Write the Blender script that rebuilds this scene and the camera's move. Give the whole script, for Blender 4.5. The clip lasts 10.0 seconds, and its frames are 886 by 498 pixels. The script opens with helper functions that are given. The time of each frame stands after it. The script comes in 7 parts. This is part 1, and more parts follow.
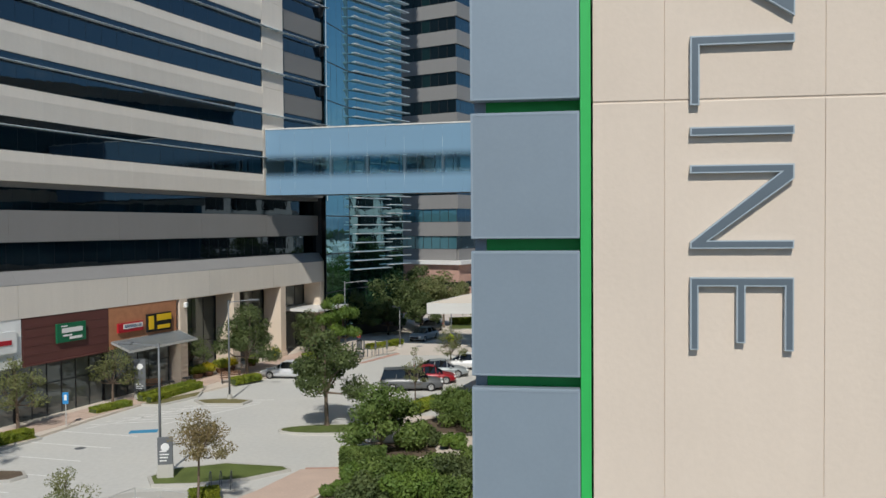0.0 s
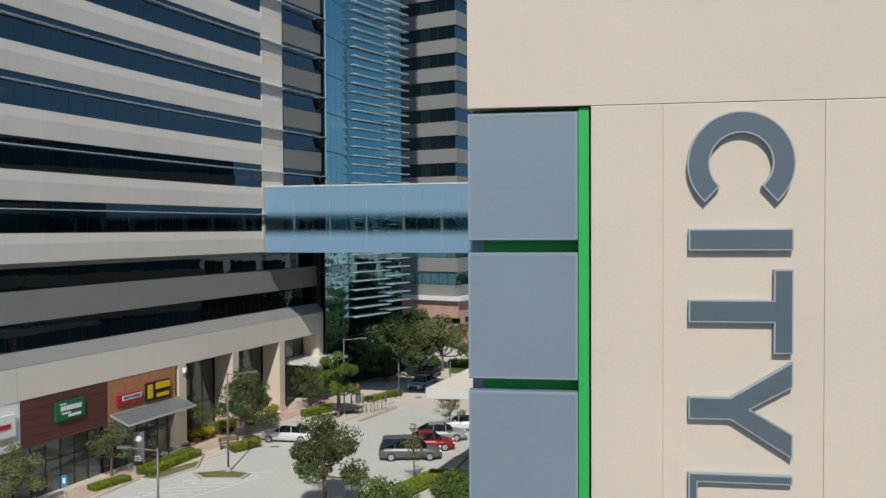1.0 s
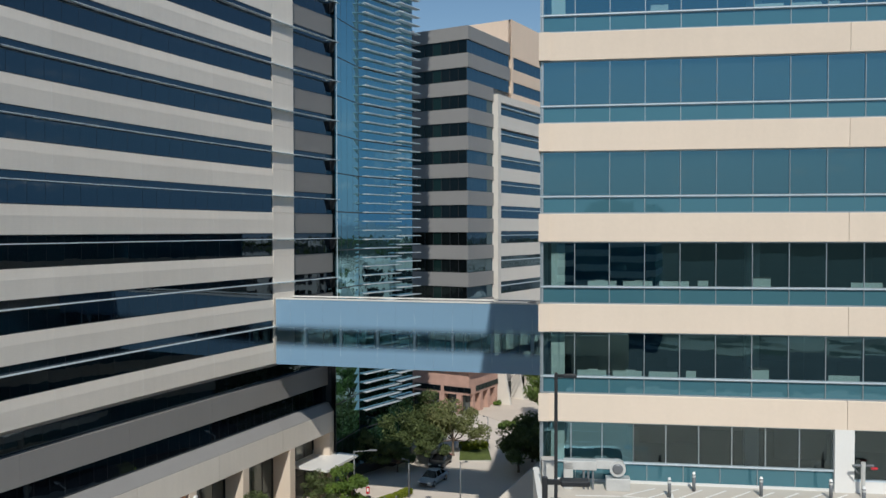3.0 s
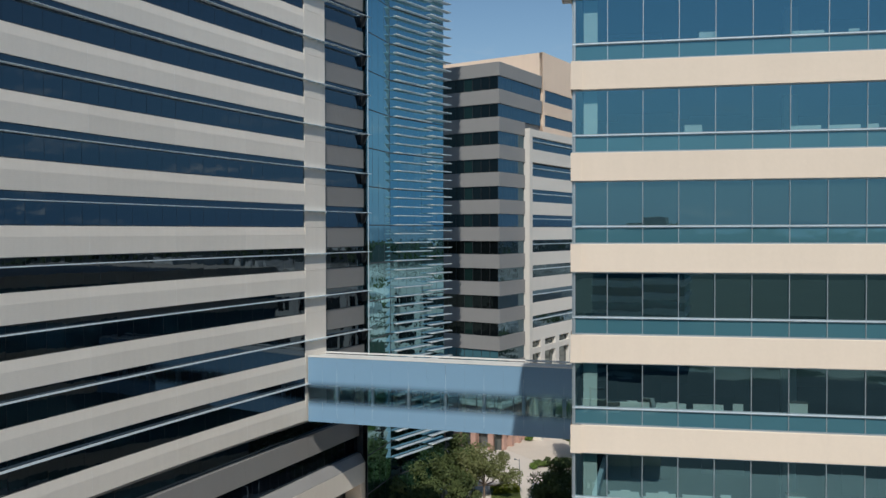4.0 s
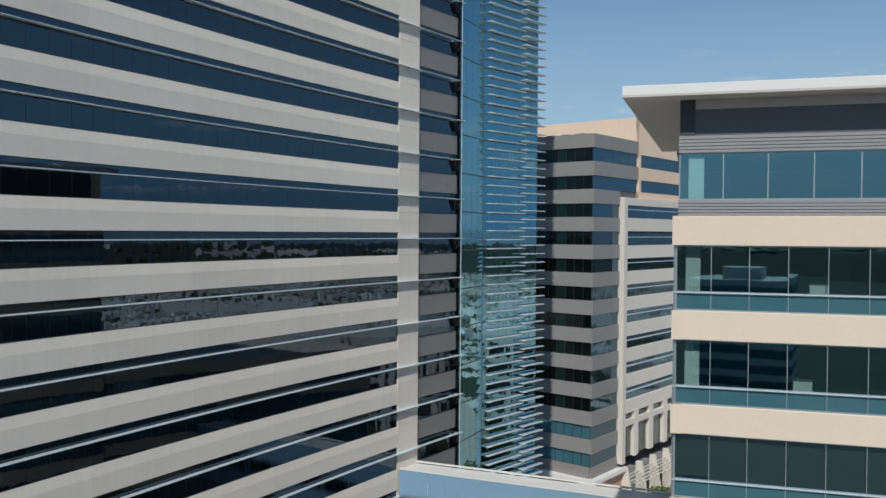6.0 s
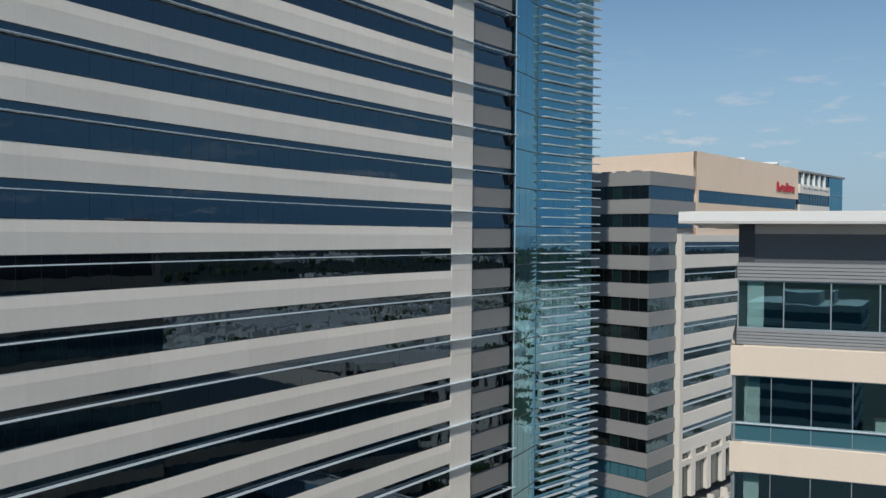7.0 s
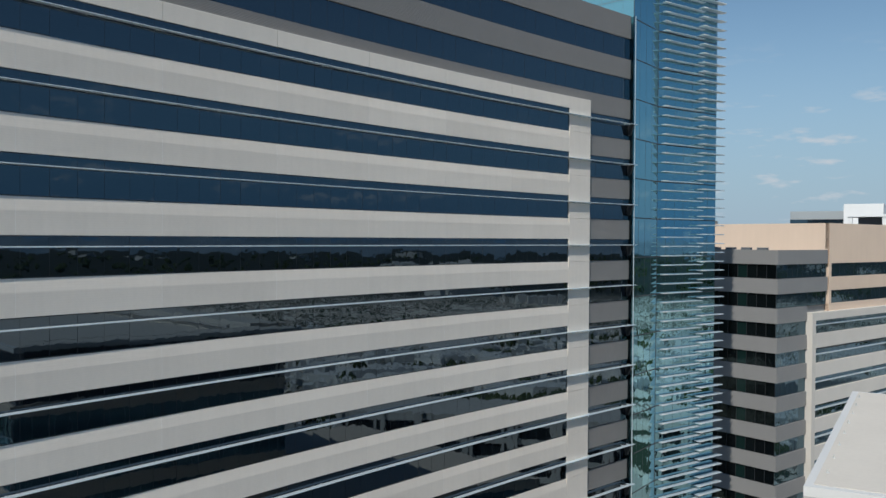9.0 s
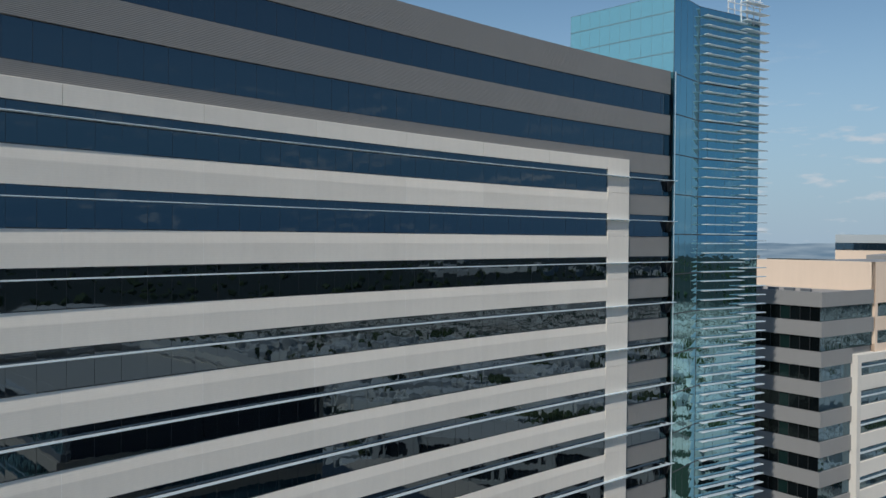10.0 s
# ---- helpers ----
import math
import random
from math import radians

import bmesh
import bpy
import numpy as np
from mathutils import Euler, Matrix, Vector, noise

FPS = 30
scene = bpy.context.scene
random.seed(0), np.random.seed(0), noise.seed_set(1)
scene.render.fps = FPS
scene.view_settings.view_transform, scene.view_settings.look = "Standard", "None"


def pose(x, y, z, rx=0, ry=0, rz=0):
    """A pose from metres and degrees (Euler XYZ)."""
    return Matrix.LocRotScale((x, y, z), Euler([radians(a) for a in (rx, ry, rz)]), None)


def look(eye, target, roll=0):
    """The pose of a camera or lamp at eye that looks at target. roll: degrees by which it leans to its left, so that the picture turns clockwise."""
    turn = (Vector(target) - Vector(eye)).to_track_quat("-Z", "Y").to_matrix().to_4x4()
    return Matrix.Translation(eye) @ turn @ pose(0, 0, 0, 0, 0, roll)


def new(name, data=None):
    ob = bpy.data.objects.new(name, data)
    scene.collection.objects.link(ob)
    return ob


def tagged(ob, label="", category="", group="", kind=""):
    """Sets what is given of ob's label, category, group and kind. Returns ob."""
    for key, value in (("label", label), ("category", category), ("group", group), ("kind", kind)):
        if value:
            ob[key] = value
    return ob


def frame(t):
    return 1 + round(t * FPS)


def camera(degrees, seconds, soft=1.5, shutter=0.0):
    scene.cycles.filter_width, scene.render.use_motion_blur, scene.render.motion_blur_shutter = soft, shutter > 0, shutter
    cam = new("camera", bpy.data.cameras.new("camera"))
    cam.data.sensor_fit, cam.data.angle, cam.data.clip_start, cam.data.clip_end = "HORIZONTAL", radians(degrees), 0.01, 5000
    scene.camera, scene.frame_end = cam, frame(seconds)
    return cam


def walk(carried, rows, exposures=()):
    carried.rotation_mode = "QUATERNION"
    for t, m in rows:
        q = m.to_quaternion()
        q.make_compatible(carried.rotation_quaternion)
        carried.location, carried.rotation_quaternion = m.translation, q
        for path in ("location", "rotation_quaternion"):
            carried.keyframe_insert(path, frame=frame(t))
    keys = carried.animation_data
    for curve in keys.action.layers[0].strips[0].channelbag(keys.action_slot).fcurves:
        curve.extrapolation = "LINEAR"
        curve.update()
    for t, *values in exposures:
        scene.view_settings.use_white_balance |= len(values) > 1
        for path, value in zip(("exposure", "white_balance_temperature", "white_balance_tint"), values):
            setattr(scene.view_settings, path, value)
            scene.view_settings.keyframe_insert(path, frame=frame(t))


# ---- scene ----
# The walk: seconds, eye x y z, then yaw, pitch and lean to the right in degrees.
cam = camera(55.88, 10.0)
ROWS = [
    (0, -0.013, -0.623, 12.836, 1.773, -1.52, 0.426),
    (0.5, 0.002, -0.553, 15.537, 1.744, -1.40, 0.368),
    (1, 0.013, -0.537, 18.113, 1.709, -1.38, 0.297),
    (1.5, 0.046, -0.538, 20.762, 1.677, -1.398, 0.16),
    (2, 0.062, -0.379, 23.35, 1.664, -1.31, 0.087),
    (2.5, 0.109, -0.267, 26.01, 2.009, -1.31, 0.055),
    (4, 0.123, -0.016, 34.111, 4.658, -1.182, 0.146),
    (4.5, 0.033, 0.044, 36.82, 6.524, -1.181, 0.059),
    (5, -0.063, 0.166, 39.48, 7.864, -1.234, -0.136),
    (6.5, -0.145, 0.607, 47.8, 12.66, -1.037, -0.404),
    (7, -0.158, 0.668, 50.445, 14.56, -0.955, -0.413),
    (7.5, -0.136, 0.733, 53.313, 16.59, -0.886, -0.462),
    (8, -0.232, 0.627, 55.917, 18.481, -0.795, -0.418),
    (8.5, -0.105, 0.544, 58.726, 20.452, -0.715, -0.439),
    (9, 0.008, 0.515, 61.649, 22.606, -0.752, -0.386),
    (9.5, 0.059, 0.504, 64.563, 24.679, -0.727, -0.439),
    (10, 0.109, 0.457, 67.491, 25.235, -0.777, -0.48),
]
walk(cam, [(t, pose(x, y, z, 90 + pitch, 0, yaw) @ pose(0, 0, 0, 0, 0, -lean)) for t, x, y, z, yaw, pitch, lean in ROWS])

# ---- light: a clear late-morning sky with the sun behind the camera ----
SUN_FROM = Vector((0.018, -1.0, 1.02)).normalized()
world = bpy.data.worlds.new("sky")
scene.world = world
world.use_nodes = True
wn, wl = world.node_tree.nodes, world.node_tree.links
wn.clear()
sky = wn.new("ShaderNodeTexSky")
sky.sky_type, sky.sun_disc = "NISHITA", False
sky.sun_elevation = math.asin(SUN_FROM.z)
sky.sun_rotation = math.atan2(SUN_FROM.x, SUN_FROM.y)
sky.altitude, sky.air_density, sky.dust_density, sky.ozone_density = 200, 1.0, 0.1, 2.0
tc = wn.new("ShaderNodeTexCoord")
sep = wn.new("ShaderNodeSeparateXYZ")
wl.new(tc.outputs["Generated"], sep.inputs[0])
cmap = wn.new("ShaderNodeMapping")
cmap.inputs["Scale"].default_value = (11.0, 11.0, 44.0)
cmap.inputs["Location"].default_value = (0.7, 0.2, 0.0)
wl.new(tc.outputs["Generated"], cmap.inputs[0])
cn = wn.new("ShaderNodeTexNoise")
cn.inputs["Scale"].default_value, cn.inputs["Detail"].default_value, cn.inputs["Roughness"].default_value = 1.6, 6, 0.55
wl.new(cmap.outputs[0], cn.inputs["Vector"])
cr = wn.new("ShaderNodeMapRange")
cr.inputs["From Min"].default_value, cr.inputs["From Max"].default_value = 0.57, 0.72
wl.new(cn.outputs["Fac"], cr.inputs["Value"])
low = wn.new("ShaderNodeMapRange")
low.inputs["From Min"].default_value, low.inputs["From Max"].default_value = 0.22, 0.08
wl.new(sep.outputs["Z"], low.inputs["Value"])
cmul = wn.new("ShaderNodeMath")
cmul.operation = "MULTIPLY"
wl.new(cr.outputs[0], cmul.inputs[0])
wl.new(low.outputs[0], cmul.inputs[1])
half = wn.new("ShaderNodeMath")
half.operation = "MULTIPLY"
half.inputs[1].default_value = 1.0
wl.new(cmul.outputs[0], half.inputs[0])
cmix = wn.new("ShaderNodeMix")
cmix.data_type = "RGBA"
cmix.inputs["B"].default_value = (6.5, 7.0, 7.6, 1)
wl.new(half.outputs[0], cmix.inputs["Factor"])
veil = wn.new("ShaderNodeMapRange")
veil.interpolation_type = "SMOOTHSTEP"
veil.inputs["From Min"].default_value, veil.inputs["From Max"].default_value = 0.30, -0.02
veil.inputs["To Max"].default_value = 0.92
wl.new(sep.outputs["Z"], veil.inputs["Value"])
hazy = wn.new("ShaderNodeMix")
hazy.data_type = "RGBA"
side = wn.new("ShaderNodeMath")
side.operation = "MULTIPLY"
wl.new(sep.outputs["Y"], side.inputs[0])
wl.new(sep.outputs["Y"], side.inputs[1])
phase = wn.new("ShaderNodeMapRange")
phase.inputs["From Min"].default_value, phase.inputs["From Max"].default_value = 0.15, 0.85
wl.new(side.outputs[0], phase.inputs["Value"])
haze = wn.new("ShaderNodeMix")
haze.data_type = "RGBA"
haze.inputs["A"].default_value = (0.95, 2.75, 5.2, 1)
haze.inputs["B"].default_value = (3.35, 4.75, 6.4, 1)
wl.new(phase.outputs[0], haze.inputs["Factor"])
wl.new(haze.outputs["Result"], hazy.inputs["B"])
wl.new(veil.outputs[0], hazy.inputs["Factor"])
tint = wn.new("ShaderNodeMix")
tint.data_type, tint.blend_type = "RGBA", "MULTIPLY"
tint.inputs["Factor"].default_value = 1.0
tint.inputs["B"].default_value = (0.92, 1.04, 1.03, 1)
wl.new(sky.outputs[0], tint.inputs["A"])
wl.new(tint.outputs["Result"], hazy.inputs["A"])
wl.new(hazy.outputs["Result"], cmix.inputs["A"])
bg = wn.new("ShaderNodeBackground")
bg.inputs["Strength"].default_value = 0.085
wl.new(cmix.outputs["Result"], bg.inputs["Color"])
wo = wn.new("ShaderNodeOutputWorld")
wl.new(bg.outputs[0], wo.inputs[0])

sun = new("sun", bpy.data.lights.new("sun", "SUN"))
sun.data.energy, sun.data.angle, sun.data.color = 3.48, radians(0.55), (1.0, 0.972, 0.908)
sun.matrix_world = look(SUN_FROM * 100, (0, 0, 0))
scene.view_settings.exposure = 0.0

# ---- materials ----
def make(name, col, rough=0.75, metal=0.0, var=0.10, scale=0.35, fine=9.0, bump=0.12, streak=0.0, ribs=0.0, own=0.05, spec=0.4, hue=None, rib_tone=0.14):
    m = bpy.data.materials.new(name)
    m.use_nodes = True
    n, l = m.node_tree.nodes, m.node_tree.links
    p = n["Principled BSDF"]
    p.inputs["Roughness"].default_value, p.inputs["Metallic"].default_value = rough, metal
    p.inputs["Specular IOR Level"].default_value = spec
    g = n.new("ShaderNodeNewGeometry")

    def tex(sc, detail, stretch=(1, 1, 1)):
        mp = n.new("ShaderNodeMapping")
        mp.inputs["Scale"].default_value = stretch
        l.new(g.outputs["Position"], mp.inputs[0])
        t = n.new("ShaderNodeTexNoise")
        t.inputs["Scale"].default_value, t.inputs["Detail"].default_value = sc, detail
        l.new(mp.outputs[0], t.inputs["Vector"])
        return t.outputs["Fac"]

    def math_(op, a, b):
        q = n.new("ShaderNodeMath")
        q.operation = op
        for i, v in enumerate((a, b)):
            if isinstance(v, (int, float)):
                q.inputs[i].default_value = v
            else:
                l.new(v, q.inputs[i])
        return q.outputs[0]

    big, small = tex(scale, 4), tex(fine, 5)
    v = math_("ADD", 1.0, math_("MULTIPLY", math_("SUBTRACT", big, 0.5), 2.4 * var))
    v = math_("ADD", v, math_("MULTIPLY", math_("SUBTRACT", small, 0.5), 1.4 * var))
    if streak:
        v = math_("ADD", v, math_("MULTIPLY", math_("SUBTRACT", tex(2.2, 3, (1, 1, 0.06)), 0.5), 2 * streak))
    height = small
    if ribs:
        w = n.new("ShaderNodeTexWave")
        w.bands_direction = "Z"
        w.inputs["Scale"].default_value = ribs
        l.new(g.outputs["Position"], w.inputs["Vector"])
        height = math_("ADD", math_("MULTIPLY", small, 0.2), w.outputs["Fac"])
        v = math_("ADD", v, math_("MULTIPLY", math_("SUBTRACT", w.outputs["Fac"], 0.5), rib_tone))
    oi = n.new("ShaderNodeObjectInfo")
    v = math_("ADD", v, math_("MULTIPLY", math_("SUBTRACT", oi.outputs["Random"], 0.5), 2 * own))
    mix = n.new("ShaderNodeMix")
    mix.data_type, mix.blend_type = "RGBA", "MULTIPLY"
    mix.inputs["Factor"].default_value = 1.0
    mix.inputs["A"].default_value = (*col, 1)
    if hue:
        hm = n.new("ShaderNodeMix")
        hm.data_type = "RGBA"
        hm.inputs["A"].default_value, hm.inputs["B"].default_value = (*col, 1), (*hue, 1)
        hr = n.new("ShaderNodeMapRange")
        hr.inputs["From Min"].default_value, hr.inputs["From Max"].default_value = 0.40, 0.62
        l.new(big, hr.inputs["Value"])
        l.new(hr.outputs[0], hm.inputs["Factor"])
        l.new(hm.outputs["Result"], mix.inputs["A"])
    comb = n.new("ShaderNodeCombineXYZ")
    for i in range(3):
        l.new(v, comb.inputs[i])
    l.new(comb.outputs[0], mix.inputs["B"])
    l.new(mix.outputs["Result"], p.inputs["Base Color"])
    if bump:
        b = n.new("ShaderNodeBump")
        b.inputs["Strength"].default_value, b.inputs["Distance"].default_value = bump, 0.03
        l.new(height, b.inputs["Height"])
        l.new(b.outputs[0], p.inputs["Normal"])
    return m


def coated_glass(name, body, tint, ior, rough=0.015, floor=0.0, clear=None, wave=0.015, vary=None):
    """Coated facade glass: a dark body (or a clear tinted one) under a reflecting coat."""
    m = bpy.data.materials.new(name)
    m.use_nodes = True
    n, l = m.node_tree.nodes, m.node_tree.links
    n.clear()
    out = n.new("ShaderNodeOutputMaterial")
    fr = n.new("ShaderNodeFresnel")
    fr.inputs["IOR"].default_value = ior
    mx = n.new("ShaderNodeMath")
    mx.operation = "MAXIMUM"
    mx.inputs[1].default_value = floor
    l.new(fr.outputs[0], mx.inputs[0])
    geo = n.new("ShaderNodeNewGeometry")
    nz = n.new("ShaderNodeTexNoise")
    nz.inputs["Scale"].default_value = 0.9
    l.new(geo.outputs["Position"], nz.inputs["Vector"])
    bp = n.new("ShaderNodeBump")
    bp.inputs["Strength"].default_value, bp.inputs["Distance"].default_value = wave, 0.5
    l.new(nz.outputs["Fac"], bp.inputs["Height"])
    gl = n.new("ShaderNodeBsdfGlossy")
    gl.inputs["Color"].default_value, gl.inputs["Roughness"].default_value = (*tint, 1), rough
    l.new(bp.outputs[0], gl.inputs["Normal"])
    if clear:
        base = n.new("ShaderNodeBsdfTransparent")
        base.inputs["Color"].default_value = (*clear, 1)
    else:
        base = n.new("ShaderNodeBsdfDiffuse")
        base.inputs["Color"].default_value = (*body, 1)
        if vary:
            ramp = n.new("ShaderNodeValToRGB")
            ramp.color_ramp.interpolation = "CONSTANT"
            ramp.color_ramp.elements[0].color = (*body, 1)
            ramp.color_ramp.elements[1].position = 0.99
            ramp.color_ramp.elements[1].color = (*vary[-1], 1)
            for i, c in enumerate(vary):
                ramp.color_ramp.elements.new(0.55 + 0.42 * i / len(vary)).color = (*c, 1)
            l.new(geo.outputs["Random Per Island"], ramp.inputs[0])
            l.new(ramp.outputs[0], base.inputs["Color"])
    mix = n.new("ShaderNodeMixShader")
    l.new(mx.outputs[0], mix.inputs[0])
    l.new(base.outputs[0], mix.inputs[1])
    l.new(gl.outputs[0], mix.inputs[2])
    l.new(mix.outputs[0], out.inputs[0])
    return m


def fritted_glass(name, zlo, zhi, fade, frit, tint):
    """Bridge glass: a ceramic frit that thins out towards the clear strip between zlo and zhi."""
    m = coated_glass(name, (0, 0, 0), tint, 1.55, clear=(0.62, 0.72, 0.76))
    n, l = m.node_tree.nodes, m.node_tree.links
    out = [q for q in n if q.type == "OUTPUT_MATERIAL"][0]
    glassy = out.inputs[0].links[0].from_socket
    geo = n.new("ShaderNodeNewGeometry")
    sp = n.new("ShaderNodeSeparateXYZ")
    l.new(geo.outputs["Position"], sp.inputs[0])
    ds = n.new("ShaderNodeMath")
    ds.operation = "SUBTRACT"
    l.new(sp.outputs["Z"], ds.inputs[0])
    ds.inputs[1].default_value = (zlo + zhi) / 2
    ab = n.new("ShaderNodeMath")
    ab.operation = "ABSOLUTE"
    l.new(ds.outputs[0], ab.inputs[0])
    mr = n.new("ShaderNodeMapRange")
    mr.interpolation_type = "SMOOTHSTEP"
    mr.inputs["From Min"].default_value, mr.inputs["From Max"].default_value = (zhi - zlo) / 2 - fade * 0.4, (zhi - zlo) / 2 + fade
    mr.inputs["To Max"].default_value = 0.93
    l.new(ab.outputs[0], mr.inputs["Value"])
    fz = n.new("ShaderNodeBsdfPrincipled")
    fz.inputs["Base Color"].default_value = (*frit, 1)
    fz.inputs["Roughness"].default_value = 0.22
    mix = n.new("ShaderNodeMixShader")
    l.new(mr.outputs[0], mix.inputs[0])
    l.new(glassy, mix.inputs[1])
    l.new(fz.outputs[0], mix.inputs[2])
    l.new(mix.outputs[0], out.inputs[0])
    return m


def land(name):
    """Suburb seen from above: groves, asphalt and pale roofs in patches; woods to the south."""
    m = make(name, (0.032, 0.040, 0.028), 0.95, var=0.4, scale=0.03, fine=0.3, bump=0.0)
    n, l = m.node_tree.nodes, m.node_tree.links
    p = n["Principled BSDF"]
    woods = p.inputs["Base Color"].links[0].from_socket
    g = n.new("ShaderNodeNewGeometry")
    v = n.new("ShaderNodeTexVoronoi")
    v.inputs["Scale"].default_value = 0.15
    l.new(g.outputs["Position"], v.inputs["Vector"])
    hs = n.new("ShaderNodeSeparateColor")
    l.new(v.outputs["Color"], hs.inputs[0])
    ramp = n.new("ShaderNodeValToRGB")
    ramp.color_ramp.interpolation = "CONSTANT"
    for pos, c in ((0.34, (0.27, 0.23, 0.19, 1)), (0.46, (0.80, 0.69, 0.56, 1)), (0.72, (0.48, 0.40, 0.31, 1)), (0.80, (0.90, 0.82, 0.70, 1))):
        e = ramp.color_ramp.elements.new(pos)
        e.color = c
    ramp.color_ramp.elements[0].color = (0.05, 0.068, 0.035, 1)
    l.new(hs.outputs[0], ramp.inputs[0])
    dist = n.new("ShaderNodeVectorMath")
    dist.operation = "DISTANCE"
    dist.inputs[1].default_value = (230, 330, 0)
    l.new(g.outputs["Position"], dist.inputs[0])
    mr = n.new("ShaderNodeMapRange")
    mr.inputs["From Min"].default_value, mr.inputs["From Max"].default_value = 560, 430
    l.new(dist.outputs["Value"], mr.inputs["Value"])
    mix = n.new("ShaderNodeMix")
    mix.data_type = "RGBA"
    l.new(mr.outputs[0], mix.inputs["Factor"])
    l.new(woods, mix.inputs["A"])
    l.new(ramp.outputs[0], mix.inputs["B"])
    l.new(mix.outputs["Result"], p.inputs["Base Color"])
    return m


M_PRECAST = make("grey_beige_precast", (0.725, 0.664, 0.588), 0.8, var=0.05, scale=0.25, fine=5, streak=0.045, own=0.03, ribs=2.4, rib_tone=0.02, bump=0.025)
M_RIBBED = make("ribbed_grey_metal", (0.215, 0.205, 0.195), 0.5, var=0.05, scale=0.3, streak=0.03, ribs=3.2, bump=0.35, own=0.02)
M_LGREY = make("warm_grey_metal_panel", (0.25, 0.24, 0.232), 0.5, var=0.05, scale=0.3, streak=0.03, own=0.02)
M_CAP = make("grey_sheet_metal_cap", (0.29, 0.28, 0.27), 0.6, var=0.06, scale=0.3, streak=0.03)
M_SCREEN = make("blue_grey_roof_screen", (0.36, 0.39, 0.40), 0.6, var=0.05, scale=0.2)
M_MULCH = make("brown_bark_mulch", (0.13, 0.095, 0.065), 0.95, var=0.35, scale=0.8, fine=12, bump=0.4)
M_ASPHALT = make("dark_asphalt", (0.055, 0.055, 0.055), 0.9, var=0.25, scale=0.08, fine=4, bump=0.2)
M_CANOPY = make("pale_canopy_concrete", (0.76, 0.68, 0.59), 0.85, var=0.08, scale=0.4, fine=8)
M_SHELF = make("pale_blue_aluminium", (0.62, 0.70, 0.74), 0.35, 0.35, var=0.05, own=0.0, bump=0.0)
M_DARKMETAL = make("dark_bronze_metal", (0.035, 0.037, 0.04), 0.45, 0.4, var=0.1, bump=0.03)
M_MULLION = make("grey_mullion_metal", (0.34, 0.38, 0.40), 0.4, 0.5, var=0.05, bump=0.0)
M_TEALFRAME = make("teal_grey_frame", (0.16, 0.27, 0.30), 0.5, 0.2, var=0.05, bump=0.0)
M_WHITEMETAL = make("white_painted_steel", (0.78, 0.78, 0.76), 0.4, var=0.05, bump=0.03)
M_BEIGE = make("cream_precast", (0.68, 0.57, 0.46), 0.82, var=0.045, scale=0.22, fine=6, streak=0.03, own=0.02)
M_TOWERWALL = make("cream_tilt_wall", (0.66, 0.555, 0.455), 0.85, var=0.05, scale=0.6, fine=14, streak=0.03, own=0.015, bump=0.1)
M_LPANEL = make("blue_grey_metal_panel", (0.235, 0.285, 0.33), 0.42, 0.15, var=0.06, scale=0.9, fine=20, streak=0.02, own=0.03, bump=0.03)
M_PANELEDGE = make("pale_blue_grey_edge", (0.28, 0.335, 0.385), 0.4, 0.15, var=0.05, bump=0.02)
M_GREEN = make("bright_green_paint", (0.03, 0.42, 0.09), 0.5, var=0.08, scale=1.2, bump=0.05)
M_LETTER = make("slate_grey_letter_metal", (0.125, 0.155, 0.18), 0.45, 0.2, var=0.06, scale=2, bump=0.02)
M_LETTEREDGE = make("pale_letter_edge", (0.40, 0.46, 0.50), 0.4, 0.2, var=0.05, bump=0.0)
M_CONCRETE = make("deck_concrete", (0.51, 0.465, 0.405), 0.85, var=0.10, scale=0.16, fine=7, bump=0.15)
M_SEALANT = make("pale_joint_sealant", (0.80, 0.76, 0.71), 0.8, var=0.2, scale=0.4, bump=0)
M_CLERE = make("slate_grey_clerestory", (0.115, 0.12, 0.13), 0.45, 0.2, var=0.05, bump=0.02)
M_ROOF = make("white_roof_membrane", (0.69, 0.64, 0.565), 0.7, var=0.06, scale=0.25, fine=4, bump=0.1)
M_MEMBRANE = make("clean_white_membrane", (0.80, 0.77, 0.71), 0.6, var=0.05, scale=0.6, fine=8, bump=0.05)
M_FASCIA = make("white_fascia_metal", (0.715, 0.705, 0.675), 0.35, var=0.03, bump=0.0)
M_SOFFIT = make("taupe_soffit_metal", (0.50, 0.475, 0.45), 0.5, var=0.05, bump=0.02)
M_LOUVRE = make("silver_louvre_metal", (0.20, 0.205, 0.21), 0.6, 0.0, var=0.05, bump=0.0)
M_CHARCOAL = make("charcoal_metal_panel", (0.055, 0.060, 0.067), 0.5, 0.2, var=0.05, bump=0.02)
M_FGREY = make("grey_far_panel", (0.25, 0.246, 0.24), 0.6, var=0.05, scale=0.2, streak=0.03, own=0.02)
M_FPEACH = make("peach_stucco_panel", (0.750, 0.583, 0.450), 0.8, var=0.05, scale=0.2, streak=0.03, bump=0.1)
M_FWHITE = make("off_white_precast_frame", (0.66, 0.62, 0.56), 0.75, var=0.05, scale=0.3, streak=0.03)
M_BRICK = make("pink_brick", (0.48, 0.30, 0.24), 0.85, var=0.2, scale=0.8, fine=14, bump=0.3)
M_MAROON = make("maroon_sign_panel", (0.125, 0.045, 0.038), 0.6, var=0.08, bump=0.05)
M_ORANGEBRICK = make("orange_brick_veneer", (0.45, 0.20, 0.10), 0.8, var=0.2, scale=2.0, fine=20, bump=0.2)
M_SIGNGREEN = make("green_sign_board", (0.01, 0.13, 0.06), 0.4, var=0.04, bump=0)
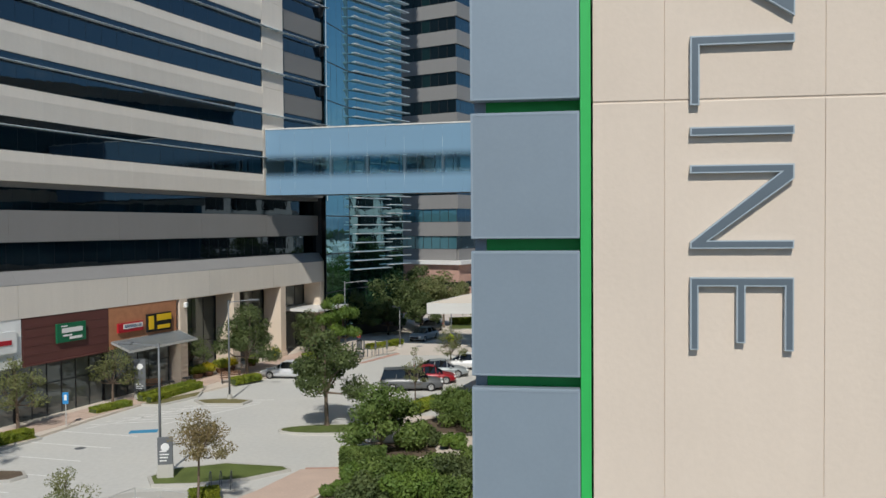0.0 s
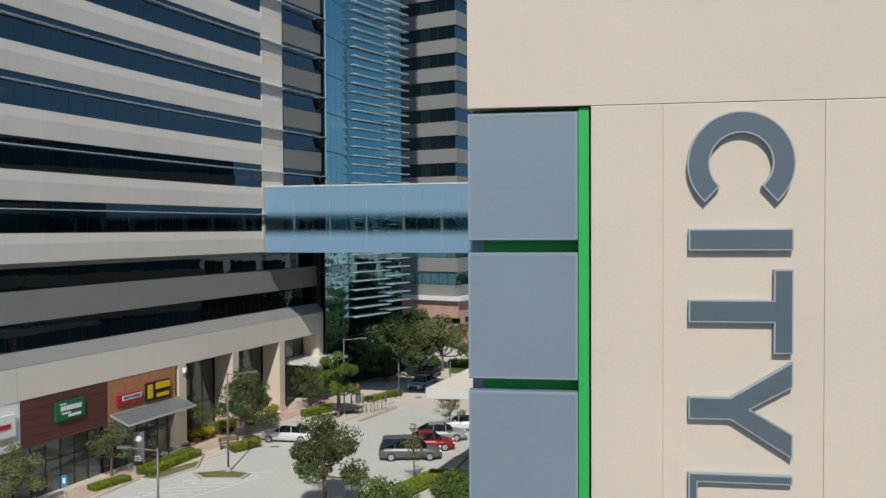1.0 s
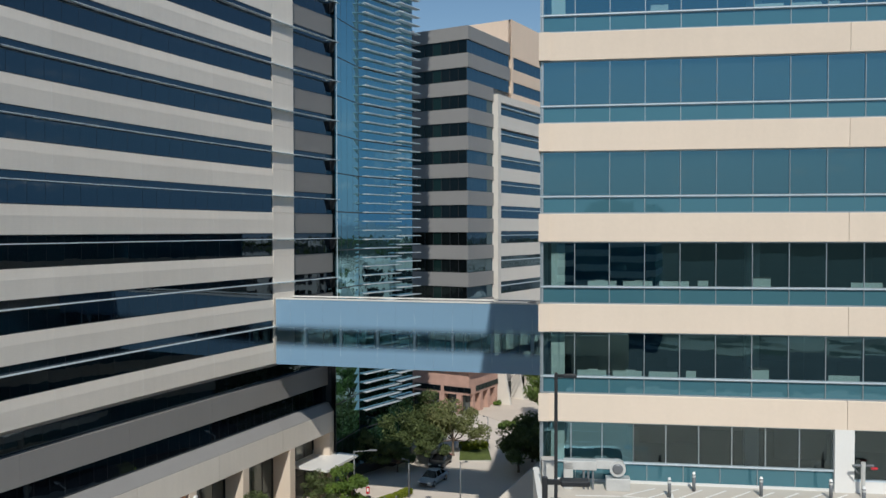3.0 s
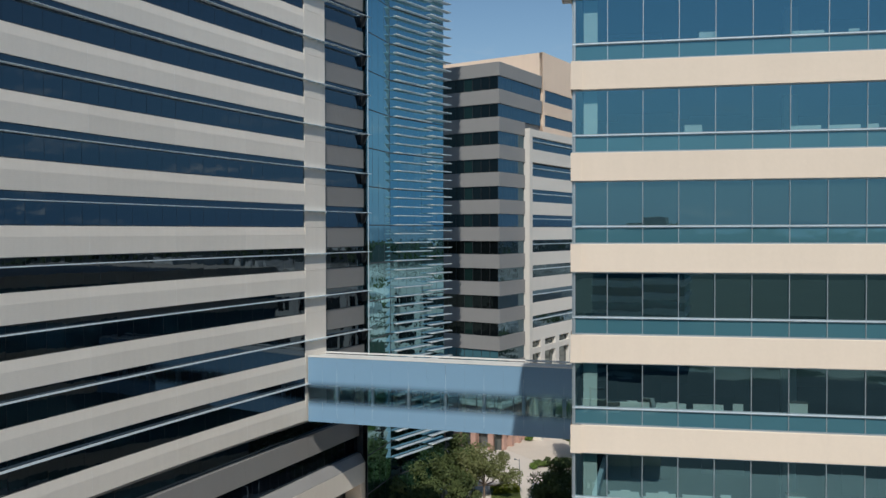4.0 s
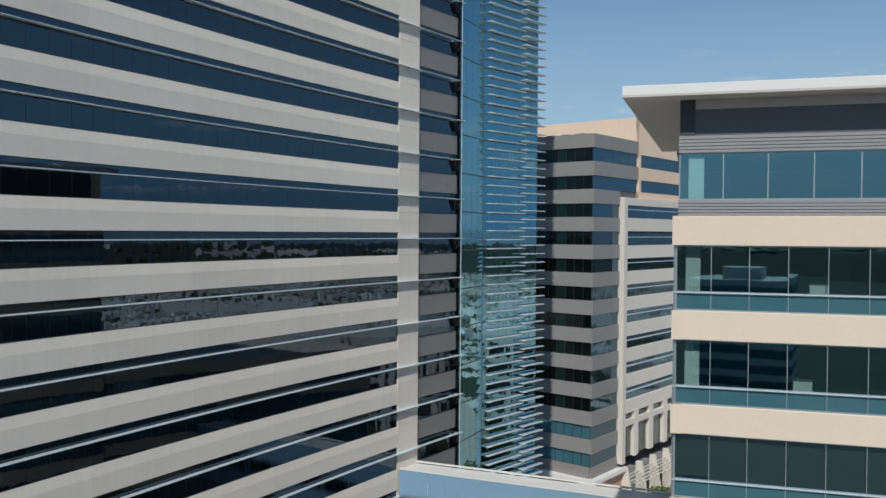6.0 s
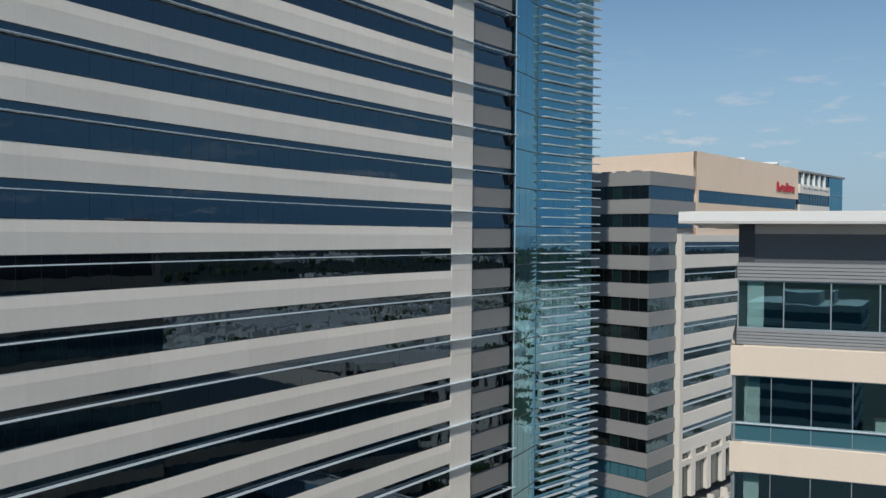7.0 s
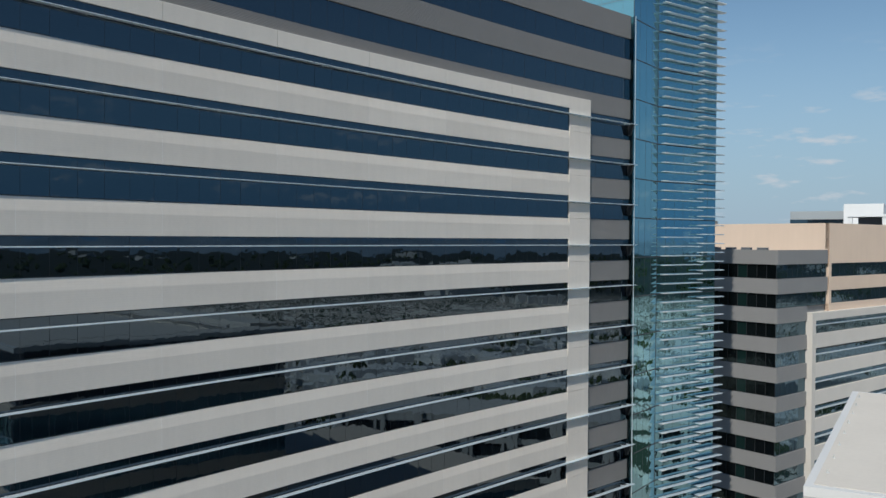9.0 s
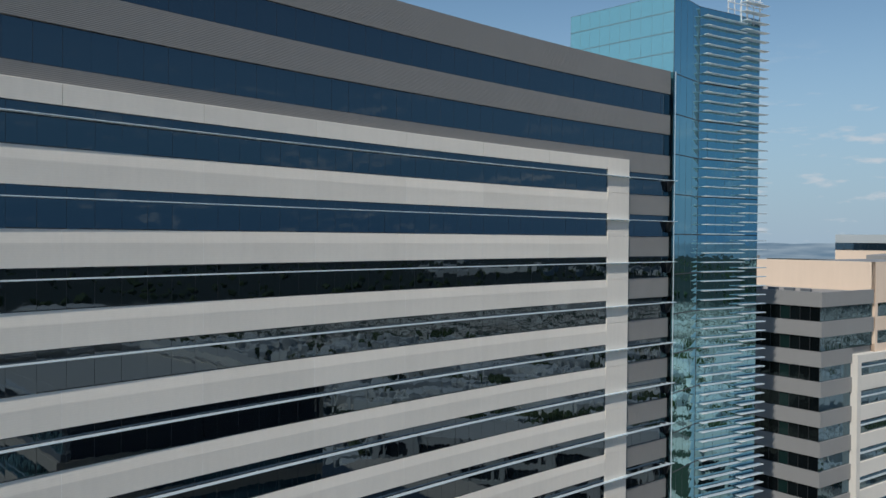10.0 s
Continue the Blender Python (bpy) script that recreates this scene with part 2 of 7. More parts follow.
M_SIGNWHITE = make("white_sign_face", (0.8, 0.8, 0.78), 0.4, var=0.03, bump=0)
M_SIGNRED = make("red_sign_face", (0.45, 0.02, 0.03), 0.4, var=0.04, bump=0)
M_SIGNYELLOW = make("yellow_sign_face", (0.75, 0.48, 0.02), 0.4, var=0.04, bump=0)
M_SIGNBLUE = make("blue_sign_paint", (0.03, 0.22, 0.50), 0.5, var=0.08, bump=0)
M_SIGNBLACK = make("black_sign_face", (0.015, 0.015, 0.016), 0.4, var=0.04, bump=0)
M_LOT = make("pale_lot_concrete", (0.57, 0.555, 0.515), 0.9, var=0.16, scale=0.12, fine=3.5, bump=0.15, hue=(0.50, 0.49, 0.46))
M_STREET = make("warm_street_concrete", (0.66, 0.585, 0.51), 0.9, var=0.1, scale=0.15, fine=4, bump=0.15)
M_PAVER = make("pinkish_paver", (0.56, 0.42, 0.34), 0.85, var=0.15, scale=0.5, fine=9, bump=0.2, own=0.06)
M_WALKWAY = make("tan_walkway_concrete", (0.60, 0.52, 0.44), 0.85, var=0.1, scale=0.3, fine=8, bump=0.15)
M_KERB = make("pale_kerb_concrete", (0.47, 0.45, 0.41), 0.85, var=0.1, bump=0.15)
M_LINE = make("white_line_paint", (0.72, 0.71, 0.68), 0.7, var=0.15, scale=1.5, fine=8, bump=0)
M_GRASS = make("lawn_grass", (0.10, 0.13, 0.032), 0.9, var=0.35, scale=1.0, fine=14, bump=0.6)
M_DRYGRASS = make("dry_lawn_grass", (0.17, 0.15, 0.062), 0.9, var=0.35, scale=1.0, fine=14, bump=0.5)
M_LAND = land("far_suburb_land")
M_BARK = make("tree_bark", (0.16, 0.12, 0.09), 0.9, var=0.3, scale=3, fine=20, bump=0.5)
M_TYRE = make("black_rubber", (0.02, 0.02, 0.021), 0.8, var=0.1, bump=0.05)
M_RIM = make("silver_alloy", (0.6, 0.6, 0.6), 0.25, 0.8, var=0.03, bump=0)
M_LAMPGREY = make("grey_lamp_paint", (0.17, 0.18, 0.19), 0.45, 0.3, var=0.05, bump=0.02)
M_WOOD = make("brown_bench_wood", (0.17, 0.09, 0.05), 0.7, var=0.2, bump=0.1)
M_GALV = make("galvanised_sheet", (0.60, 0.60, 0.58), 0.4, 0.4, var=0.12, scale=2, bump=0.05)
# ceiling, carpet and wall tones darkened to stand in for dim rooms
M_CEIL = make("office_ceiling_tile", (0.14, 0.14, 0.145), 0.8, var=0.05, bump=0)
M_CARPET = make("darkened_carpet", (0.042, 0.040, 0.042), 0.95, var=0.1, bump=0)
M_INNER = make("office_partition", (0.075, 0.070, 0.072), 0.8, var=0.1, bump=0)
M_OFFWHITE = make("office_white_laminate", (0.65, 0.66, 0.66), 0.5, var=0.05, bump=0)
M_SHADE = make("dark_shade_fabric", (0.052, 0.060, 0.062), 0.9, var=0.08, scale=0.5, bump=0)
# partition tone darkened too, for the dimness behind the panes
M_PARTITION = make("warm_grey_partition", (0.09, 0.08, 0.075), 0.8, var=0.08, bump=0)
M_COLUMNIN = make("pale_bridge_column", (0.80, 0.83, 0.81), 0.6, var=0.04, bump=0)

G_LEFT = coated_glass("dark_blue_strip_glass", (0.004, 0.006, 0.009), (0.56, 0.74, 0.90), 2.15, wave=0.006)
G_BLUE = coated_glass("blue_mirror_curtain_glass", (0.002, 0.005, 0.008), (0.46, 0.84, 0.99), 2.6, floor=0.48, wave=0.012)
G_TEAL = coated_glass("teal_curtain_glass", (0.17, 0.38, 0.43), (0.5, 0.85, 0.95), 2.0, floor=0.30)
G_CLEAR = coated_glass("blue_green_vision_glass", (0, 0, 0), (0.44, 0.85, 1.0), 2.2, floor=0.27, clear=(0.32, 0.49, 0.48), wave=0.0015)
G_SPANDREL = coated_glass("teal_spandrel_glass", (0.050, 0.135, 0.165), (0.5, 0.85, 1.0), 2.1)
G_FAR = coated_glass("blue_far_window_glass", (0.008, 0.016, 0.024), (0.55, 0.82, 1.0), 2.3)
G_FIN = coated_glass("dark_edge_fin_glass", (0, 0, 0), (0.6, 0.85, 0.95), 1.5, clear=(0.62, 0.74, 0.76))
G_STORE = coated_glass("clear_storefront_glass", (0, 0, 0), (0.74, 0.94, 0.98), 2.05, clear=(0.50, 0.60, 0.61), wave=0.0015)
G_FARDARK = coated_glass("green_black_window_glass", (0.004, 0.006, 0.007), (0.5, 0.7, 0.7), 1.45, vary=((0.010, 0.014, 0.015), (0.003, 0.004, 0.005), (0.006, 0.018, 0.017), (0.002, 0.003, 0.004), (0.022, 0.027, 0.028)))
G_BRIDGE = fritted_glass("fritted_bridge_glass", 18.0, 19.3, 0.75, (0.20, 0.34, 0.48), (0.6, 0.85, 1.0))
G_SHOP = coated_glass("dark_shop_glass", (0.085, 0.092, 0.088), (0.8, 0.9, 0.9), 1.85, vary=((0.05, 0.055, 0.052), (0.12, 0.125, 0.12), (0.03, 0.035, 0.034)))
G_CAR = coated_glass("car_window_glass", (0.008, 0.009, 0.010), (0.9, 0.95, 1.0), 1.6)


def leaves(name, col, hue):
    m = make(name, col, 0.6, var=0.35, scale=0.9, fine=6, bump=0, own=0.10, hue=hue, spec=0.3)
    n, l = m.node_tree.nodes, m.node_tree.links
    out = [q for q in n if q.type == "OUTPUT_MATERIAL"][0]
    p = n["Principled BSDF"]
    tr = n.new("ShaderNodeBsdfTranslucent")
    tr.inputs["Color"].default_value = (col[0] * 1.5, col[1] * 1.6, col[2] * 0.9, 1)
    mix = n.new("ShaderNodeMixShader")
    mix.inputs[0].default_value = 0.25
    l.new(p.outputs[0], mix.inputs[1])
    l.new(tr.outputs[0], mix.inputs[2])
    l.new(mix.outputs[0], out.inputs[0])
    return m


L_OAK = leaves("dark_oak_leaves", (0.075, 0.105, 0.038), (0.115, 0.145, 0.052))
L_LIGHT = leaves("light_green_leaves", (0.15, 0.225, 0.04), (0.1, 0.165, 0.035))
L_OLIVE = leaves("olive_leaves", (0.20, 0.21, 0.09), (0.14, 0.16, 0.065))
L_RUSSET = leaves("russet_leaves", (0.29, 0.22, 0.11), (0.19, 0.17, 0.08))
L_HEDGE = leaves("yellow_green_hedge_leaves", (0.26, 0.29, 0.03), (0.15, 0.20, 0.028))
L_SHRUB = leaves("mid_green_shrub_leaves", (0.095, 0.15, 0.036), (0.15, 0.205, 0.052))
L_YELLOW = leaves("yellow_flowers", (0.45, 0.36, 0.02), (0.25, 0.26, 0.02))

# ---- mesh helpers ----
LIFT = Matrix.Translation((0, 0, -0.345))


def finish(name, bm, mat, parent=None, label="", smooth=False, turn_out=True):
    if turn_out:
        bmesh.ops.recalc_face_normals(bm, faces=bm.faces[:])
    me = bpy.data.meshes.new(name)
    bm.to_mesh(me)
    bm.free()
    for one in mat if isinstance(mat, (list, tuple)) else [mat]:
        me.materials.append(one)
    if smooth:
        me.polygons.foreach_set("use_smooth", [True] * len(me.polygons))
    ob = new(name, me)
    if parent is not None:
        ob.parent = parent
    if label:
        tagged(ob, label)
    return ob


def part(name, bm, mat, parent, label="", smooth=False, turn_out=True):
    return finish(name, bm, mat, parent, label, smooth, turn_out)


def thing(name, label, category, group="", kind="", at=None):
    ob = new(name)
    ob.empty_display_size = 0.2
    if at is not None:
        ob.matrix_world = at
    return tagged(ob, label, category, group, kind)


def structure(name, bm, mat, label="", category=""):
    return tagged(finish(name, bm, mat), label or name.replace("_", " "), category or "structure", kind="structure")


def box(bm, lo, hi, m=None, bevel=0.0):
    ret = bmesh.ops.create_cube(bm, size=1.0)
    vs = ret["verts"]
    c = [(a + b) / 2 for a, b in zip(lo, hi)]
    s = [b - a for a, b in zip(lo, hi)]
    t = Matrix.Translation(c) @ Matrix.Diagonal((*s, 1))
    bmesh.ops.transform(bm, matrix=(m @ t) if m is not None else t, verts=vs)
    if bevel:
        es = {e for v in vs for e in v.link_edges}
        bmesh.ops.bevel(bm, geom=list(es), offset=bevel, segments=1, affect="EDGES")


def cyl(bm, base, r0, r1, h, n=10, m=None):
    ret = bmesh.ops.create_cone(bm, cap_ends=True, segments=n, radius1=r0, radius2=r1, depth=h)
    t = Matrix.Translation((base[0], base[1], base[2] + h / 2))
    bmesh.ops.transform(bm, matrix=(m @ t) if m is not None else t, verts=ret["verts"])


def rod(bm, a, b, r0, r1=None, n=8):
    a, b = Vector(a), Vector(b)
    d = b - a
    ret = bmesh.ops.create_cone(bm, cap_ends=True, segments=n, radius1=r0, radius2=r0 if r1 is None else r1, depth=d.length)
    t = Matrix.Translation((a + b) / 2) @ d.to_track_quat("Z", "Y").to_matrix().to_4x4()
    bmesh.ops.transform(bm, matrix=t, verts=ret["verts"])


def poly_prism(bm, pts, z0, z1):
    lo = [bm.verts.new((x, y, z0)) for x, y in pts]
    hi = [bm.verts.new((x, y, z1)) for x, y in pts]
    bm.faces.new(lo)
    bm.faces.new(hi)
    for i in range(len(pts)):
        j = (i + 1) % len(pts)
        bm.faces.new((lo[i], lo[j], hi[j], hi[i]))


def ring_prism(bm, outer, inner, z0, z1):
    n = len(outer)
    rows = [[bm.verts.new((x, y, z)) for x, y in ring] for ring, z in ((outer, z0), (outer, z1), (inner, z1), (inner, z0))]
    for a, b in zip(rows, rows[1:] + rows[:1]):
        for i in range(n):
            bm.faces.new((a[i], a[(i + 1) % n], b[(i + 1) % n], b[i]))


class Straight:
    """A facade line: s metres along, off metres out of it, z up."""

    def __init__(self, origin, way):
        self.o, self.u = Vector((*origin, 0)), Vector((*way, 0)).normalized()
        self.n = Vector((self.u.y, -self.u.x, 0))

    def __call__(self, s, off, z):
        return self.o + self.u * s + self.n * off + Vector((0, 0, z))

    def turn(self, s):
        return math.atan2(self.u.y, self.u.x)


class Curved:
    """The hollow arc of the long office front; s counts metres along it."""

    def __init__(self, centre, radius):
        self.c, self.r = Vector((*centre, 0)), radius

    def __call__(self, s, off, z):
        a = s / self.r
        return self.c + (self.r - off) * Vector((-math.cos(a), math.sin(a), 0)) + Vector((0, 0, z))

    def turn(self, s):
        a = s / self.r
        return math.atan2(math.cos(a), math.sin(a))


def sweep(bm, f, ss, prof):
    rings = [[bm.verts.new(f(s, o, z)) for o, z in prof] for s in ss]
    n = len(prof)
    for a, b in zip(rings, rings[1:]):
        for i in range(n):
            bm.faces.new((a[i], a[(i + 1) % n], b[(i + 1) % n], b[i]))
    bm.faces.new(rings[0])
    bm.faces.new(rings[-1])


def steps(a, b, size):
    n = max(1, round(abs(b - a) / size))
    return [a + (b - a) * i / n for i in range(n + 1)]


def bar(bm, f, s0, s1, o0, o1, z0, z1, size=1e9):
    sweep(bm, f, steps(s0, s1, size), [(o0, z0), (o1, z0), (o1, z1), (o0, z1)])


def quad(bm, f, s0, s1, off, z0, z1, tilt=0.0):
    vs = [bm.verts.new(f(s, off + o, z)) for s, o, z in ((s0, 0, z0), (s1, tilt, z0), (s1, tilt * 0.4, z1), (s0, -tilt * 0.5, z1))]
    bm.faces.new(vs)


def window_row(parent, f, s0, s1, off, z0, z1, glass, step=1.5, frame_mat=None, singly=False, name="window_band", transom=None, mw=0.05, proud=0.045):
    """A strip of panes with its mullions."""
    frame_mat = frame_mat or M_MULLION
    ss = steps(s0, s1, step)
    bm = bmesh.new()
    xs = [v for s in ss for v in (s - mw / 2, s + mw / 2)]
    zs = [z0, z0 + 0.06] + ([transom - 0.03, transom + 0.03] if transom else []) + [z1 - 0.06, z1]
    front = [[bm.verts.new(f(x, off + proud, z)) for z in zs] for x in xs]
    back = [[bm.verts.new(f(x, off - 0.05, z)) for z in zs] for x in xs]
    nx, nz = len(xs) - 1, len(zs) - 1

    def solid(i, j):
        return 0 <= i < nx and 0 <= j < nz and (i % 2 == 0 or j % 2 == 0)

    for i in range(nx):
        for j in range(nz):
            if not solid(i, j):
                continue
            bm.faces.new((front[i][j], front[i + 1][j], front[i + 1][j + 1], front[i][j + 1]))
            for ni, nj, a, b in ((i - 1, j, (i, j), (i, j + 1)), (i + 1, j, (i + 1, j), (i + 1, j + 1)), (i, j - 1, (i, j), (i + 1, j)), (i, j + 1, (i, j + 1), (i + 1, j + 1))):
                if not solid(ni, nj):
                    bm.faces.new((front[a[0]][a[1]], front[b[0]][b[1]], back[b[0]][b[1]], back[a[0]][a[1]]))
    band = part(name, bm, frame_mat, parent)
    rnd = random.Random(int(s0 * 7 + z0 * 131))
    if singly:
        for a, b in zip(ss, ss[1:]):
            w, h = (b - a), z1 - z0
            key = "pane_%s_%d_%d" % (glass.name, round(w * 100), round(h * 100))
            me = bpy.data.meshes.get(key)
            if me is None:
                me = bpy.data.meshes.new(key)
                me.from_pydata([(-w / 2, 0, -h / 2), (w / 2, 0, -h / 2), (w / 2, 0, h / 2), (-w / 2, 0, h / 2)], [], [(0, 1, 2, 3)])
                me.materials.append(glass)
            ob = new("pane", me)
            ob.parent = band
            ob.visible_shadow = glass not in (G_CLEAR, G_STORE)
            c = (f(a, off, 0) + f(b, off, 0)) / 2
            ob.matrix_basis = Matrix.Translation((c.x, c.y, (z0 + z1) / 2)) @ Euler((rnd.gauss(0, 0.0018), 0, f.turn((a + b) / 2) + rnd.gauss(0, 0.0022))).to_matrix().to_4x4()
    else:
        bm = bmesh.new()
        for a, b in zip(ss, ss[1:]):
            quad(bm, f, a, b, off, z0, z1, rnd.gauss(0, 0.003))
        tagged(part("glazing", bm, glass, band, turn_out=False), kind="stuff")
    return band

# ---- the long curved office building ----
ARC = Curved((296.31, -56.27), 343.81 - 0.45)
TOP, STOREY, WIN = 74.45, 4.15, 2.19
S0, S_WIN, S_PIER, S_END = 58.0, 138.5, 141.8, 148.9
JOINTS = [S0, 62.9, 71.3, 79.7, 88.1, 96.45, 104.85, 113.2, 121.6, 130.0, S_WIN]
office = thing("office_building", "long curved office building with grey-beige bands and dark strip windows", "building", at=LIFT)


def spandrel(s0, s1, zb, zt, ends=0.012):
    bm = bmesh.new()
    sweep(bm, ARC, steps(s0 + ends, s1 - ends, 2.1), [(-0.42, zb), (0, zb), (0, zb + 0.64 * (zt - zb)), (-0.085, zt), (-0.42, zt)])
    part("spandrel_panel", bm, M_PRECAST, office)


for k in range(14):
    zt = TOP - STOREY * k - WIN
    for a, b in zip(JOINTS, JOINTS[1:]):
        spandrel(a, b, zt - (STOREY - WIN), zt)
for k in range(14):
    zt = TOP - STOREY * k - WIN
    for s in JOINTS[1:-1]:
        bm = bmesh.new()
        h = STOREY - WIN
        sweep(bm, ARC, [s - 0.012, s + 0.012], [(-0.4, zt - h), (0.004, zt - h), (0.004, zt - 0.36 * h), (-0.081, zt - 0.004), (-0.4, zt - 0.004)])
        part("joint_sealant", bm, M_SEALANT, office, "pale joint sealant")
for a, b in zip(JOINTS, JOINTS[1:]):
    bm = bmesh.new()
    sweep(bm, ARC, steps(a + 0.012, b - 0.012, 2.1), [(-0.28, TOP), (0, TOP), (0, TOP + 1.08), (-0.012, TOP + 1.1), (-0.28, TOP + 1.1)])
    part("parapet_panel", bm, M_PRECAST, office)
for k in range(14):
    z = TOP + 1.1 if k == 0 else TOP - STOREY * (k - 1) - WIN
    zb = TOP - STOREY * k - WIN
    bm = bmesh.new()
    sweep(bm, ARC, steps(S_WIN + 0.01, S_PIER, 2.1), [(-0.9, zb + 0.015), (0, zb + 0.015), (0, z), (-0.9, z)])
    part("pier_panel", bm, M_PRECAST, office)
bm = bmesh.new()
bar(bm, ARC, S_WIN + 0.01, S_PIER, -0.9, 0, TOP - STOREY * 14 - WIN + (STOREY - WIN) + 0.2, TOP - STOREY * 13 - WIN, 2.1)
part("pier_panel", bm, M_PRECAST, office)

for k in range(-2, 14):
    zt = TOP - STOREY * k
    if k >= 0:
        window_row(office, ARC, S0, S_WIN, -0.10, zt - WIN, zt, G_LEFT, 1.52, M_DARKMETAL, singly=k < 4, mw=0.02, proud=0.003)
    window_row(office, ARC, S_PIER if k >= 0 else S0, S_END, -0.42, zt - WIN, zt, G_LEFT, 1.52, M_DARKMETAL, mw=0.02, proud=0.003)
    lo, hi = (zt - STOREY, zt - WIN)
    bm = bmesh.new()
    if k >= 0:
        bar(bm, ARC, S_PIER, S_END, -0.9, -0.30, lo, hi, 2.5)
    elif k == -1:
        bar(bm, ARC, S0, S_END, -0.9, -0.30, zt - STOREY, zt - WIN, 2.5)
    else:
        bar(bm, ARC, S0, S_END, -0.9, -0.30, zt - STOREY, zt - WIN, 2.5)
    part("ribbed_spandrel", bm, M_RIBBED, office, "ribbed grey metal band")
    if k >= 0:
        z = zt - 0.66
        bm = bmesh.new()
        sweep(bm, ARC, steps(S0, S_END + 0.5, 2.1), [(0.0, z + 0.03), (0.37, z + 0.03), (0.39, z + 0.06), (0.37, z + 0.09), (0.0, z + 0.10)])
        for s in steps(S0, S_WIN, 4.2):
            bar(bm, ARC, s - 0.03, s + 0.03, -0.3, 0.02, z + 0.02, z + 0.10)
        for s in steps(S_WIN + 0.6, S_PIER - 0.4, 0.8):
            bar(bm, ARC, s - 0.04, s + 0.04, 0.0, 0.40, z - 0.08, z)
        for s in (S_PIER + 0.3, S_END - 0.9, S_END):
            bar(bm, ARC, s - 0.03, s + 0.03, -0.4, 0.02, z + 0.02, z + 0.10)
        part("light_shelf", bm, M_SHELF, office, "pale aluminium light shelf")
        bm = bmesh.new()
        sweep(bm, ARC, [S_END - 0.32, S_END - 0.1], [(-0.36, z - 1.1), (0.02, z - 0.95), (0.34, z + 0.02), (-0.36, z + 0.02)])
        part("shelf_bracket", bm, M_DARKMETAL, office, "dark metal shelf bracket")
bm = bmesh.new()
bar(bm, ARC, S0, S_END, -1.2, -0.30, TOP + 2 * STOREY, 85.1, 2.5)
part("roof_parapet", bm, M_RIBBED, office, "ribbed grey metal parapet")
bm = bmesh.new()
bar(bm, ARC, S_END, S_END + 0.06, -0.5, 0.26, 16.0, 85.0)
part("glass_fin", bm, G_FIN, office, "vertical dark glass fin")
bm = bmesh.new()
bar(bm, ARC, S_END - 0.02, S_END + 0.06, 0.26, 0.32, 16.0, 85.0)
part("fin_edge", bm, M_SHELF, office)
bm = bmesh.new()
bar(bm, ARC, S0, S_END - 0.05, -26, -0.92, 16.0, 84.6, 5)
part("core_wall", bm, M_RIBBED, office)
bm = bmesh.new()
bar(bm, ARC, S0, S_PIER, -0.91, -0.43, 16.0, 16.36, 2.5)
part("soffit", bm, M_LGREY, office)
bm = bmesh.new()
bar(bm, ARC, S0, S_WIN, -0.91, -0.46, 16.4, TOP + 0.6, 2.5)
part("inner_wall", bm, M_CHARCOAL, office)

# its straight podium with the shops and the colonnade
POD = Straight((-28.11, 55.21), (0.347, 0.938))
P0, P_SHOP, P1 = -42.0, 12.2, 36.0
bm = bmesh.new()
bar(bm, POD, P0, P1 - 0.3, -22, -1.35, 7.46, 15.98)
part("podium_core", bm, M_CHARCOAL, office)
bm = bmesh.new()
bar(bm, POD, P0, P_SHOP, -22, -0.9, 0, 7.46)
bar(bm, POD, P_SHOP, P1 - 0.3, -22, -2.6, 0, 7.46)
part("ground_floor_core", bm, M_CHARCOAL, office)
window_row(office, POD, P0, P1, -1.25, 14.45, 16.2, G_LEFT, 1.52, M_DARKMETAL, mw=0.02, proud=0.003)
window_row(office, POD, P0, P1, -1.0, 10.5, 12.38, G_LEFT, 1.3, M_DARKMETAL, mw=0.02, proud=0.003)
for a, b in zip(steps(P0, P1, 9.7), steps(P0, P1, 9.7)[1:]):
    bm = bmesh.new()
    bar(bm, POD, a + 0.01, b - 0.01, -1.34, -0.72, 12.38, 14.48)
    part("podium_spandrel", bm, M_LGREY, office, "warm grey metal spandrel")
    bm = bmesh.new()
    sweep(bm, POD, [a + 0.012, b - 0.012], [(-1.34, 7.42), (0, 7.42), (0, 9.58), (-1.34, 9.58)])
    part("podium_band", bm, M_PRECAST, office, "deep grey-beige precast band")
    bm = bmesh.new()
    sweep(bm, POD, [a + 0.004, b - 0.004], [(-1.34, 9.583), (-0.015, 9.583), (-0.015, 9.63), (-0.62, 10.48), (-1.34, 10.48)])
    part("podium_cap", bm, M_CAP, office, "sloping grey metal cap")
for s in (13.05, 20.3, 27.9, 35.5):
    bm = bmesh.new()
    box(bm, (s - 0.45, -1.95, 0), (s + 0.45, 0.02, 7.42))
    box(bm, (s - 0.55, -1.95, 0), (s + 0.55, 0.12, 0.9))
    m = Matrix.Translation(POD.o) @ Matrix(((POD.u.x, POD.n.x, 0, 0), (POD.u.y, POD.n.y, 0, 0), (0, 0, 1, 0), (0, 0, 0, 1)))
    bmesh.ops.transform(bm, matrix=m, verts=bm.verts[:])
    part("colonnade_pier", bm, M_BEIGE, office, "cream precast pier")
for a, b in ((13.5, 19.8), (20.8, 27.4), (28.4, 35.0)):
    window_row(office, POD, a, b, -2.1, 0.1, 7.3, G_SHOP, 1.8, M_DARKMETAL, transom=3.2, name="lobby_glazing")
bm = bmesh.new()
bar(bm, POD, P_SHOP, P1 - 0.3, -4.5, -0.1, 7.36, 7.415)
part("colonnade_soffit", bm, M_BEIGE, office)
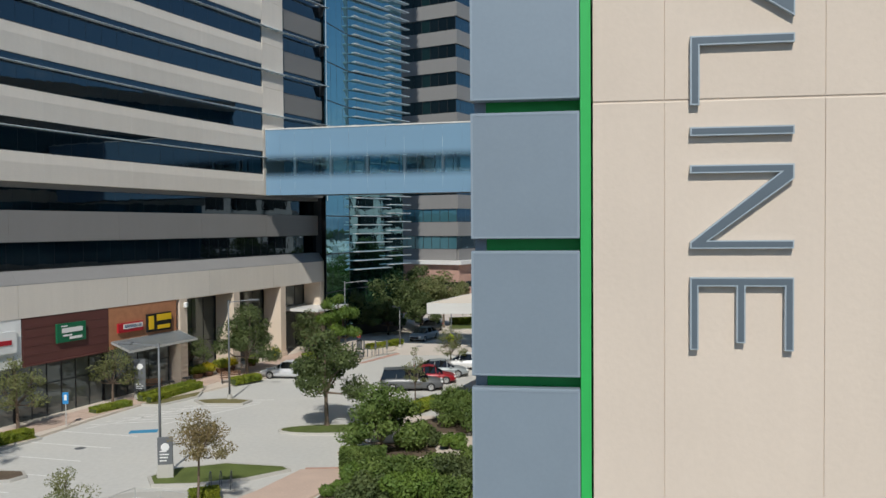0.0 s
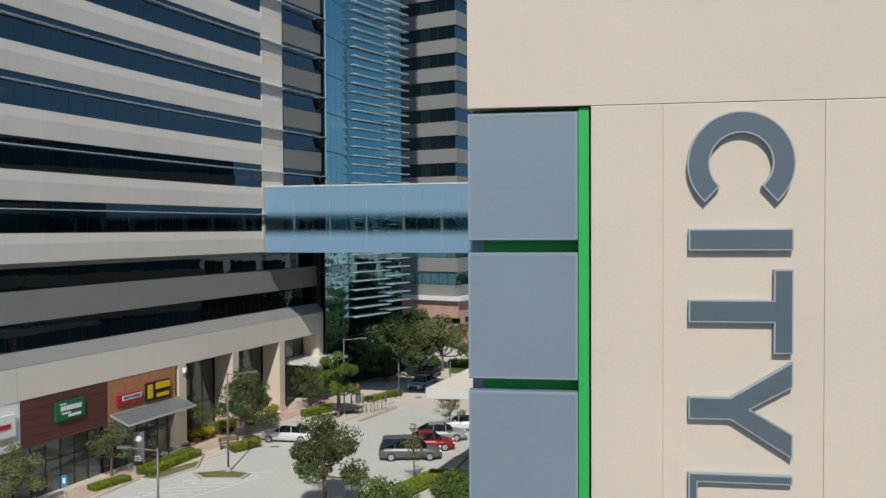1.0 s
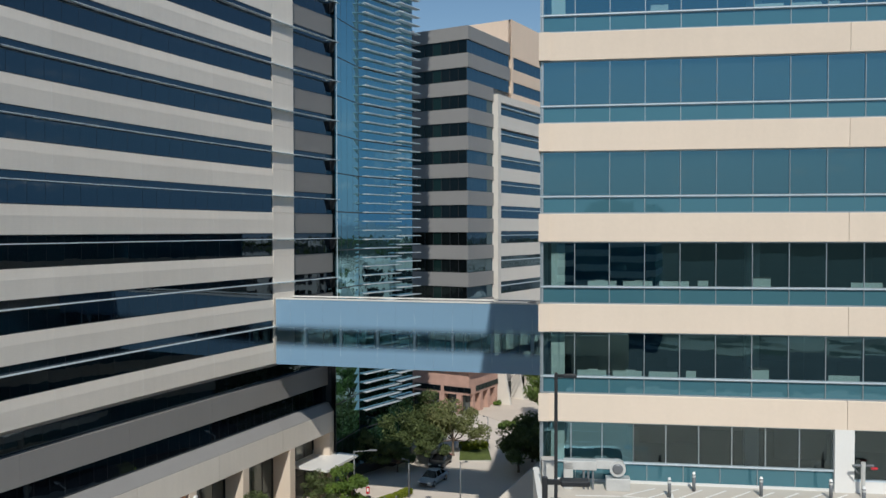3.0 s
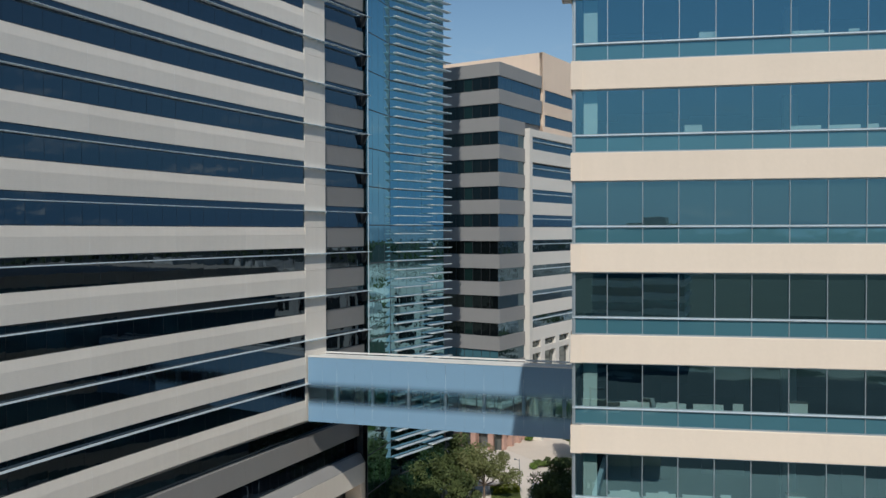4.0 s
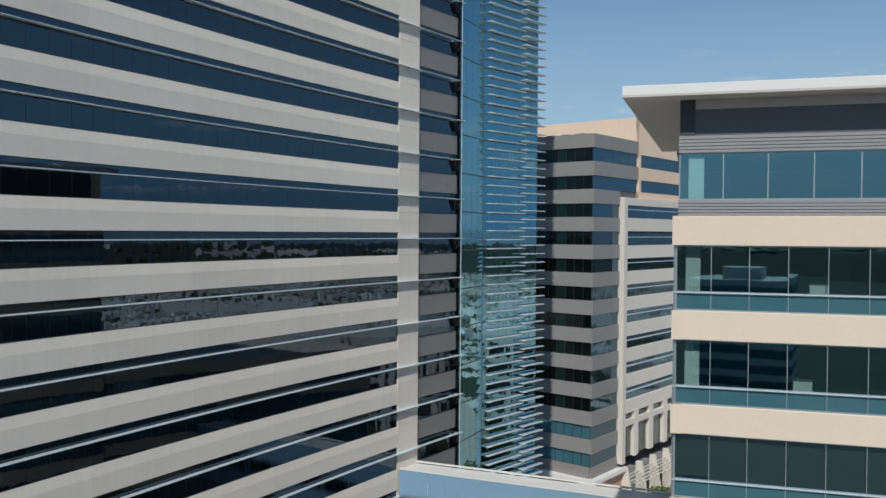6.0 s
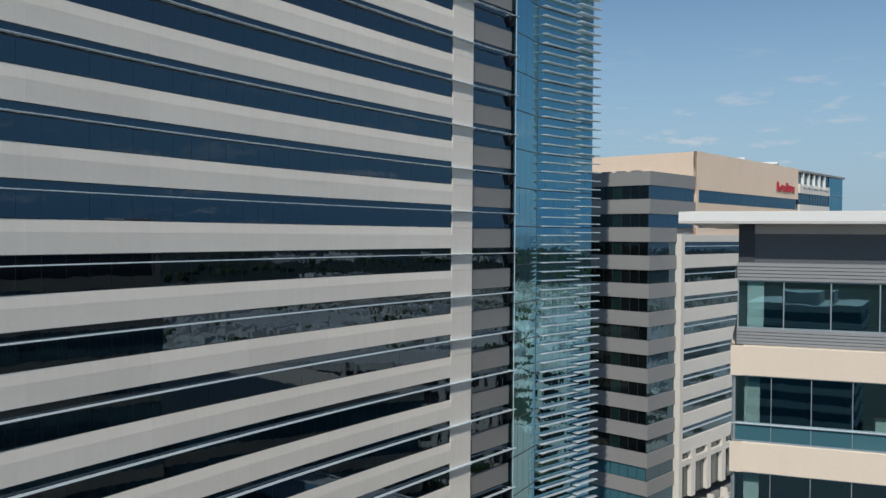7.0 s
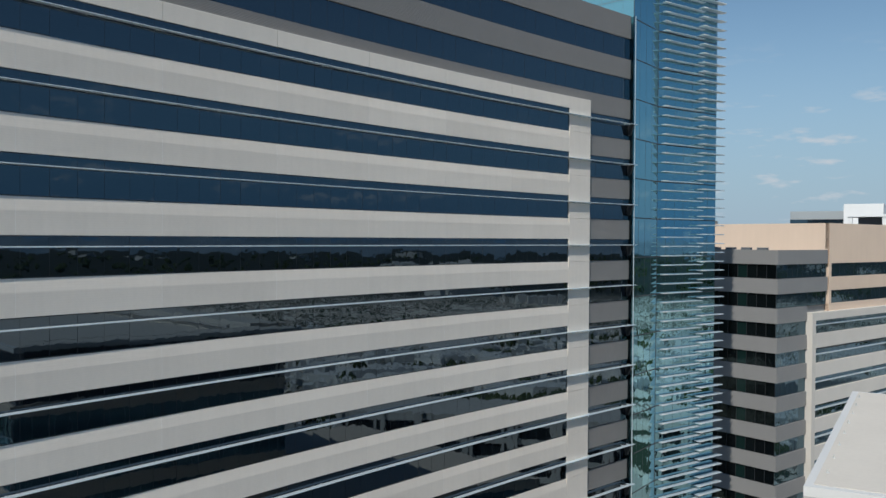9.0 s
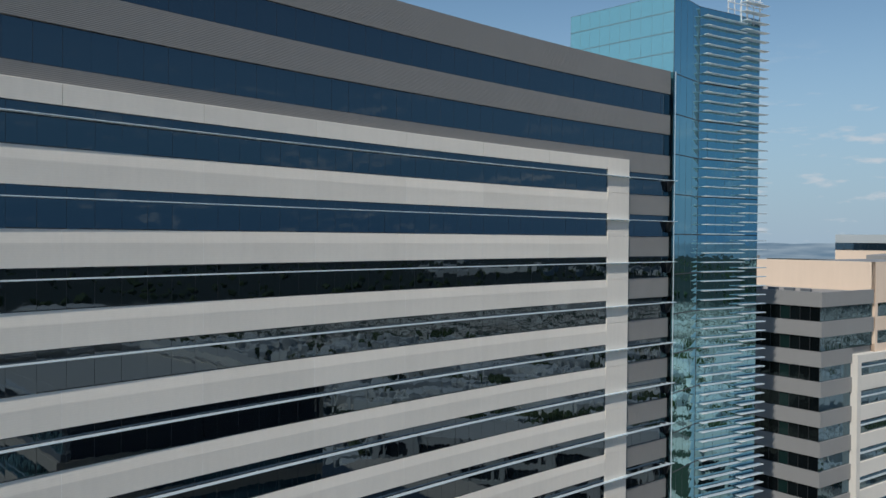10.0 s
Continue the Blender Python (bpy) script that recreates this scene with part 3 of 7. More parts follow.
# shop fronts
for a, b in ((-30, -22), (-22, -14), (-14, -6.5), (-6.5, -2.9), (-2.7, 4.8), (5.0, 12.0)):
    window_row(office, POD, a, b, -0.75, 0.15, 4.3, G_SHOP, 1.25, M_DARKMETAL, transom=2.7, name="shop_glazing")
for a, b, mt, lab in ((-22, -6.6, M_LGREY, "grey shop fascia"), (-6.5, -2.8, M_SIGNWHITE, "white shop fascia"), (-2.7, 4.8, M_MAROON, "maroon shop fascia"), (4.85, 12.2, M_ORANGEBRICK, "orange brick shop fascia")):
    bm = bmesh.new()
    bar(bm, POD, a, b, -0.85, -0.04, 4.3, 7.43)
    part("shop_fascia", bm, mt, office, lab)
    if mt is M_MAROON:
        bm = bmesh.new()
        for z in (4.9, 5.5, 6.1, 6.7):
            bar(bm, POD, a, b, -0.05, -0.02, z, z + 0.05)
        bar(bm, POD, a, b, -0.1, 0.06, 4.22, 4.32)
        part("fascia_groove", bm, M_MAROON, office)
bm = bmesh.new()
bar(bm, POD, 5.0, 12.6, 1.62, 1.74, 4.14, 4.30)
bar(bm, POD, 5.0, 12.6, -0.1, 0.0, 4.76, 4.90)
for sa in (5.0, 8.75, 12.5):
    sweep(bm, POD, [sa, sa + 0.1], [(-0.1, 4.75), (1.7, 4.15), (1.7, 4.27), (-0.1, 4.87)])
awning = part("awning_frame", bm, M_GALV, office, "pale metal awning frame")
for i in range(12):
    o = 0.06 + 0.13 * i
    z = 4.83 - 0.333 * o
    bm = bmesh.new()
    sweep(bm, POD, [5.1, 12.5], [(o, z), (o + 0.09, z - 0.03), (o + 0.09, z - 0.01), (o, z + 0.02)])
    part("awning_slat", bm, M_MULLION, awning)
# entrance canopy near the far end of the colonnade
bm = bmesh.new()
bar(bm, POD, 30.2, 36.6, -3.0, 2.6, 4.7, 4.95)
part("entrance_canopy", bm, M_FASCIA, office, "white flat entrance canopy")
# security camera housing on the pier
bm = bmesh.new()
box(bm, (-0.14, -0.2, -0.2), (0.14, 0.25, 0.2), bevel=0.04)
bmesh.ops.transform(bm, matrix=Matrix.Translation(POD(13.1, 0.2, 6.9)), verts=bm.verts[:])
part("security_camera", bm, M_SIGNWHITE, office)

# shop signs, as plain shapes in their colours
def sign_board(label, s0, s1, z0, z1, mat, marks):
    t = thing("shop_sign", label, "sign", "shop signs", at=LIFT)
    bm = bmesh.new()
    bar(bm, POD, s0, s1, -0.02, 0.14, z0, z1)
    part("board", bm, mat, t)
    for a, b, za, zb, mt in marks:
        bm = bmesh.new()
        bar(bm, POD, a, b, 0.13, 0.18, za, zb)
        part("mark", bm, mt, t)
    return t


sign_board("green shop sign with two white bars", -0.05, 2.47, 5.45, 6.75, M_SIGNGREEN, [(0.35, 2.15, 6.1, 6.42, M_SIGNWHITE), (0.45, 1.2, 5.85, 5.97, M_SIGNWHITE), (1.0, 2.1, 5.62, 5.8, M_SIGNWHITE), (0.3, 0.8, 6.52, 6.6, M_SIGNWHITE)])
sign_board("red and blue shop sign on orange brick", 5.6, 8.2, 5.45, 6.15, M_SIGNRED, [(6.1, 8.1, 5.7, 6.05, M_SIGNWHITE), (6.2, 8.0, 5.76, 6.0, M_SIGNBLUE)])
sign_board("yellow and black shop sign on orange brick", 8.66, 11.4, 5.15, 6.55, M_SIGNBLACK, [(9.7, 11.35, 5.95, 6.45, M_SIGNYELLOW), (9.8, 11.2, 5.3, 5.6, M_SIGNYELLOW), (8.8, 9.35, 5.35, 6.4, M_SIGNYELLOW)])
sign_board("white shop sign with a red bar", -6.2, -3.3, 5.3, 6.7, M_SIGNWHITE, [(-5.6, -3.7, 5.85, 6.15, M_SIGNRED)])

# ---- the blue glass stair tower at its end ----
GA = Straight((-15.30, 88.6), (0.241, 0.9705))
GB = Straight((-13.7, 95.05), (0.53, 0.848))
GC = Straight((-27.85, 93.77), (0.925, -0.38))
glass_tower = thing("glass_stair_tower", "tall blue mirror glass stair tower with horizontal aluminium fins", "tower", at=LIFT)
GTOP = 93.3
levels = [GTOP] + [85.0 - STOREY * i for i in range(21)]
for zt, zb in zip(levels, levels[1:]):
    zb = max(zb, 0.0)
    window_row(glass_tower, GA, 0, 6.55, 0, zb, zt, G_BLUE, 1.65, M_CHARCOAL, name="curtain_wall", mw=0.025, proud=0.006)
    window_row(glass_tower, GB, 0, 10.25, 0, zb, zt, G_BLUE, 1.52, M_CHARCOAL, name="curtain_wall", mw=0.025, proud=0.006)
for zb in (83.0, 85.1, 87.2, 89.3, 91.4):
    window_row(glass_tower, GC, 0, 13.56, 0, zb, min(zb + 2.1, GTOP), G_TEAL, 1.36, M_TEALFRAME, name="side_glazing", mw=0.03, proud=0.012)
e = GB(10.2, 0, 0)
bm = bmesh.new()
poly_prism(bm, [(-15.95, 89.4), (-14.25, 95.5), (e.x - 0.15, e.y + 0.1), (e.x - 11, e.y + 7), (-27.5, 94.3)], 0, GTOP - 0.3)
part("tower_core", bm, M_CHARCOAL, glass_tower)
for run, (sa, sb, o1, ph) in enumerate(((0.5, 7.3, 0.62, 0.0), (6.7, 10.8, 0.92, 0.36))):
    z = 6.2 + STOREY / 2 + ph
    while z < (93.2 if run == 0 else 95.3):
        bm = bmesh.new()
        sweep(bm, GB, [sa, sb], [(0.10, z), (o1 - 0.1, z - 0.03), (o1, z + 0.0), (o1, z + 0.06), (o1 - 0.1, z + 0.09), (0.10, z + 0.07)])
        fin = part("fin", bm, M_SHELF, glass_tower)
        # white tip stands in for the sun glint at the fin's end
        bm = bmesh.new()
        bar(bm, GB, sa - 0.06, sa + 0.75, o1 - 0.06, o1 + 0.02, z - 0.01, z + 0.075)
        part("fin_tip", bm, M_WHITEMETAL, fin, "white plate that stands in for a sun glint")
        z += STOREY / 4
bm = bmesh.new()
for o in (0.1, -1.7):
    for sa in (6.8, 7.9, 9.0, 10.1):
        bar(bm, GB, sa, sa + 0.09, o - 0.09, o, 92.5, 95.7)
    for za in (93.7, 94.5, 95.3):
        bar(bm, GB, 6.6, 10.6, o - 0.06, o + 0.03, za, za + 0.07)
for sa in (6.8, 10.1):
    bar(bm, GB, sa, sa + 0.08, -1.7, 0.1, 95.3, 95.37)
part("roof_frame", bm, M_WHITEMETAL, glass_tower, "white steel roof frame")

# ---- the glazed footbridge ----
BR = Straight((-19.3, 78.55), (0.977, -0.2135))
bridge = thing("skybridge", "glazed pedestrian skybridge with blue fritted glass joining two offices", "bridge", at=LIFT)
bays = [0.0, 3.0, 6.6, 10.2, 13.78, 17.38, 21.0, 24.6, 28.2]
ZB, ZT = 16.3, 22.5
for a, b in zip(bays, bays[1:]):
    for c, d in ((a, (a + b) / 2), ((a + b) / 2, b)):
        bm = bmesh.new()
        quad(bm, BR, c + 0.004, d - 0.004, 0.0, ZB, ZT)
        part("pane", bm, G_BRIDGE, bridge, turn_out=False)
for s in bays[1:-1]:
    bm = bmesh.new()
    bar(bm, BR, s - 0.15, s + 0.15, -0.30, -0.02, ZB + 0.52, ZT - 1.12)
    part("column", bm, M_COLUMNIN, bridge, "pale steel column behind the glass")
bm = bmesh.new()
bar(bm, BR, 0, 28.2, -3.2, -0.06, ZB + 0.02, ZB + 0.5)
part("bridge_floor", bm, M_CHARCOAL, bridge)
# ceiling shares the offices' tone, darkened to look like a dim interior
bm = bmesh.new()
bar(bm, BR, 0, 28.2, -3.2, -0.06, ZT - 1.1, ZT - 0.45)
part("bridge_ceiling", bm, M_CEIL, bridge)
bm = bmesh.new()
bar(bm, BR, 0, 28.2, -0.5, 0.05, ZT, ZT + 0.12)
bar(bm, BR, 0, 28.2, -3.25, -3.0, ZT, ZT + 0.12)
bar(bm, BR, 0, 28.2, -3.0, -0.5, ZT - 0.3, ZT - 0.1)
part("roof_edge", bm, M_FASCIA, bridge, "white roof edge")
window_row(bridge, BR, 0, 28.2, -3.2, ZB + 0.5, ZT - 1.1, G_CLEAR, 1.8, M_MULLION, name="rear_glazing")

# ---- the cream office building over the parking deck ----
RF = Straight((2.83, 38.15), (0.9948, -0.1017))
RS = Straight((5.27, 62.1), (-0.1021, -0.9948))
U0, UH, UB = 45.86, 4.106, 1.26
DECK = 17.2
RLEN, RDEEP = 42.0, 24.0
PANELS = [0, 13.37, 26.7, RLEN]
BAYS = ((0.06, 12.85), (13.68, 26.9), (27.8, RLEN))
right_office = thing("office_building", "cream precast office building with long ribbon windows and a white roof", "building")
for k in range(7):
    zt = U0 - UH * k
    for a, b in zip(PANELS, PANELS[1:]):
        bm = bmesh.new()
        sweep(bm, RF, [a + (0.008 if a else -0.02), b - 0.008], [(-0.5, zt - UB), (0, zt - UB), (0, zt - 0.03), (-0.04, zt), (-0.5, zt)])
        part("spandrel_panel", bm, M_BEIGE, right_office)
    bm = bmesh.new()
    bar(bm, RS, 0, RDEEP + 0.2, -0.5, 0, zt - UB, zt)
    part("side_spandrel", bm, M_BEIGE, right_office)
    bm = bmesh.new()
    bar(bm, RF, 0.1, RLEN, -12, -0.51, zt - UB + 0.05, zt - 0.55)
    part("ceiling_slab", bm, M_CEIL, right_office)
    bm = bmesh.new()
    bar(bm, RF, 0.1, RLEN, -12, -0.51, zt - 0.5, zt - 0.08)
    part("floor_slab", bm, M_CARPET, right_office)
    g0, g1 = U0 - UH * (k + 1), zt - UB
    if k == 6:
        g0 = DECK
    for a, b in BAYS if k == 6 else ((0.06, RLEN),):
        sill = g0 + (0.78 if k < 6 else 0.92 if a < 1 else 0.52)
        if k == 6:
            window_row(right_office, RF, a, a + 4.2 if a < 1 else a, -0.16, sill, g1, G_CLEAR, 1.55, M_MULLION, singly=True, mw=0.05) if a < 1 else None
            window_row(right_office, RF, a + 4.2 if a < 1 else a, b, -0.16, sill, g1, G_STORE, 1.44, M_MULLION, singly=True, mw=0.05)
        else:
            window_row(right_office, RF, a, b, -0.16, sill, g1, G_CLEAR, 1.53, M_MULLION, singly=True, mw=0.032)
        if k == 6 and a > 1:
            bm = bmesh.new()
            bar(bm, RF, a, b, -0.3, -0.05, g0, sill)
            part("dwarf_wall", bm, M_FASCIA, right_office, "low pale wall under the glass")
        else:
            window_row(right_office, RF, a, b, -0.16, g0, sill, G_SPANDREL, 1.53, M_MULLION, singly=True, mw=0.032, name="spandrel_glazing")
    bm = bmesh.new()
    for a, b in BAYS if k == 6 else ((0.06, RLEN),):
        sill = g0 + (0.78 if k < 6 else 0.92 if a < 1 else 0.52)
        bar(bm, RF, a, b, -0.20, -0.045, sill - 0.02, sill + 0.018)
    part("sill_rail", bm, M_SHELF, right_office, "pale aluminium sill rail")
    window_row(right_office, RS, 0, RDEEP, -0.16, g0, g1, G_SPANDREL, 1.53, M_MULLION, name="side_glazing")
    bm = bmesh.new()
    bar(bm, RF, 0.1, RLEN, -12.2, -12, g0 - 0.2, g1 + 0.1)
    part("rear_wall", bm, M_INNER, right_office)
    if k in (2, 3):
        for a, b in zip(steps(0.06, RLEN, 1.53), steps(0.06, RLEN, 1.53)[1:]):
            bm = bmesh.new()
            bar(bm, RF, a + 0.02, b - 0.02, -0.30, -0.29, sill + 0.02 + (0.16 if (a * 7) % 5 < 0.8 else 0.0), g1)
            part("roller_shade", bm, M_SHADE, right_office, "drawn dark roller shade")
    else:
        for s, o in ((0.55, -0.55), (9.8, -3.4), (19.0, -3.4), (28.2, -3.4)):
            bm = bmesh.new()
            bar(bm, RF, s, s + 0.62, o - 0.5, o, g0 + 0.1, g1)
            part("inner_column", bm, M_OFFWHITE, right_office, "white office column behind the glass")
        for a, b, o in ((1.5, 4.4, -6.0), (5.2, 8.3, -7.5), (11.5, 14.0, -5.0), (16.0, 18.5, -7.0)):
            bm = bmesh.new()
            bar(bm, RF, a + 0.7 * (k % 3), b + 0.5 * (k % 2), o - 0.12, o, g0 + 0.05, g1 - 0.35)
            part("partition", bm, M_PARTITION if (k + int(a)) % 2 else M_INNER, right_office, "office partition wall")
for s in (12.86, 26.92):
    bm = bmesh.new()
    bar(bm, RF, s, s + 0.81, -0.5, 0.02, DECK, U0 - UH * 6 - UB)
    part("deck_column", bm, M_FASCIA, right_office, "white painted column")
bm = bmesh.new()
bar(bm, RF, 0, RLEN, -0.5, -0.1, DECK - 0.1, DECK + 0.12)
part("base_kerb", bm, M_FASCIA, right_office)
# top storey, set back under the roof
for z0, z1 in ((45.88, 46.56), (48.62, 49.36)):
    bm = bmesh.new()
    n = 5
    for i in range(n):
        za = z0 + (z1 - z0) * i / n
        sweep(bm, RF, [0.2, RLEN], [(-0.8, za), (-0.32, za), (-0.34, za + (z1 - z0) / n * 0.8), (-0.38, za + (z1 - z0) / n), (-0.8, za + (z1 - z0) / n)])
    part("louvre_band", bm, M_LOUVRE, right_office, "silver louvred band")
window_row(right_office, RF, 0.25, RLEN, -0.45, 46.56, 48.62, G_CLEAR, 1.85, M_MULLION, singly=True)
bm = bmesh.new()
bar(bm, RF, 0.25, RLEN, -1.7, -1.05, 49.30, 50.6)
part("clerestory_panel", bm, M_CLERE, right_office, "slate grey clerestory panel")
bm = bmesh.new()
bar(bm, RF, 0.25, RLEN, -1.7, -1.04, 50.6, 51.02)
part("clerestory_head", bm, M_SOFFIT, right_office)
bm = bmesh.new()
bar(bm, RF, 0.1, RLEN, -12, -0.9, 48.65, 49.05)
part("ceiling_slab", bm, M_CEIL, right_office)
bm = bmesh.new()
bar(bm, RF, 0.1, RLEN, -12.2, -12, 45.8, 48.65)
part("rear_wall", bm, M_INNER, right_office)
bm = bmesh.new()
bar(bm, RF, 0.62, 1.28, -1.0, -0.56, 46.0, 48.62)
part("inner_column", bm, M_OFFWHITE, right_office)
bm = bmesh.new()
bar(bm, RS, 0, RDEEP - 0.9, -0.9, -0.25, 45.86, 51.02)
part("side_top_wall", bm, M_CHARCOAL, right_office)
roof = [(0.60, 37.95), (45.3, 33.4), (48.4, 58.4), (3.96, 63.0)]
bm = bmesh.new()
ring_prism(bm, roof, [(4.3, 41.0), (41.5, 37.2), (43.6, 55.0), (6.6, 58.8)], 51.02, 51.11)
part("roof_soffit", bm, M_SOFFIT, right_office, "taupe metal soffit")
well = [(4.1, 40.3), (42.0, 36.5), (44.1, 55.3), (6.4, 59.2)]
rim = [(3.85, 40.05), (42.25, 36.2), (44.4, 55.55), (6.15, 59.5)]
bm = bmesh.new()
ring_prism(bm, roof, rim, 51.115, 51.52)
part("roof_fascia", bm, M_FASCIA, right_office, "white metal roof edge")
bm = bmesh.new()
ring_prism(bm, [(1.0, 38.35), (45.0, 33.9), (48.0, 58.0), (4.3, 62.6)], rim, 51.525, 51.55)
part("roof_membrane", bm, M_ROOF, right_office, "pale roof membrane")
bm = bmesh.new()
ring_prism(bm, rim, well, 50.3, 51.52)
part("well_wall", bm, M_ROOF, right_office, "pale wall round the sunken plant well")
bm = bmesh.new()
ring_prism(bm, rim, [(4.07, 40.27), (42.03, 36.47), (44.13, 55.33), (6.37, 59.23)], 51.524, 51.58)
part("well_coping", bm, M_ROOF, right_office)
bm = bmesh.new()
poly_prism(bm, well, 50.2, 50.5)
part("well_floor", bm, M_ROOF, right_office, "pale membrane in the plant well")
bm = bmesh.new()
poly_prism(bm, [(6.42, 59.24), (44.1, 55.34), (44.4, 58.2), (6.7, 62.1)], 51.585, 51.92)
part("roof_upstand", bm, M_ROOF, right_office, "pale raised roof edge")
bm = bmesh.new()
poly_prism(bm, [(3.4, 39.5), (44.0, 36.0), (45.4, 57.0), (5.8, 61.0)], 0, 16.6)
poly_prism(bm, [(16.0, 50.6), (43.0, 48.0), (44.6, 57.0), (16.9, 59.8)], 16.6, 49.4)
part("building_core", bm, M_INNER, right_office)
RB = Straight((46.5, 57.9), (-0.9948, 0.1017))
bm = bmesh.new()
bar(bm, RB, 0.2, 41.2, -0.6, 0, 0, 51.0)
part("rear_wall", bm, M_BEIGE, right_office)
# lower rear wing that the footbridge joins
rear = thing("office_wing", "lower cream rear wing joined by the footbridge", "building")
for k in range(7):
    z = 29.5 - 4.1 * k
    bm = bmesh.new()
    poly_prism(bm, [(8.55, 63.5), (44, 60.0), (47.0, 88.0), (9.6, 92.0)], z - 1.3, z)
    part("spandrel_panel", bm, M_BEIGE, rear)
    bm = bmesh.new()
    poly_prism(bm, [(8.7, 63.7), (43.8, 60.2), (46.8, 87.8), (9.75, 91.8)], z - 4.1, z - 1.3)
    part("window_band", bm, G_SPANDREL, rear)

# office furniture that shows behind the panes
def desk(s, off, z, w):
    t = thing("office_desk", "white laminate office desk behind the window", "desk", "desks in the cream office")
    bm = bmesh.new()
    bar(bm, RF, s, s + w, off - 0.7, off, z + 0.72, z + 0.76)
    part("desktop", bm, M_OFFWHITE, t)
    bm = bmesh.new()
    bar(bm, RF, s + 0.1, s + w - 0.1, off - 0.06, off - 0.02, z + 0.3, z + 1.12)
    part("modesty_panel", bm, M_OFFWHITE, t)
    for a in (s + 0.05, s + w - 0.09):
        bm = bmesh.new()
        bar(bm, RF, a, a + 0.04, off - 0.65, off - 0.05, z, z + 0.72)
        part("leg", bm, M_MULLION, t)


def chair(s, off, z):
    t = thing("office_chair", "pale office chair by the window", "chair", "chairs in the cream office")
    bm = bmesh.new()
    bar(bm, RF, s, s + 0.48, off - 0.5, off, z + 0.44, z + 0.52)
    part("seat", bm, M_OFFWHITE, t)
    bm = bmesh.new()
    bar(bm, RF, s + 0.02, s + 0.46, off - 0.06, off, z + 0.6, z + 1.15)
    part("backrest", bm, M_OFFWHITE, t)
    for a in (s, s + 0.44):
        for o in (off - 0.48, off - 0.04):
            bm = bmesh.new()
            bar(bm, RF, a, a + 0.035, o, o + 0.035, z, z + 0.44)
            part("leg", bm, M_MULLION, t)


for k, spots in ((0, (9.4, 13.2)), (1, (9.3, 10.9)), (4, (2.1, 3.7, 5.3, 13.5)), (5, (1.65, 3.25, 4.85, 12.6))):
    z = U0 - UH * (k + 1) - 0.08
    for s in spots:
        desk(s, -0.40, z, 1.5)
for k, s in ((1, 12.6), (4, 2.5), (4, 4.3), (4, 7.1), (5, 2.2), (5, 3.9), (5, 6.6), (0, 11.8)):
    chair(s, -0.55, U0 - UH * (k + 1) - 0.08)

def cabinet(s, off, z, w, h):
    t = thing("filing_cabinet", "white laminate cabinet by the office window", "cabinet", "cabinets in the cream office")
    bm = bmesh.new()
    bar(bm, RF, s, s + w, off - 0.45, off, z, z + h)
    part("body", bm, M_OFFWHITE, t)
    bm = bmesh.new()
    bar(bm, RF, s - 0.02, s + w + 0.02, off - 0.47, off + 0.02, z + h, z + h + 0.03)
    part("top", bm, M_PARTITION, t)


for k, s in ((4, 9.5), (5, 9.45), (1, 5.0), (0, 5.6)):
    cabinet(s, -0.5, U0 - UH * (k + 1) - 0.08, 0.75, 1.28)

# ---- the parking deck ----
garage = thing("parking_garage", "concrete parking deck with painted bays, top level, empty", "garage", kind="structure")
bm = bmesh.new()
poly_prism(bm, [(2.25, 15.3), (60, 9.4), (60, 32.4), (2.75, 38.3)], DECK - 0.5, DECK)
part("deck_slab", bm, M_CONCRETE, garage, "weathered pale concrete deck")
bm = bmesh.new()
poly_prism(bm, [(2.12, 15.4), (2.44, 15.4), (2.82, 38.1), (2.56, 38.1)], DECK - 1.0, DECK + 0.62)
part("edge_parapet", bm, M_FASCIA, garage, "white concrete edge wall")
for y0, y1, h in ((30.1, 31.4, 1.35), (35.2, 36.0, 1.7)):
    bm = bmesh.new()
    box(bm, (2.76 if y0 > 33 else 2.66, y0, DECK), (3.35, y1, DECK + h), bevel=0.03)
    part("edge_pier", bm, M_KERB, garage, "pale concrete pier")
for z in (4.0, 8.2, 12.4):
    bm = bmesh.new()
    poly_prism(bm, [(2.3, 15.3), (60, 9.4), (60, 32.0), (2.75, 37.9)], z - 0.4, z)
    part("lower_slab", bm, M_CONCRETE, garage)
    bm = bmesh.new()
    poly_prism(bm, [(2.1, 15.4), (2.35, 15.4), (2.7, 37.9), (2.5, 37.9)], z - 0.6, z + 1.0)
    part("lower_parapet", bm, M_BEIGE, garage)
bm = bmesh.new()
poly_prism(bm, [(6, 15.8), (59, 10.4), (59, 31.6), (6.5, 37.0)], 0, DECK - 0.5)
part("garage_core", bm, M_CHARCOAL, garage)
for y in (16.5, 23.5, 30.5, 36.9):
    bm = bmesh.new()
    box(bm, (2.85, y, 0), (3.45, y + 0.6, DECK - 0.5))
    part("garage_column", bm, M_KERB, garage)
# painted bays
bm = bmesh.new()


def paint(bm, a, b, w=0.11, z=DECK):
    a, b = Vector((*a, 0)), Vector((*b, 0))
    d = (b - a).normalized()
    n = Vector((-d.y, d.x, 0)) * w / 2
    poly_prism(bm, [(p.x, p.y) for p in (a - n, b - n, b + n, a + n)], z + 0.002, z + 0.006)


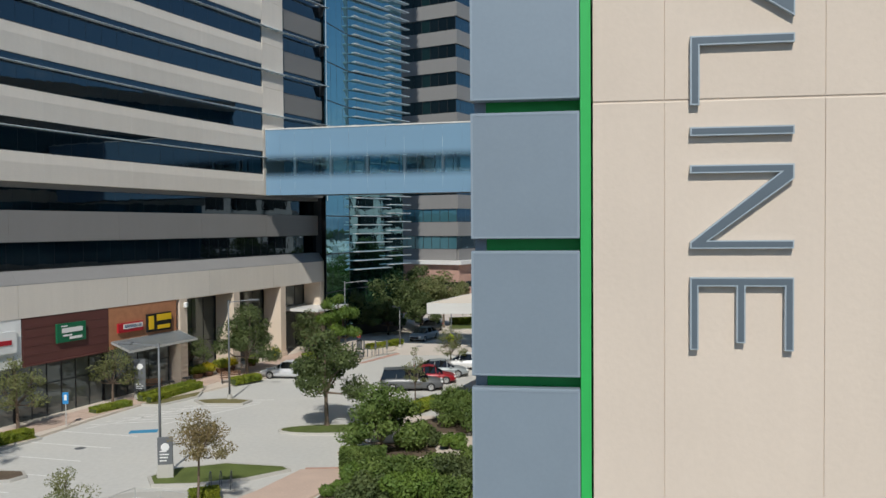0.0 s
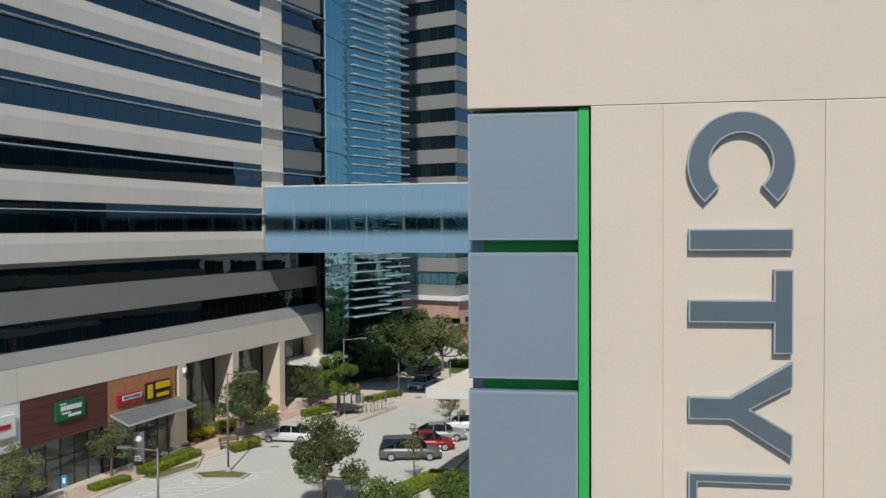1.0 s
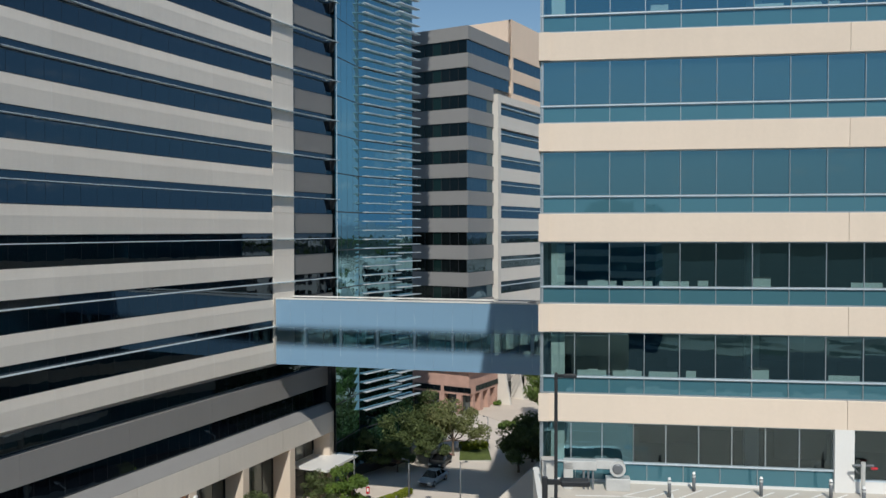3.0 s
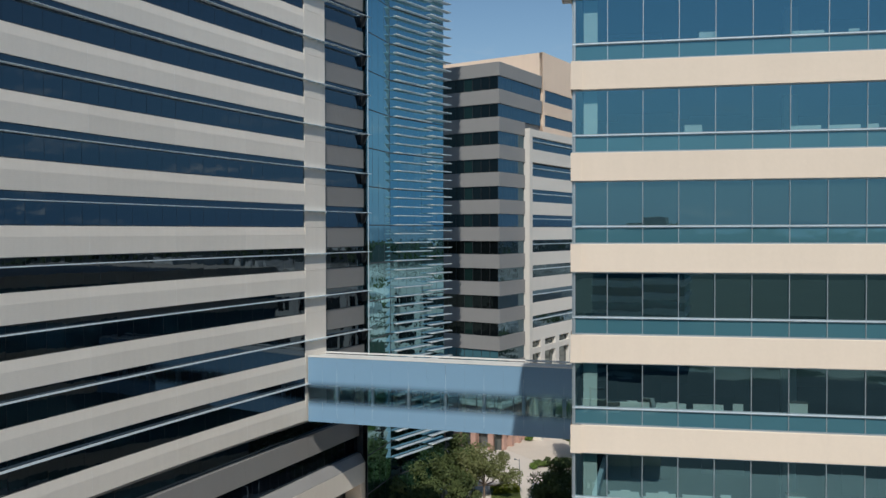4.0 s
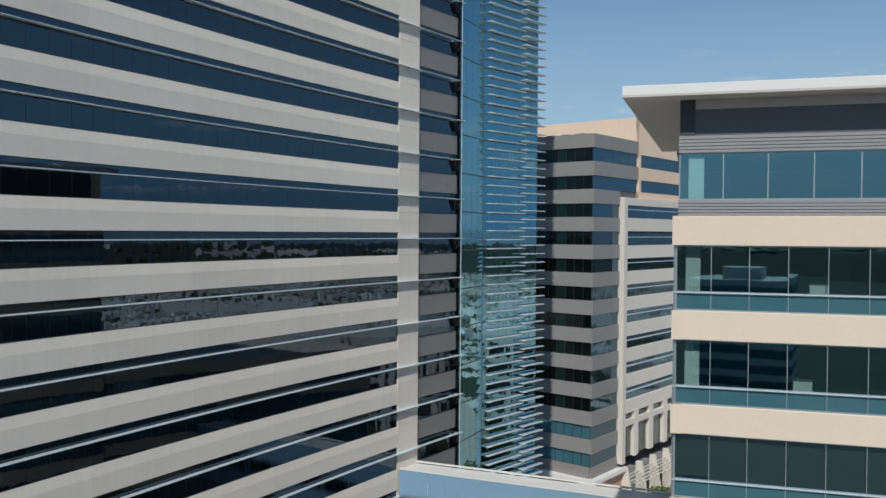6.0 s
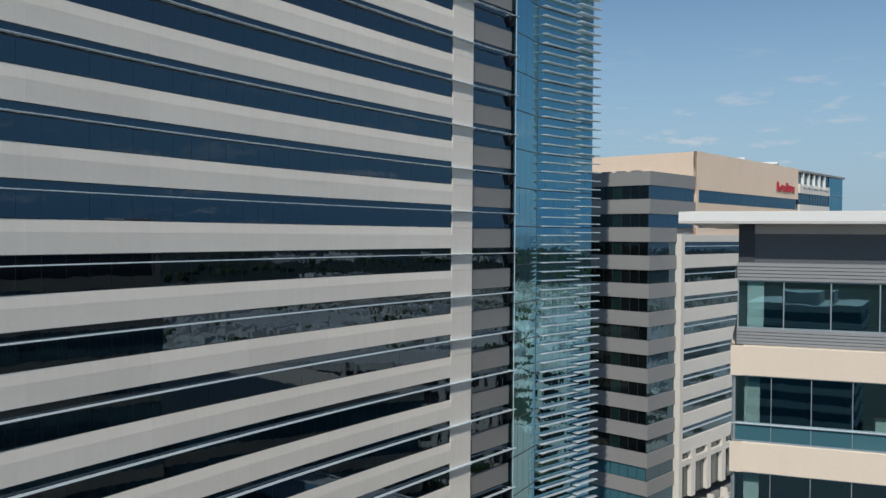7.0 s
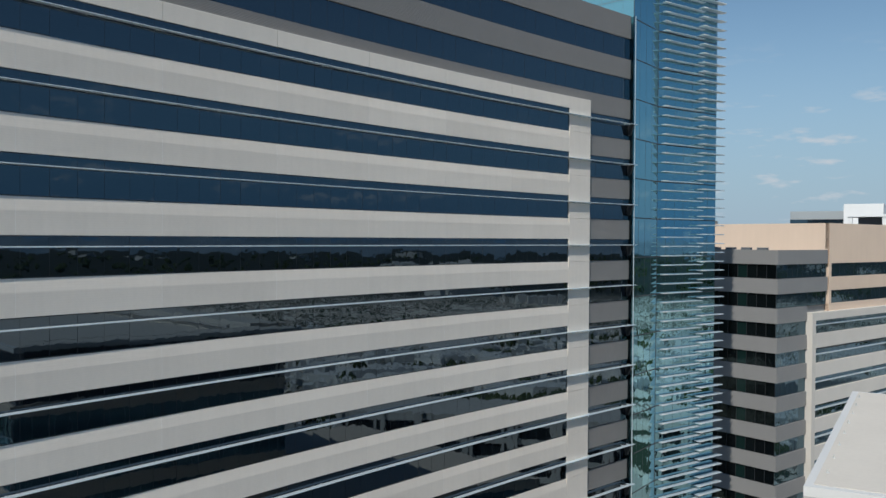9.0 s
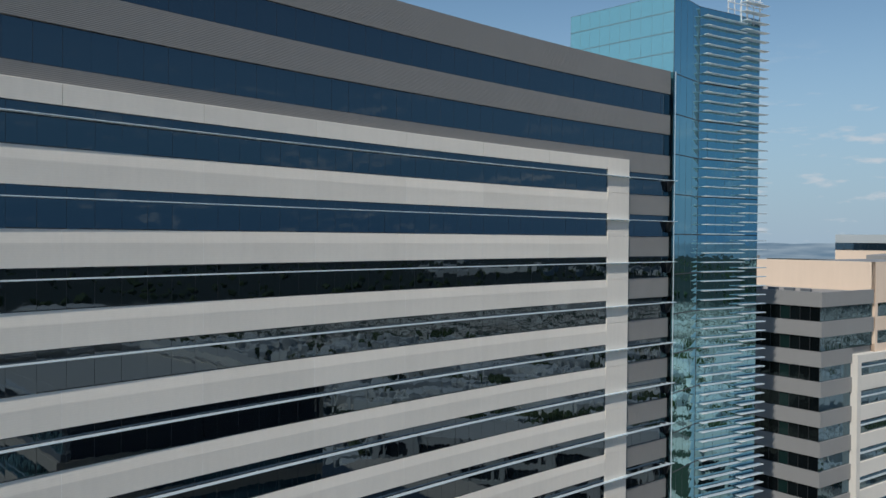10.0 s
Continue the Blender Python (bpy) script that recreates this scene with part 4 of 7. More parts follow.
for a, b in (((3.5, 34.17), (7.81, 33.53)), ((7.81, 33.53), (7.72, 32.37)), ((3.38, 32.88), (7.70, 32.43)), ((3.25, 31.14), (7.54, 30.45)), ((2.48, 28.8), (7.35, 28.13)), ((2.48, 26.3), (7.3, 25.7)), ((2.48, 23.8), (7.25, 23.2)), ((2.48, 21.3), (7.2, 20.7)),
             ((4.26, 35.98), (6.23, 35.94)), ((6.23, 35.94), (8.34, 35.5)), ((8.34, 35.44), (8.47, 36.43)), ((8.34, 35.5), (15.84, 35.4)), ((15.84, 35.4), (15.7, 34.0)), ((15.7, 34.0), (15.62, 32.7)), ((15.62, 32.7), (16.1, 32.15)), ((16.1, 32.15), (25.8, 31.9))):
    paint(bm, a, b)
for i in range(4):
    paint(bm, (3.55 + i * 1.1, 32.95 - i * 0.11), (4.66 + i * 1.02, 33.9 - i * 0.14), 0.09)
for i in range(9):
    paint(bm, (6.22 + i * 1.07, 35.93 - (0.42 if i > 1 else 0.2 * i)), (7.9 + i * 1.02, 37.1 - i * 0.07), 0.09)
for i in range(8):
    paint(bm, (15.85 + i * 1.2, 34.3 if i < 1 else 32.25), (17.5 + i * 1.2, 35.4 if i < 1 else 35.0 - 0.1 * i), 0.09)
part("bay_line", bm, M_LINE, garage, "worn white bay lines")
bm = bmesh.new()
for x, y in ((7.4, 34.8), (7.1, 31.65)):
    poly_prism(bm, [(x - 0.62, y - 0.42), (x + 0.62, y - 0.38), (x + 0.62, y + 0.42), (x - 0.62, y + 0.38)], DECK + 0.002, DECK + 0.005)
part("access_mark", bm, make("faded_blue_paint", (0.36, 0.44, 0.48), 0.8, var=0.25, scale=2.5, fine=6, bump=0), garage, "faded blue access marks")

bm = bmesh.new()
rnd = random.Random(77)
for i in range(46):
    x, y = (6.75 + rnd.gauss(0, 0.28), (29.3, 27.2, 24.9)[i % 3] + rnd.gauss(0, 0.28))
    r = rnd.uniform(0.05, 0.16)
    poly_prism(bm, [(x + r * rnd.uniform(0.6, 1.3) * math.cos(a), y + 1.5 * r * rnd.uniform(0.6, 1.3) * math.sin(a)) for a in [math.tau * q / 7 for q in range(7)]], DECK + 0.0015, DECK + 0.003 + 0.00004 * i)
part("worn_patch", bm, make("worn_pale_concrete", (0.60, 0.57, 0.51), 0.85, var=0.2, scale=2.0, fine=9, bump=0.05), garage, "pale worn patches on the deck")

# bollards on the deck
def bollard(x, y):
    t = thing("bollard", "grey steel bollard with a pale cap on the deck", "bollard", "deck bollards", at=Matrix.Translation((x, y, DECK)))
    bm = bmesh.new()
    cyl(bm, (0, 0, 0), 0.075, 0.075, 0.76, 12)
    part("post", bm, M_LAMPGREY, t, smooth=True)
    bm = bmesh.new()
    cyl(bm, (0, 0, 0.76), 0.078, 0.045, 0.09, 12)
    part("cap", bm, M_SIGNWHITE, t)
    bm = bmesh.new()
    cyl(bm, (0, 0, 0.62), 0.078, 0.078, 0.08, 12)
    part("band", bm, M_GALV, t)


for x, y in ((8.27, 35.92), (9.53, 36.79), (12.25, 36.2), (15.09, 35.92), (16.03, 34.95), (15.86, 33.4), (19.95, 32.5), (24.04, 32.3)):
    bollard(x, y)

# the exhaust fan and duct by the windows
fan = thing("exhaust_fan", "galvanised exhaust fan with a box duct on legs", "ventilation unit", at=pose(3.83, 36.85, DECK, 0, 0, -5.8))
bm = bmesh.new()
box(bm, (0.0, 0, 0.0), (0.42, 0.5, 1.2), bevel=0.02)
part("riser_duct", bm, M_GALV, fan)
bm = bmesh.new()
box(bm, (0.0, 0, 0.88), (1.45, 0.5, 1.28), bevel=0.02)
box(bm, (1.4, 0.05, 0.95), (2.3, 0.45, 1.33), bevel=0.02)
part("box_duct", bm, M_GALV, fan)
bm = bmesh.new()
ret = bmesh.ops.create_cone(bm, cap_ends=True, segments=28, radius1=0.35, radius2=0.35, depth=0.5)
bmesh.ops.transform(bm, matrix=Matrix.Translation((2.36, 0.25, 0.98)) @ Euler((radians(90), 0, 0)).to_matrix().to_4x4(), verts=ret["verts"])
part("fan_housing", bm, M_GALV, fan, smooth=False)
bm = bmesh.new()
for r0, r1, y in ((0.25, 0.17, -0.02), (0.10, 0.07, -0.04)):
    ret = bmesh.ops.create_cone(bm, cap_ends=True, segments=24, radius1=r0, radius2=r1, depth=0.06)
    bmesh.ops.transform(bm, matrix=Matrix.Translation((2.36, y, 0.98)) @ Euler((radians(90), 0, 0)).to_matrix().to_4x4(), verts=ret["verts"])
part("fan_inlet", bm, M_LAMPGREY, fan)
bm = bmesh.new()
box(bm, (1.85, 0.0, 0.0), (2.9, 0.6, 0.55), bevel=0.02)
part("fan_base", bm, M_GALV, fan)
for x in (0.85, 1.05, 1.25):
    bm = bmesh.new()
    box(bm, (x, 0.1, 0), (x + 0.08, 0.4, 0.95))
    part("leg", bm, M_LAMPGREY, fan)

# standpipe by the column
pipe = thing("standpipe", "grey standpipe with red caps beside the column", "standpipe", at=Matrix.Translation((16.6, 36.3, DECK)))
bm = bmesh.new()
cyl(bm, (0, 0, 0), 0.09, 0.09, 1.5, 12)
part("riser", bm, M_GALV, pipe)
bm = bmesh.new()
rod(bm, (-0.45, 0, 1.35), (0.45, 0, 1.35), 0.05)
rod(bm, (-0.45, 0, 1.35), (-0.2, 0, 1.0), 0.03)
part("outlet", bm, M_LAMPGREY, pipe)
bm = bmesh.new()
rod(bm, (0.3, -0.1, 1.25), (0.55, -0.1, 1.25), 0.06)
part("cap", bm, M_SIGNRED, pipe)

# lamps on the deck's edge
def deck_lamp(x, y, z0, h, arm, label, w=0.06):
    t = thing("parking_lamp", label, "lamp", "deck lamps", at=Matrix.Translation((x, y, z0)))
    bm = bmesh.new()
    box(bm, (-w, -w, 0), (w, w, h), bevel=0.012)
    part("pole", bm, M_DARKMETAL, t)
    bm = bmesh.new()
    box(bm, (-0.2, -0.2, 0), (0.2, 0.2, 0.12), bevel=0.02)
    part("base_plate", bm, M_DARKMETAL, t)
    bm = bmesh.new()
    box(bm, (0.0, -0.05, h - 0.16), (arm * 0.4, 0.05, h - 0.06))
    part("arm", bm, M_DARKMETAL, t)
    bm = bmesh.new()
    box(bm, (arm * 0.35, -0.16, h - 0.17), (arm, 0.16, h - 0.055), bevel=0.02)
    part("lamp_head", bm, M_DARKMETAL, t)


deck_lamp(1.52, 17.8, 16.6, 6.78, 0.95, "dark square parking lamp on the deck's edge")
deck_lamp(2.95, 30.9, 18.55, 4.85, 0.75, "slim dark parking lamp on a concrete pier")

bm = bmesh.new()
poly_prism(bm, [(1.3, 17.45), (1.98, 17.45), (1.98, 18.15), (1.3, 18.15)], 16.25, 16.6)
part("lamp_bracket", bm, M_KERB, garage, "concrete lamp bracket")

# small things on the white roof
def anchor(x, y):
    t = thing("roof_anchor", "small white roof anchor post on the membrane", "roof anchor", "roof anchors", at=Matrix.Translation((x, y, 51.55)))
    bm = bmesh.new()
    cyl(bm, (0, 0, 0), 0.09, 0.07, 0.04, 10)
    cyl(bm, (0, 0, 0.04), 0.03, 0.03, 0.12, 10)
    finish("post", bm, M_GALV, t)


for i in range(8):
    anchor(1.6 + 0.37 * i, 40.4 + 2.85 * i)


def roof_unit(x, y, sx, sy, h, mat, label):
    t = thing("roof_unit", label, "roof unit", "roof units", at=Matrix.Translation((x, y, 50.5)))
    bm = bmesh.new()
    box(bm, (-sx / 2, -sy / 2, 0.12), (sx / 2, sy / 2, h), bevel=0.03)
    part("casing", bm, mat, t)
    bm = bmesh.new()
    box(bm, (-sx / 2 - 0.06, -sy / 2 - 0.06, 0), (sx / 2 + 0.06, sy / 2 + 0.06, 0.12))
    part("curb", bm, M_ROOF, t)


for x, y in ((6.95, 58.5), (6.6, 56.6), (5.75, 51.3), (4.85, 46.0), (5.35, 46.1)):
    roof_unit(x, y, 0.75, 0.6, 0.55, M_SOFFIT, "small brown roof vent on a curb")
duct = thing("roof_duct", "long white duct cover in the plant well", "roof unit", at=Matrix.Translation((0, 0, 50.5)))
bm = bmesh.new()
poly_prism(bm, [(5.0, 42.2), (5.65, 42.3), (7.9, 58.4), (7.1, 58.4)], 0, 0.6)
part("casing", bm, M_SIGNWHITE, duct)
bm = bmesh.new()
poly_prism(bm, [(4.96, 42.15), (5.69, 42.25), (7.94, 58.45), (7.06, 58.45)], 0.6, 0.64)
part("lid", bm, M_WHITEMETAL, duct)
for x, y, h in ((9.7, 58.0, 1.1), (8.3, 53.8, 0.5), (6.0, 42.4, 0.5), (9.2, 49.0, 0.4), (11.2, 57.0, 0.6)):
    roof_unit(x, y, 0.4, 0.4, h, M_GALV, "small galvanised vent pipe in the plant well")

# ---- the sign tower at the deck's corner ----
TW = Straight((0.035, 10.07), (0.993, -0.118))
TWTOP, TWHEAD = 20.74, 19.35
RISE = Matrix.Translation((0, 0, 0.285))
sign_tower = thing("sign_tower", "cream stair tower with slate letters, blue-grey panels and green trim", "tower", at=RISE)
DEEP = 5.65


def tw_quadr(s0, s1, d0, d1):
    return [TW(s, -d, 0) for s, d in ((s0, d0), (s1, d0), (s1, d1), (s0, d1))]


def tw_block(name, s0, s1, d0, d1, z0, z1, mat, label="", parent=None):
    bm = bmesh.new()
    poly_prism(bm, [(p.x, p.y) for p in tw_quadr(s0, s1, d0, d1)], z0, z1)
    return part(name, bm, mat, parent or sign_tower, label)


W = 5.34
# head block with its roof well
tw_block("head_wall", -0.02, W, 0.0, 0.24, TWHEAD, TWTOP, M_TOWERWALL, "cream head wall")
tw_block("head_wall", -0.02, W, DEEP - 0.28, DEEP, TWHEAD - 1, TWTOP, M_TOWERWALL)
tw_block("head_wall", -0.02, 0.09, 0.24, DEEP - 0.28, TWHEAD, TWTOP, M_TOWERWALL)
tw_block("head_wall", W - 0.32, W, 0.24, DEEP - 0.28, TWHEAD, TWTOP, M_TOWERWALL)
tw_block("roof_slab", 0.09, W - 0.32, 0.24, DEEP - 0.28, TWHEAD, 20.12, M_ROOF, "white membrane in the roof well")
tw_block("membrane_upstand", 0.09, W - 0.32, DEEP - 0.34, DEEP - 0.282, 20.12, 20.37, M_MEMBRANE, "clean white membrane upstand")
tw_block("membrane_upstand", W - 0.38, W - 0.322, 0.25, DEEP - 0.35, 20.12, 20.30, M_ROOF)
tw_block("flashing", 0.09, W - 0.32, DEEP - 0.36, DEEP - 0.283, 20.37, 20.41, M_SHELF)
tw_block("flashing", W - 0.40, W - 0.323, 0.25, DEEP - 0.37, 20.30, 20.33, M_CAP)
for s, d in ((0.35, 3.0), (1.0, 5.5), (3.9, 5.5), (4.6, 5.5), (5.2, 1.0)):
    bm = bmesh.new()
    base = TW(s, -d, TWTOP)
    cyl(bm, tuple(base), 0.006, 0.004, 0.42, 6)
    part("lightning_rod", bm, M_GALV, sign_tower, "thin pale lightning rod")
# wall panels with fine joints
seams_s = [1.515, 2.385, 4.265, W]
for z0, z1 in ((-0.4, 3.2), (3.2, 8.62), (8.62, 14.08), (14.08, TWHEAD)):
    for a, b in zip(seams_s, seams_s[1:]):
        bm = bmesh.new()
        sweep(bm, TW, [a + 0.006, b - 0.006], [(-0.25, z0 + 0.006), (-0.01, z0 + 0.008), (0, z0 + 0.02), (0, z1 - 0.02), (-0.01, z1 - 0.008), (-0.25, z1 - 0.008)])
        part("wall_panel", bm, M_TOWERWALL, sign_tower, "cream wall panel")
bm = bmesh.new()
bar(bm, TW, 1.53, W - 0.02, -0.2, -0.014, -0.4, TWHEAD - 0.01)
part("joint_filler", bm, M_TOWERWALL, sign_tower)
tw_block("shaft_core", 1.58, W - 0.05, 0.24, DEEP, -0.4, TWHEAD, M_TOWERWALL)
# green frame with the panels in front
tw_block("recess_plate", 0.0, 0.148, 0.30, 0.45, -0.4, TWHEAD - 0.01, M_LPANEL)
tw_block("green_frame", 0.15, 1.37, 0.32, 0.46, -0.4, TWHEAD - 0.01, M_GREEN, "green painted frame")
tw_block("green_post", 1.365, 1.495, 0.05, 0.46, -0.4, TWHEAD - 0.02, M_GREEN, "green painted post")
tw_block("shaft_side", 0.14, 1.50, 0.47, DEEP, -0.4, TWHEAD, M_CHARCOAL)
zt, i = 19.285, 0
while zt > 1.3:
    bm = bmesh.new()
    sweep(bm, TW, [-0.022, 1.355], [(-0.22, zt - 1.61), (-0.06, zt - 1.61), (-0.04, zt - 1.59), (-0.04, zt - 0.02), (-0.06, zt), (-0.22, zt)])
    pnl = part("metal_panel", bm, M_LPANEL, sign_tower, "blue-grey metal panel")
    bm = bmesh.new()
    bar(bm, TW, -0.022, 0.006, -0.05, -0.036, zt - 1.60, zt - 0.01)
    bar(bm, TW, 1.325, 1.355, -0.05, -0.036, zt - 1.60, zt - 0.01)
    bar(bm, TW, 0.006, 1.325, -0.05, -0.036, zt - 0.04, zt - 0.01)
    bar(bm, TW, 0.006, 1.325, -0.05, -0.036, zt - 1.60, zt - 1.578)
    part("panel_edge", bm, M_PANELEDGE, pnl)
    zt -= 1.762

# letters, reading downwards
SA, SB = 2.685, 3.895


def inset(pts, d):
    """The outline drawn in by d metres."""
    area = sum(a[0] * b[1] - b[0] * a[1] for a, b in zip(pts, pts[1:] + pts[:1]))
    k = 1 if area > 0 else -1
    out = []
    for p, q, r in zip(pts[-1:] + pts[:-1], pts, pts[1:] + pts[:1]):
        u = (Vector(q) - Vector(p)).normalized()
        v = (Vector(r) - Vector(q)).normalized()
        m = Vector((-u.y, u.x)) + Vector((-v.y, v.x))
        out.append(tuple(Vector(q) + m * (k * d / max(0.25, 1 + u.dot(v)))))
    return out


def letter(char, outlines):
    t = thing("sign_letter", "slate-grey metal letter %s on the cream wall" % char, "letter", "tower letters", at=RISE)
    for pts in outlines:
        bm = bmesh.new()
        lo = [bm.verts.new(TW(s, 0.015, z)) for s, z in pts]
        hi = [bm.verts.new(TW(s, 0.085, z)) for s, z in pts]
        bm.faces.new(lo)
        bm.faces.new(hi)
        for i in range(len(pts)):
            j = (i + 1) % len(pts)
            bm.faces.new((lo[i], lo[j], hi[j], hi[i]))
        bmesh.ops.recalc_face_normals(bm, faces=bm.faces[:])
        body = part("letter_body", bm, M_LETTEREDGE, t)
        cx, cz = sum(p[0] for p in pts) / len(pts), sum(p[1] for p in pts) / len(pts)
        bm = bmesh.new()
        bm.faces.new([bm.verts.new(TW(s, 0.0875, z)) for s, z in inset(pts, 0.017)])
        part("letter_face", bm, M_LETTER, t)
    return t


cs, cz, ro, ri = (SA + SB) / 2, 18.60, 0.625, 0.365
arc_o = [(cs + ro * math.cos(radians(a)), cz + ro * math.sin(radians(a))) for a in range(-48, 229, 6)]
arc_i = [(cs + ri * math.cos(radians(a)), cz + ri * math.sin(radians(a))) for a in range(228, -49, -6)]
letter("C", [arc_o + arc_i])
letter("I", [[(SA, 17.55), (SB, 17.55), (SB, 17.81), (SA, 17.81)]])
letter("T", [[(SA, 16.68), (3.675, 16.68), (3.675, 16.31), (SB, 16.31), (SB, 17.32), (3.675, 17.32), (3.675, 16.95), (SA, 16.95)]])
letter("Y", [[(SA, 15.50), (3.177, 15.50), (SB, 15.04), (SB, 15.34), (3.405, 15.63), (SB, 15.91), (SB, 16.22), (3.177, 15.77), (SA, 15.77)]])
letter("L", [[(SA, 14.01), (SA + 0.11, 14.01), (SA + 0.11, 14.73), (SB, 14.73), (SB, 14.84), (SA, 14.84)]])
letter("I", [[(SA, 13.635), (SB, 13.635), (SB, 13.74), (SA, 13.74)]])
letter("N", [[(SA, 12.26), (SB, 12.26), (SB, 12.36), (SA + 0.22, 12.36), (SB, 13.10), (SB, 13.28), (SA, 13.28), (SA, 13.18), (SB - 0.16, 13.18), (SA, 12.34)]])
letter("E", [[(SA, 11.02), (SA + 0.10, 11.02), (SA + 0.10, 11.80), (3.23, 11.80), (3.23, 11.11), (3.335, 11.11), (3.335, 11.80), (SB - 0.105, 11.80), (SB - 0.105, 11.02), (SB, 11.02), (SB, 11.91), (SA, 11.91)]])

# ---- the grey tower block down the street ----
FR = Straight((-1.65, 129.0), (0.47, 0.883))
FL = Straight((-1.65 - 0.883 * 28, 129.0 + 0.47 * 28), (0.883, -0.47))
FT, FH, FW = 58.5, 4.25, 2.08
WH = 4.17
far_block = thing("office_tower", "grey banded office tower with dark windows on a brick base", "building", at=LIFT)
for k in range(12):
    zt = FT - FH * k
    top = 60.58 if k == 0 else zt + FH - FW
    for f, a, b in ((FL, 0, 27.6), (FR, 0.4, 14.8 if k < 2 else 8.64)):
        bm = bmesh.new()
        bar(bm, f, a, b, -0.6, 0, zt, top)
        part("spandrel_panel", bm, M_FGREY, far_block)
    bm = bmesh.new()
    poly_prism(bm, [tuple(FL(27.6, 0, 0))[:2], (-1.65, 129.0), tuple(FR(0.4, 0, 0))[:2], (-1.5, 129.9)], zt, top)
    part("corner_panel", bm, M_FGREY, far_block)
    window_row(far_block, FL, 0, 27.7, -0.25, zt - FW, zt, G_FARDARK if k < 10 else G_SPANDREL, 1.55, M_DARKMETAL, mw=0.07)
    window_row(far_block, FR, 0.05, 14.8 if k < 2 else 8.64, -0.25, zt - FW, zt, G_FAR, 1.55, M_DARKMETAL, mw=0.03, proud=0.006)
bm = bmesh.new()
bar(bm, FL, 0, 27.4, -30, -0.62, 9.5, 60.2)
part("block_core", bm, M_FGREY, far_block)
bm = bmesh.new()
for i in range(9):
    bar(bm, FL, 3 + i * 2.6, 4.5 + i * 2.6, -2.2, -1.6, 60.2, 60.9)
part("roof_equipment", bm, M_LAMPGREY, far_block)
# taller peach part behind
tall = thing("office_block", "tall peach-panelled office block with blue ribbon windows", "building", at=LIFT)
FTL = Straight(tuple(FR(15.2, 0, 0) + Vector((-0.883, 0.47, 0)) * 20)[:2], (0.883, -0.47))
for z0, z1 in ((58.5, 64.7), (54.3, 56.4), (50.0, 52.3)):
    bm = bmesh.new()
    bar(bm, FR, 15.2, 60.5, -0.6, 0, z0, z1)
    part("wall_band", bm, M_FPEACH, tall)
for z0, z1 in ((56.4, 58.5), (52.3, 54.3)):
    window_row(tall, FR, 15.9, 60.5, -0.2, z0, z1, G_FAR, 1.6, M_DARKMETAL, mw=0.03, proud=0.006)
bm = bmesh.new()
bar(bm, FR, 15.2, 15.9, -0.6, 0.05, 50.0, 64.7)
part("corner_pier", bm, M_FPEACH, tall)
bm = bmesh.new()
bar(bm, FTL, 0, 20, -0.6, 0, 58, 64.7)
part("end_wall", bm, M_FPEACH, tall)
bm = bmesh.new()
bar(bm, FR, 15.9, 60.4, -24, -0.62, 9.0, 64.2)
part("block_core", bm, M_FGREY, tall)
bm = bmesh.new()
bar(bm, FTL, -7, 0, -0.9, -0.2, 58, 65.3)
part("stair_wall", bm, M_FGREY, tall)
logo = thing("roof_sign", "red illegible sign high on the peach wall", "sign", at=LIFT)
rnd = random.Random(4)
s = 49.0
for i in range(8):
    w = rnd.uniform(0.7, 1.0)
    bm = bmesh.new()
    bar(bm, FR, s, s + w, 0.05, 0.25, 59.8 + rnd.uniform(-0.1, 0.2), 60.8 + (0.7 if i in (0, 4) else rnd.uniform(-0.2, 0.3)))
    part("mark", bm, M_SIGNRED, logo)
    s += w + 0.34
# lower wing with its off-white frame
wing = thing("office_wing", "off-white framed lower office wing with ribbon windows", "building", at=LIFT)
bm = bmesh.new()
bar(bm, FR, 8.65, 9.745, -0.6, 0.8, 8.5, 51.2)
part("corner_pier", bm, M_FWHITE, wing)
bm = bmesh.new()
bar(bm, FR, 9.75, 60.5, -0.6, 0.75, 50.0, 51.15)
part("parapet", bm, M_FWHITE, wing)
for k in range(8):
    zt = 50.0 if k == 0 else 49.75 - WH * k
    bm = bmesh.new()
    bar(bm, FR, 9.75, 60.5, -0.6, 0.6, zt - WH, zt - 2.05)
    part("spandrel_panel", bm, M_FWHITE, wing)
    window_row(wing, FR, 9.75, 60.5, 0.2, zt - 2.05, zt, G_FAR, 1.6, M_DARKMETAL, mw=0.03, proud=0.006)
    bm = bmesh.new()
    bar(bm, FR, 9.75, 60.5, 0.25, 0.75, zt - 0.75, zt - 0.65)
    part("light_shelf", bm, M_SHELF, wing)
bm = bmesh.new()
bar(bm, FR, 9.75, 60.0, -0.6, 0.62, 14.3, 15.2)
part("arcade_beam", bm, M_FWHITE, wing)
for s in steps(13.2, 59.0, 5.8):
    bm = bmesh.new()
    bar(bm, FR, s, s + 1.5, -0.6, 0.65, 9.0, 16.6)
    part("arcade_pier", bm, M_FWHITE, wing)
window_row(wing, FR, 9.75, 60.5, 0.0, 9.0, 16.0, G_SHOP, 2.0, M_DARKMETAL, name="arcade_glazing")
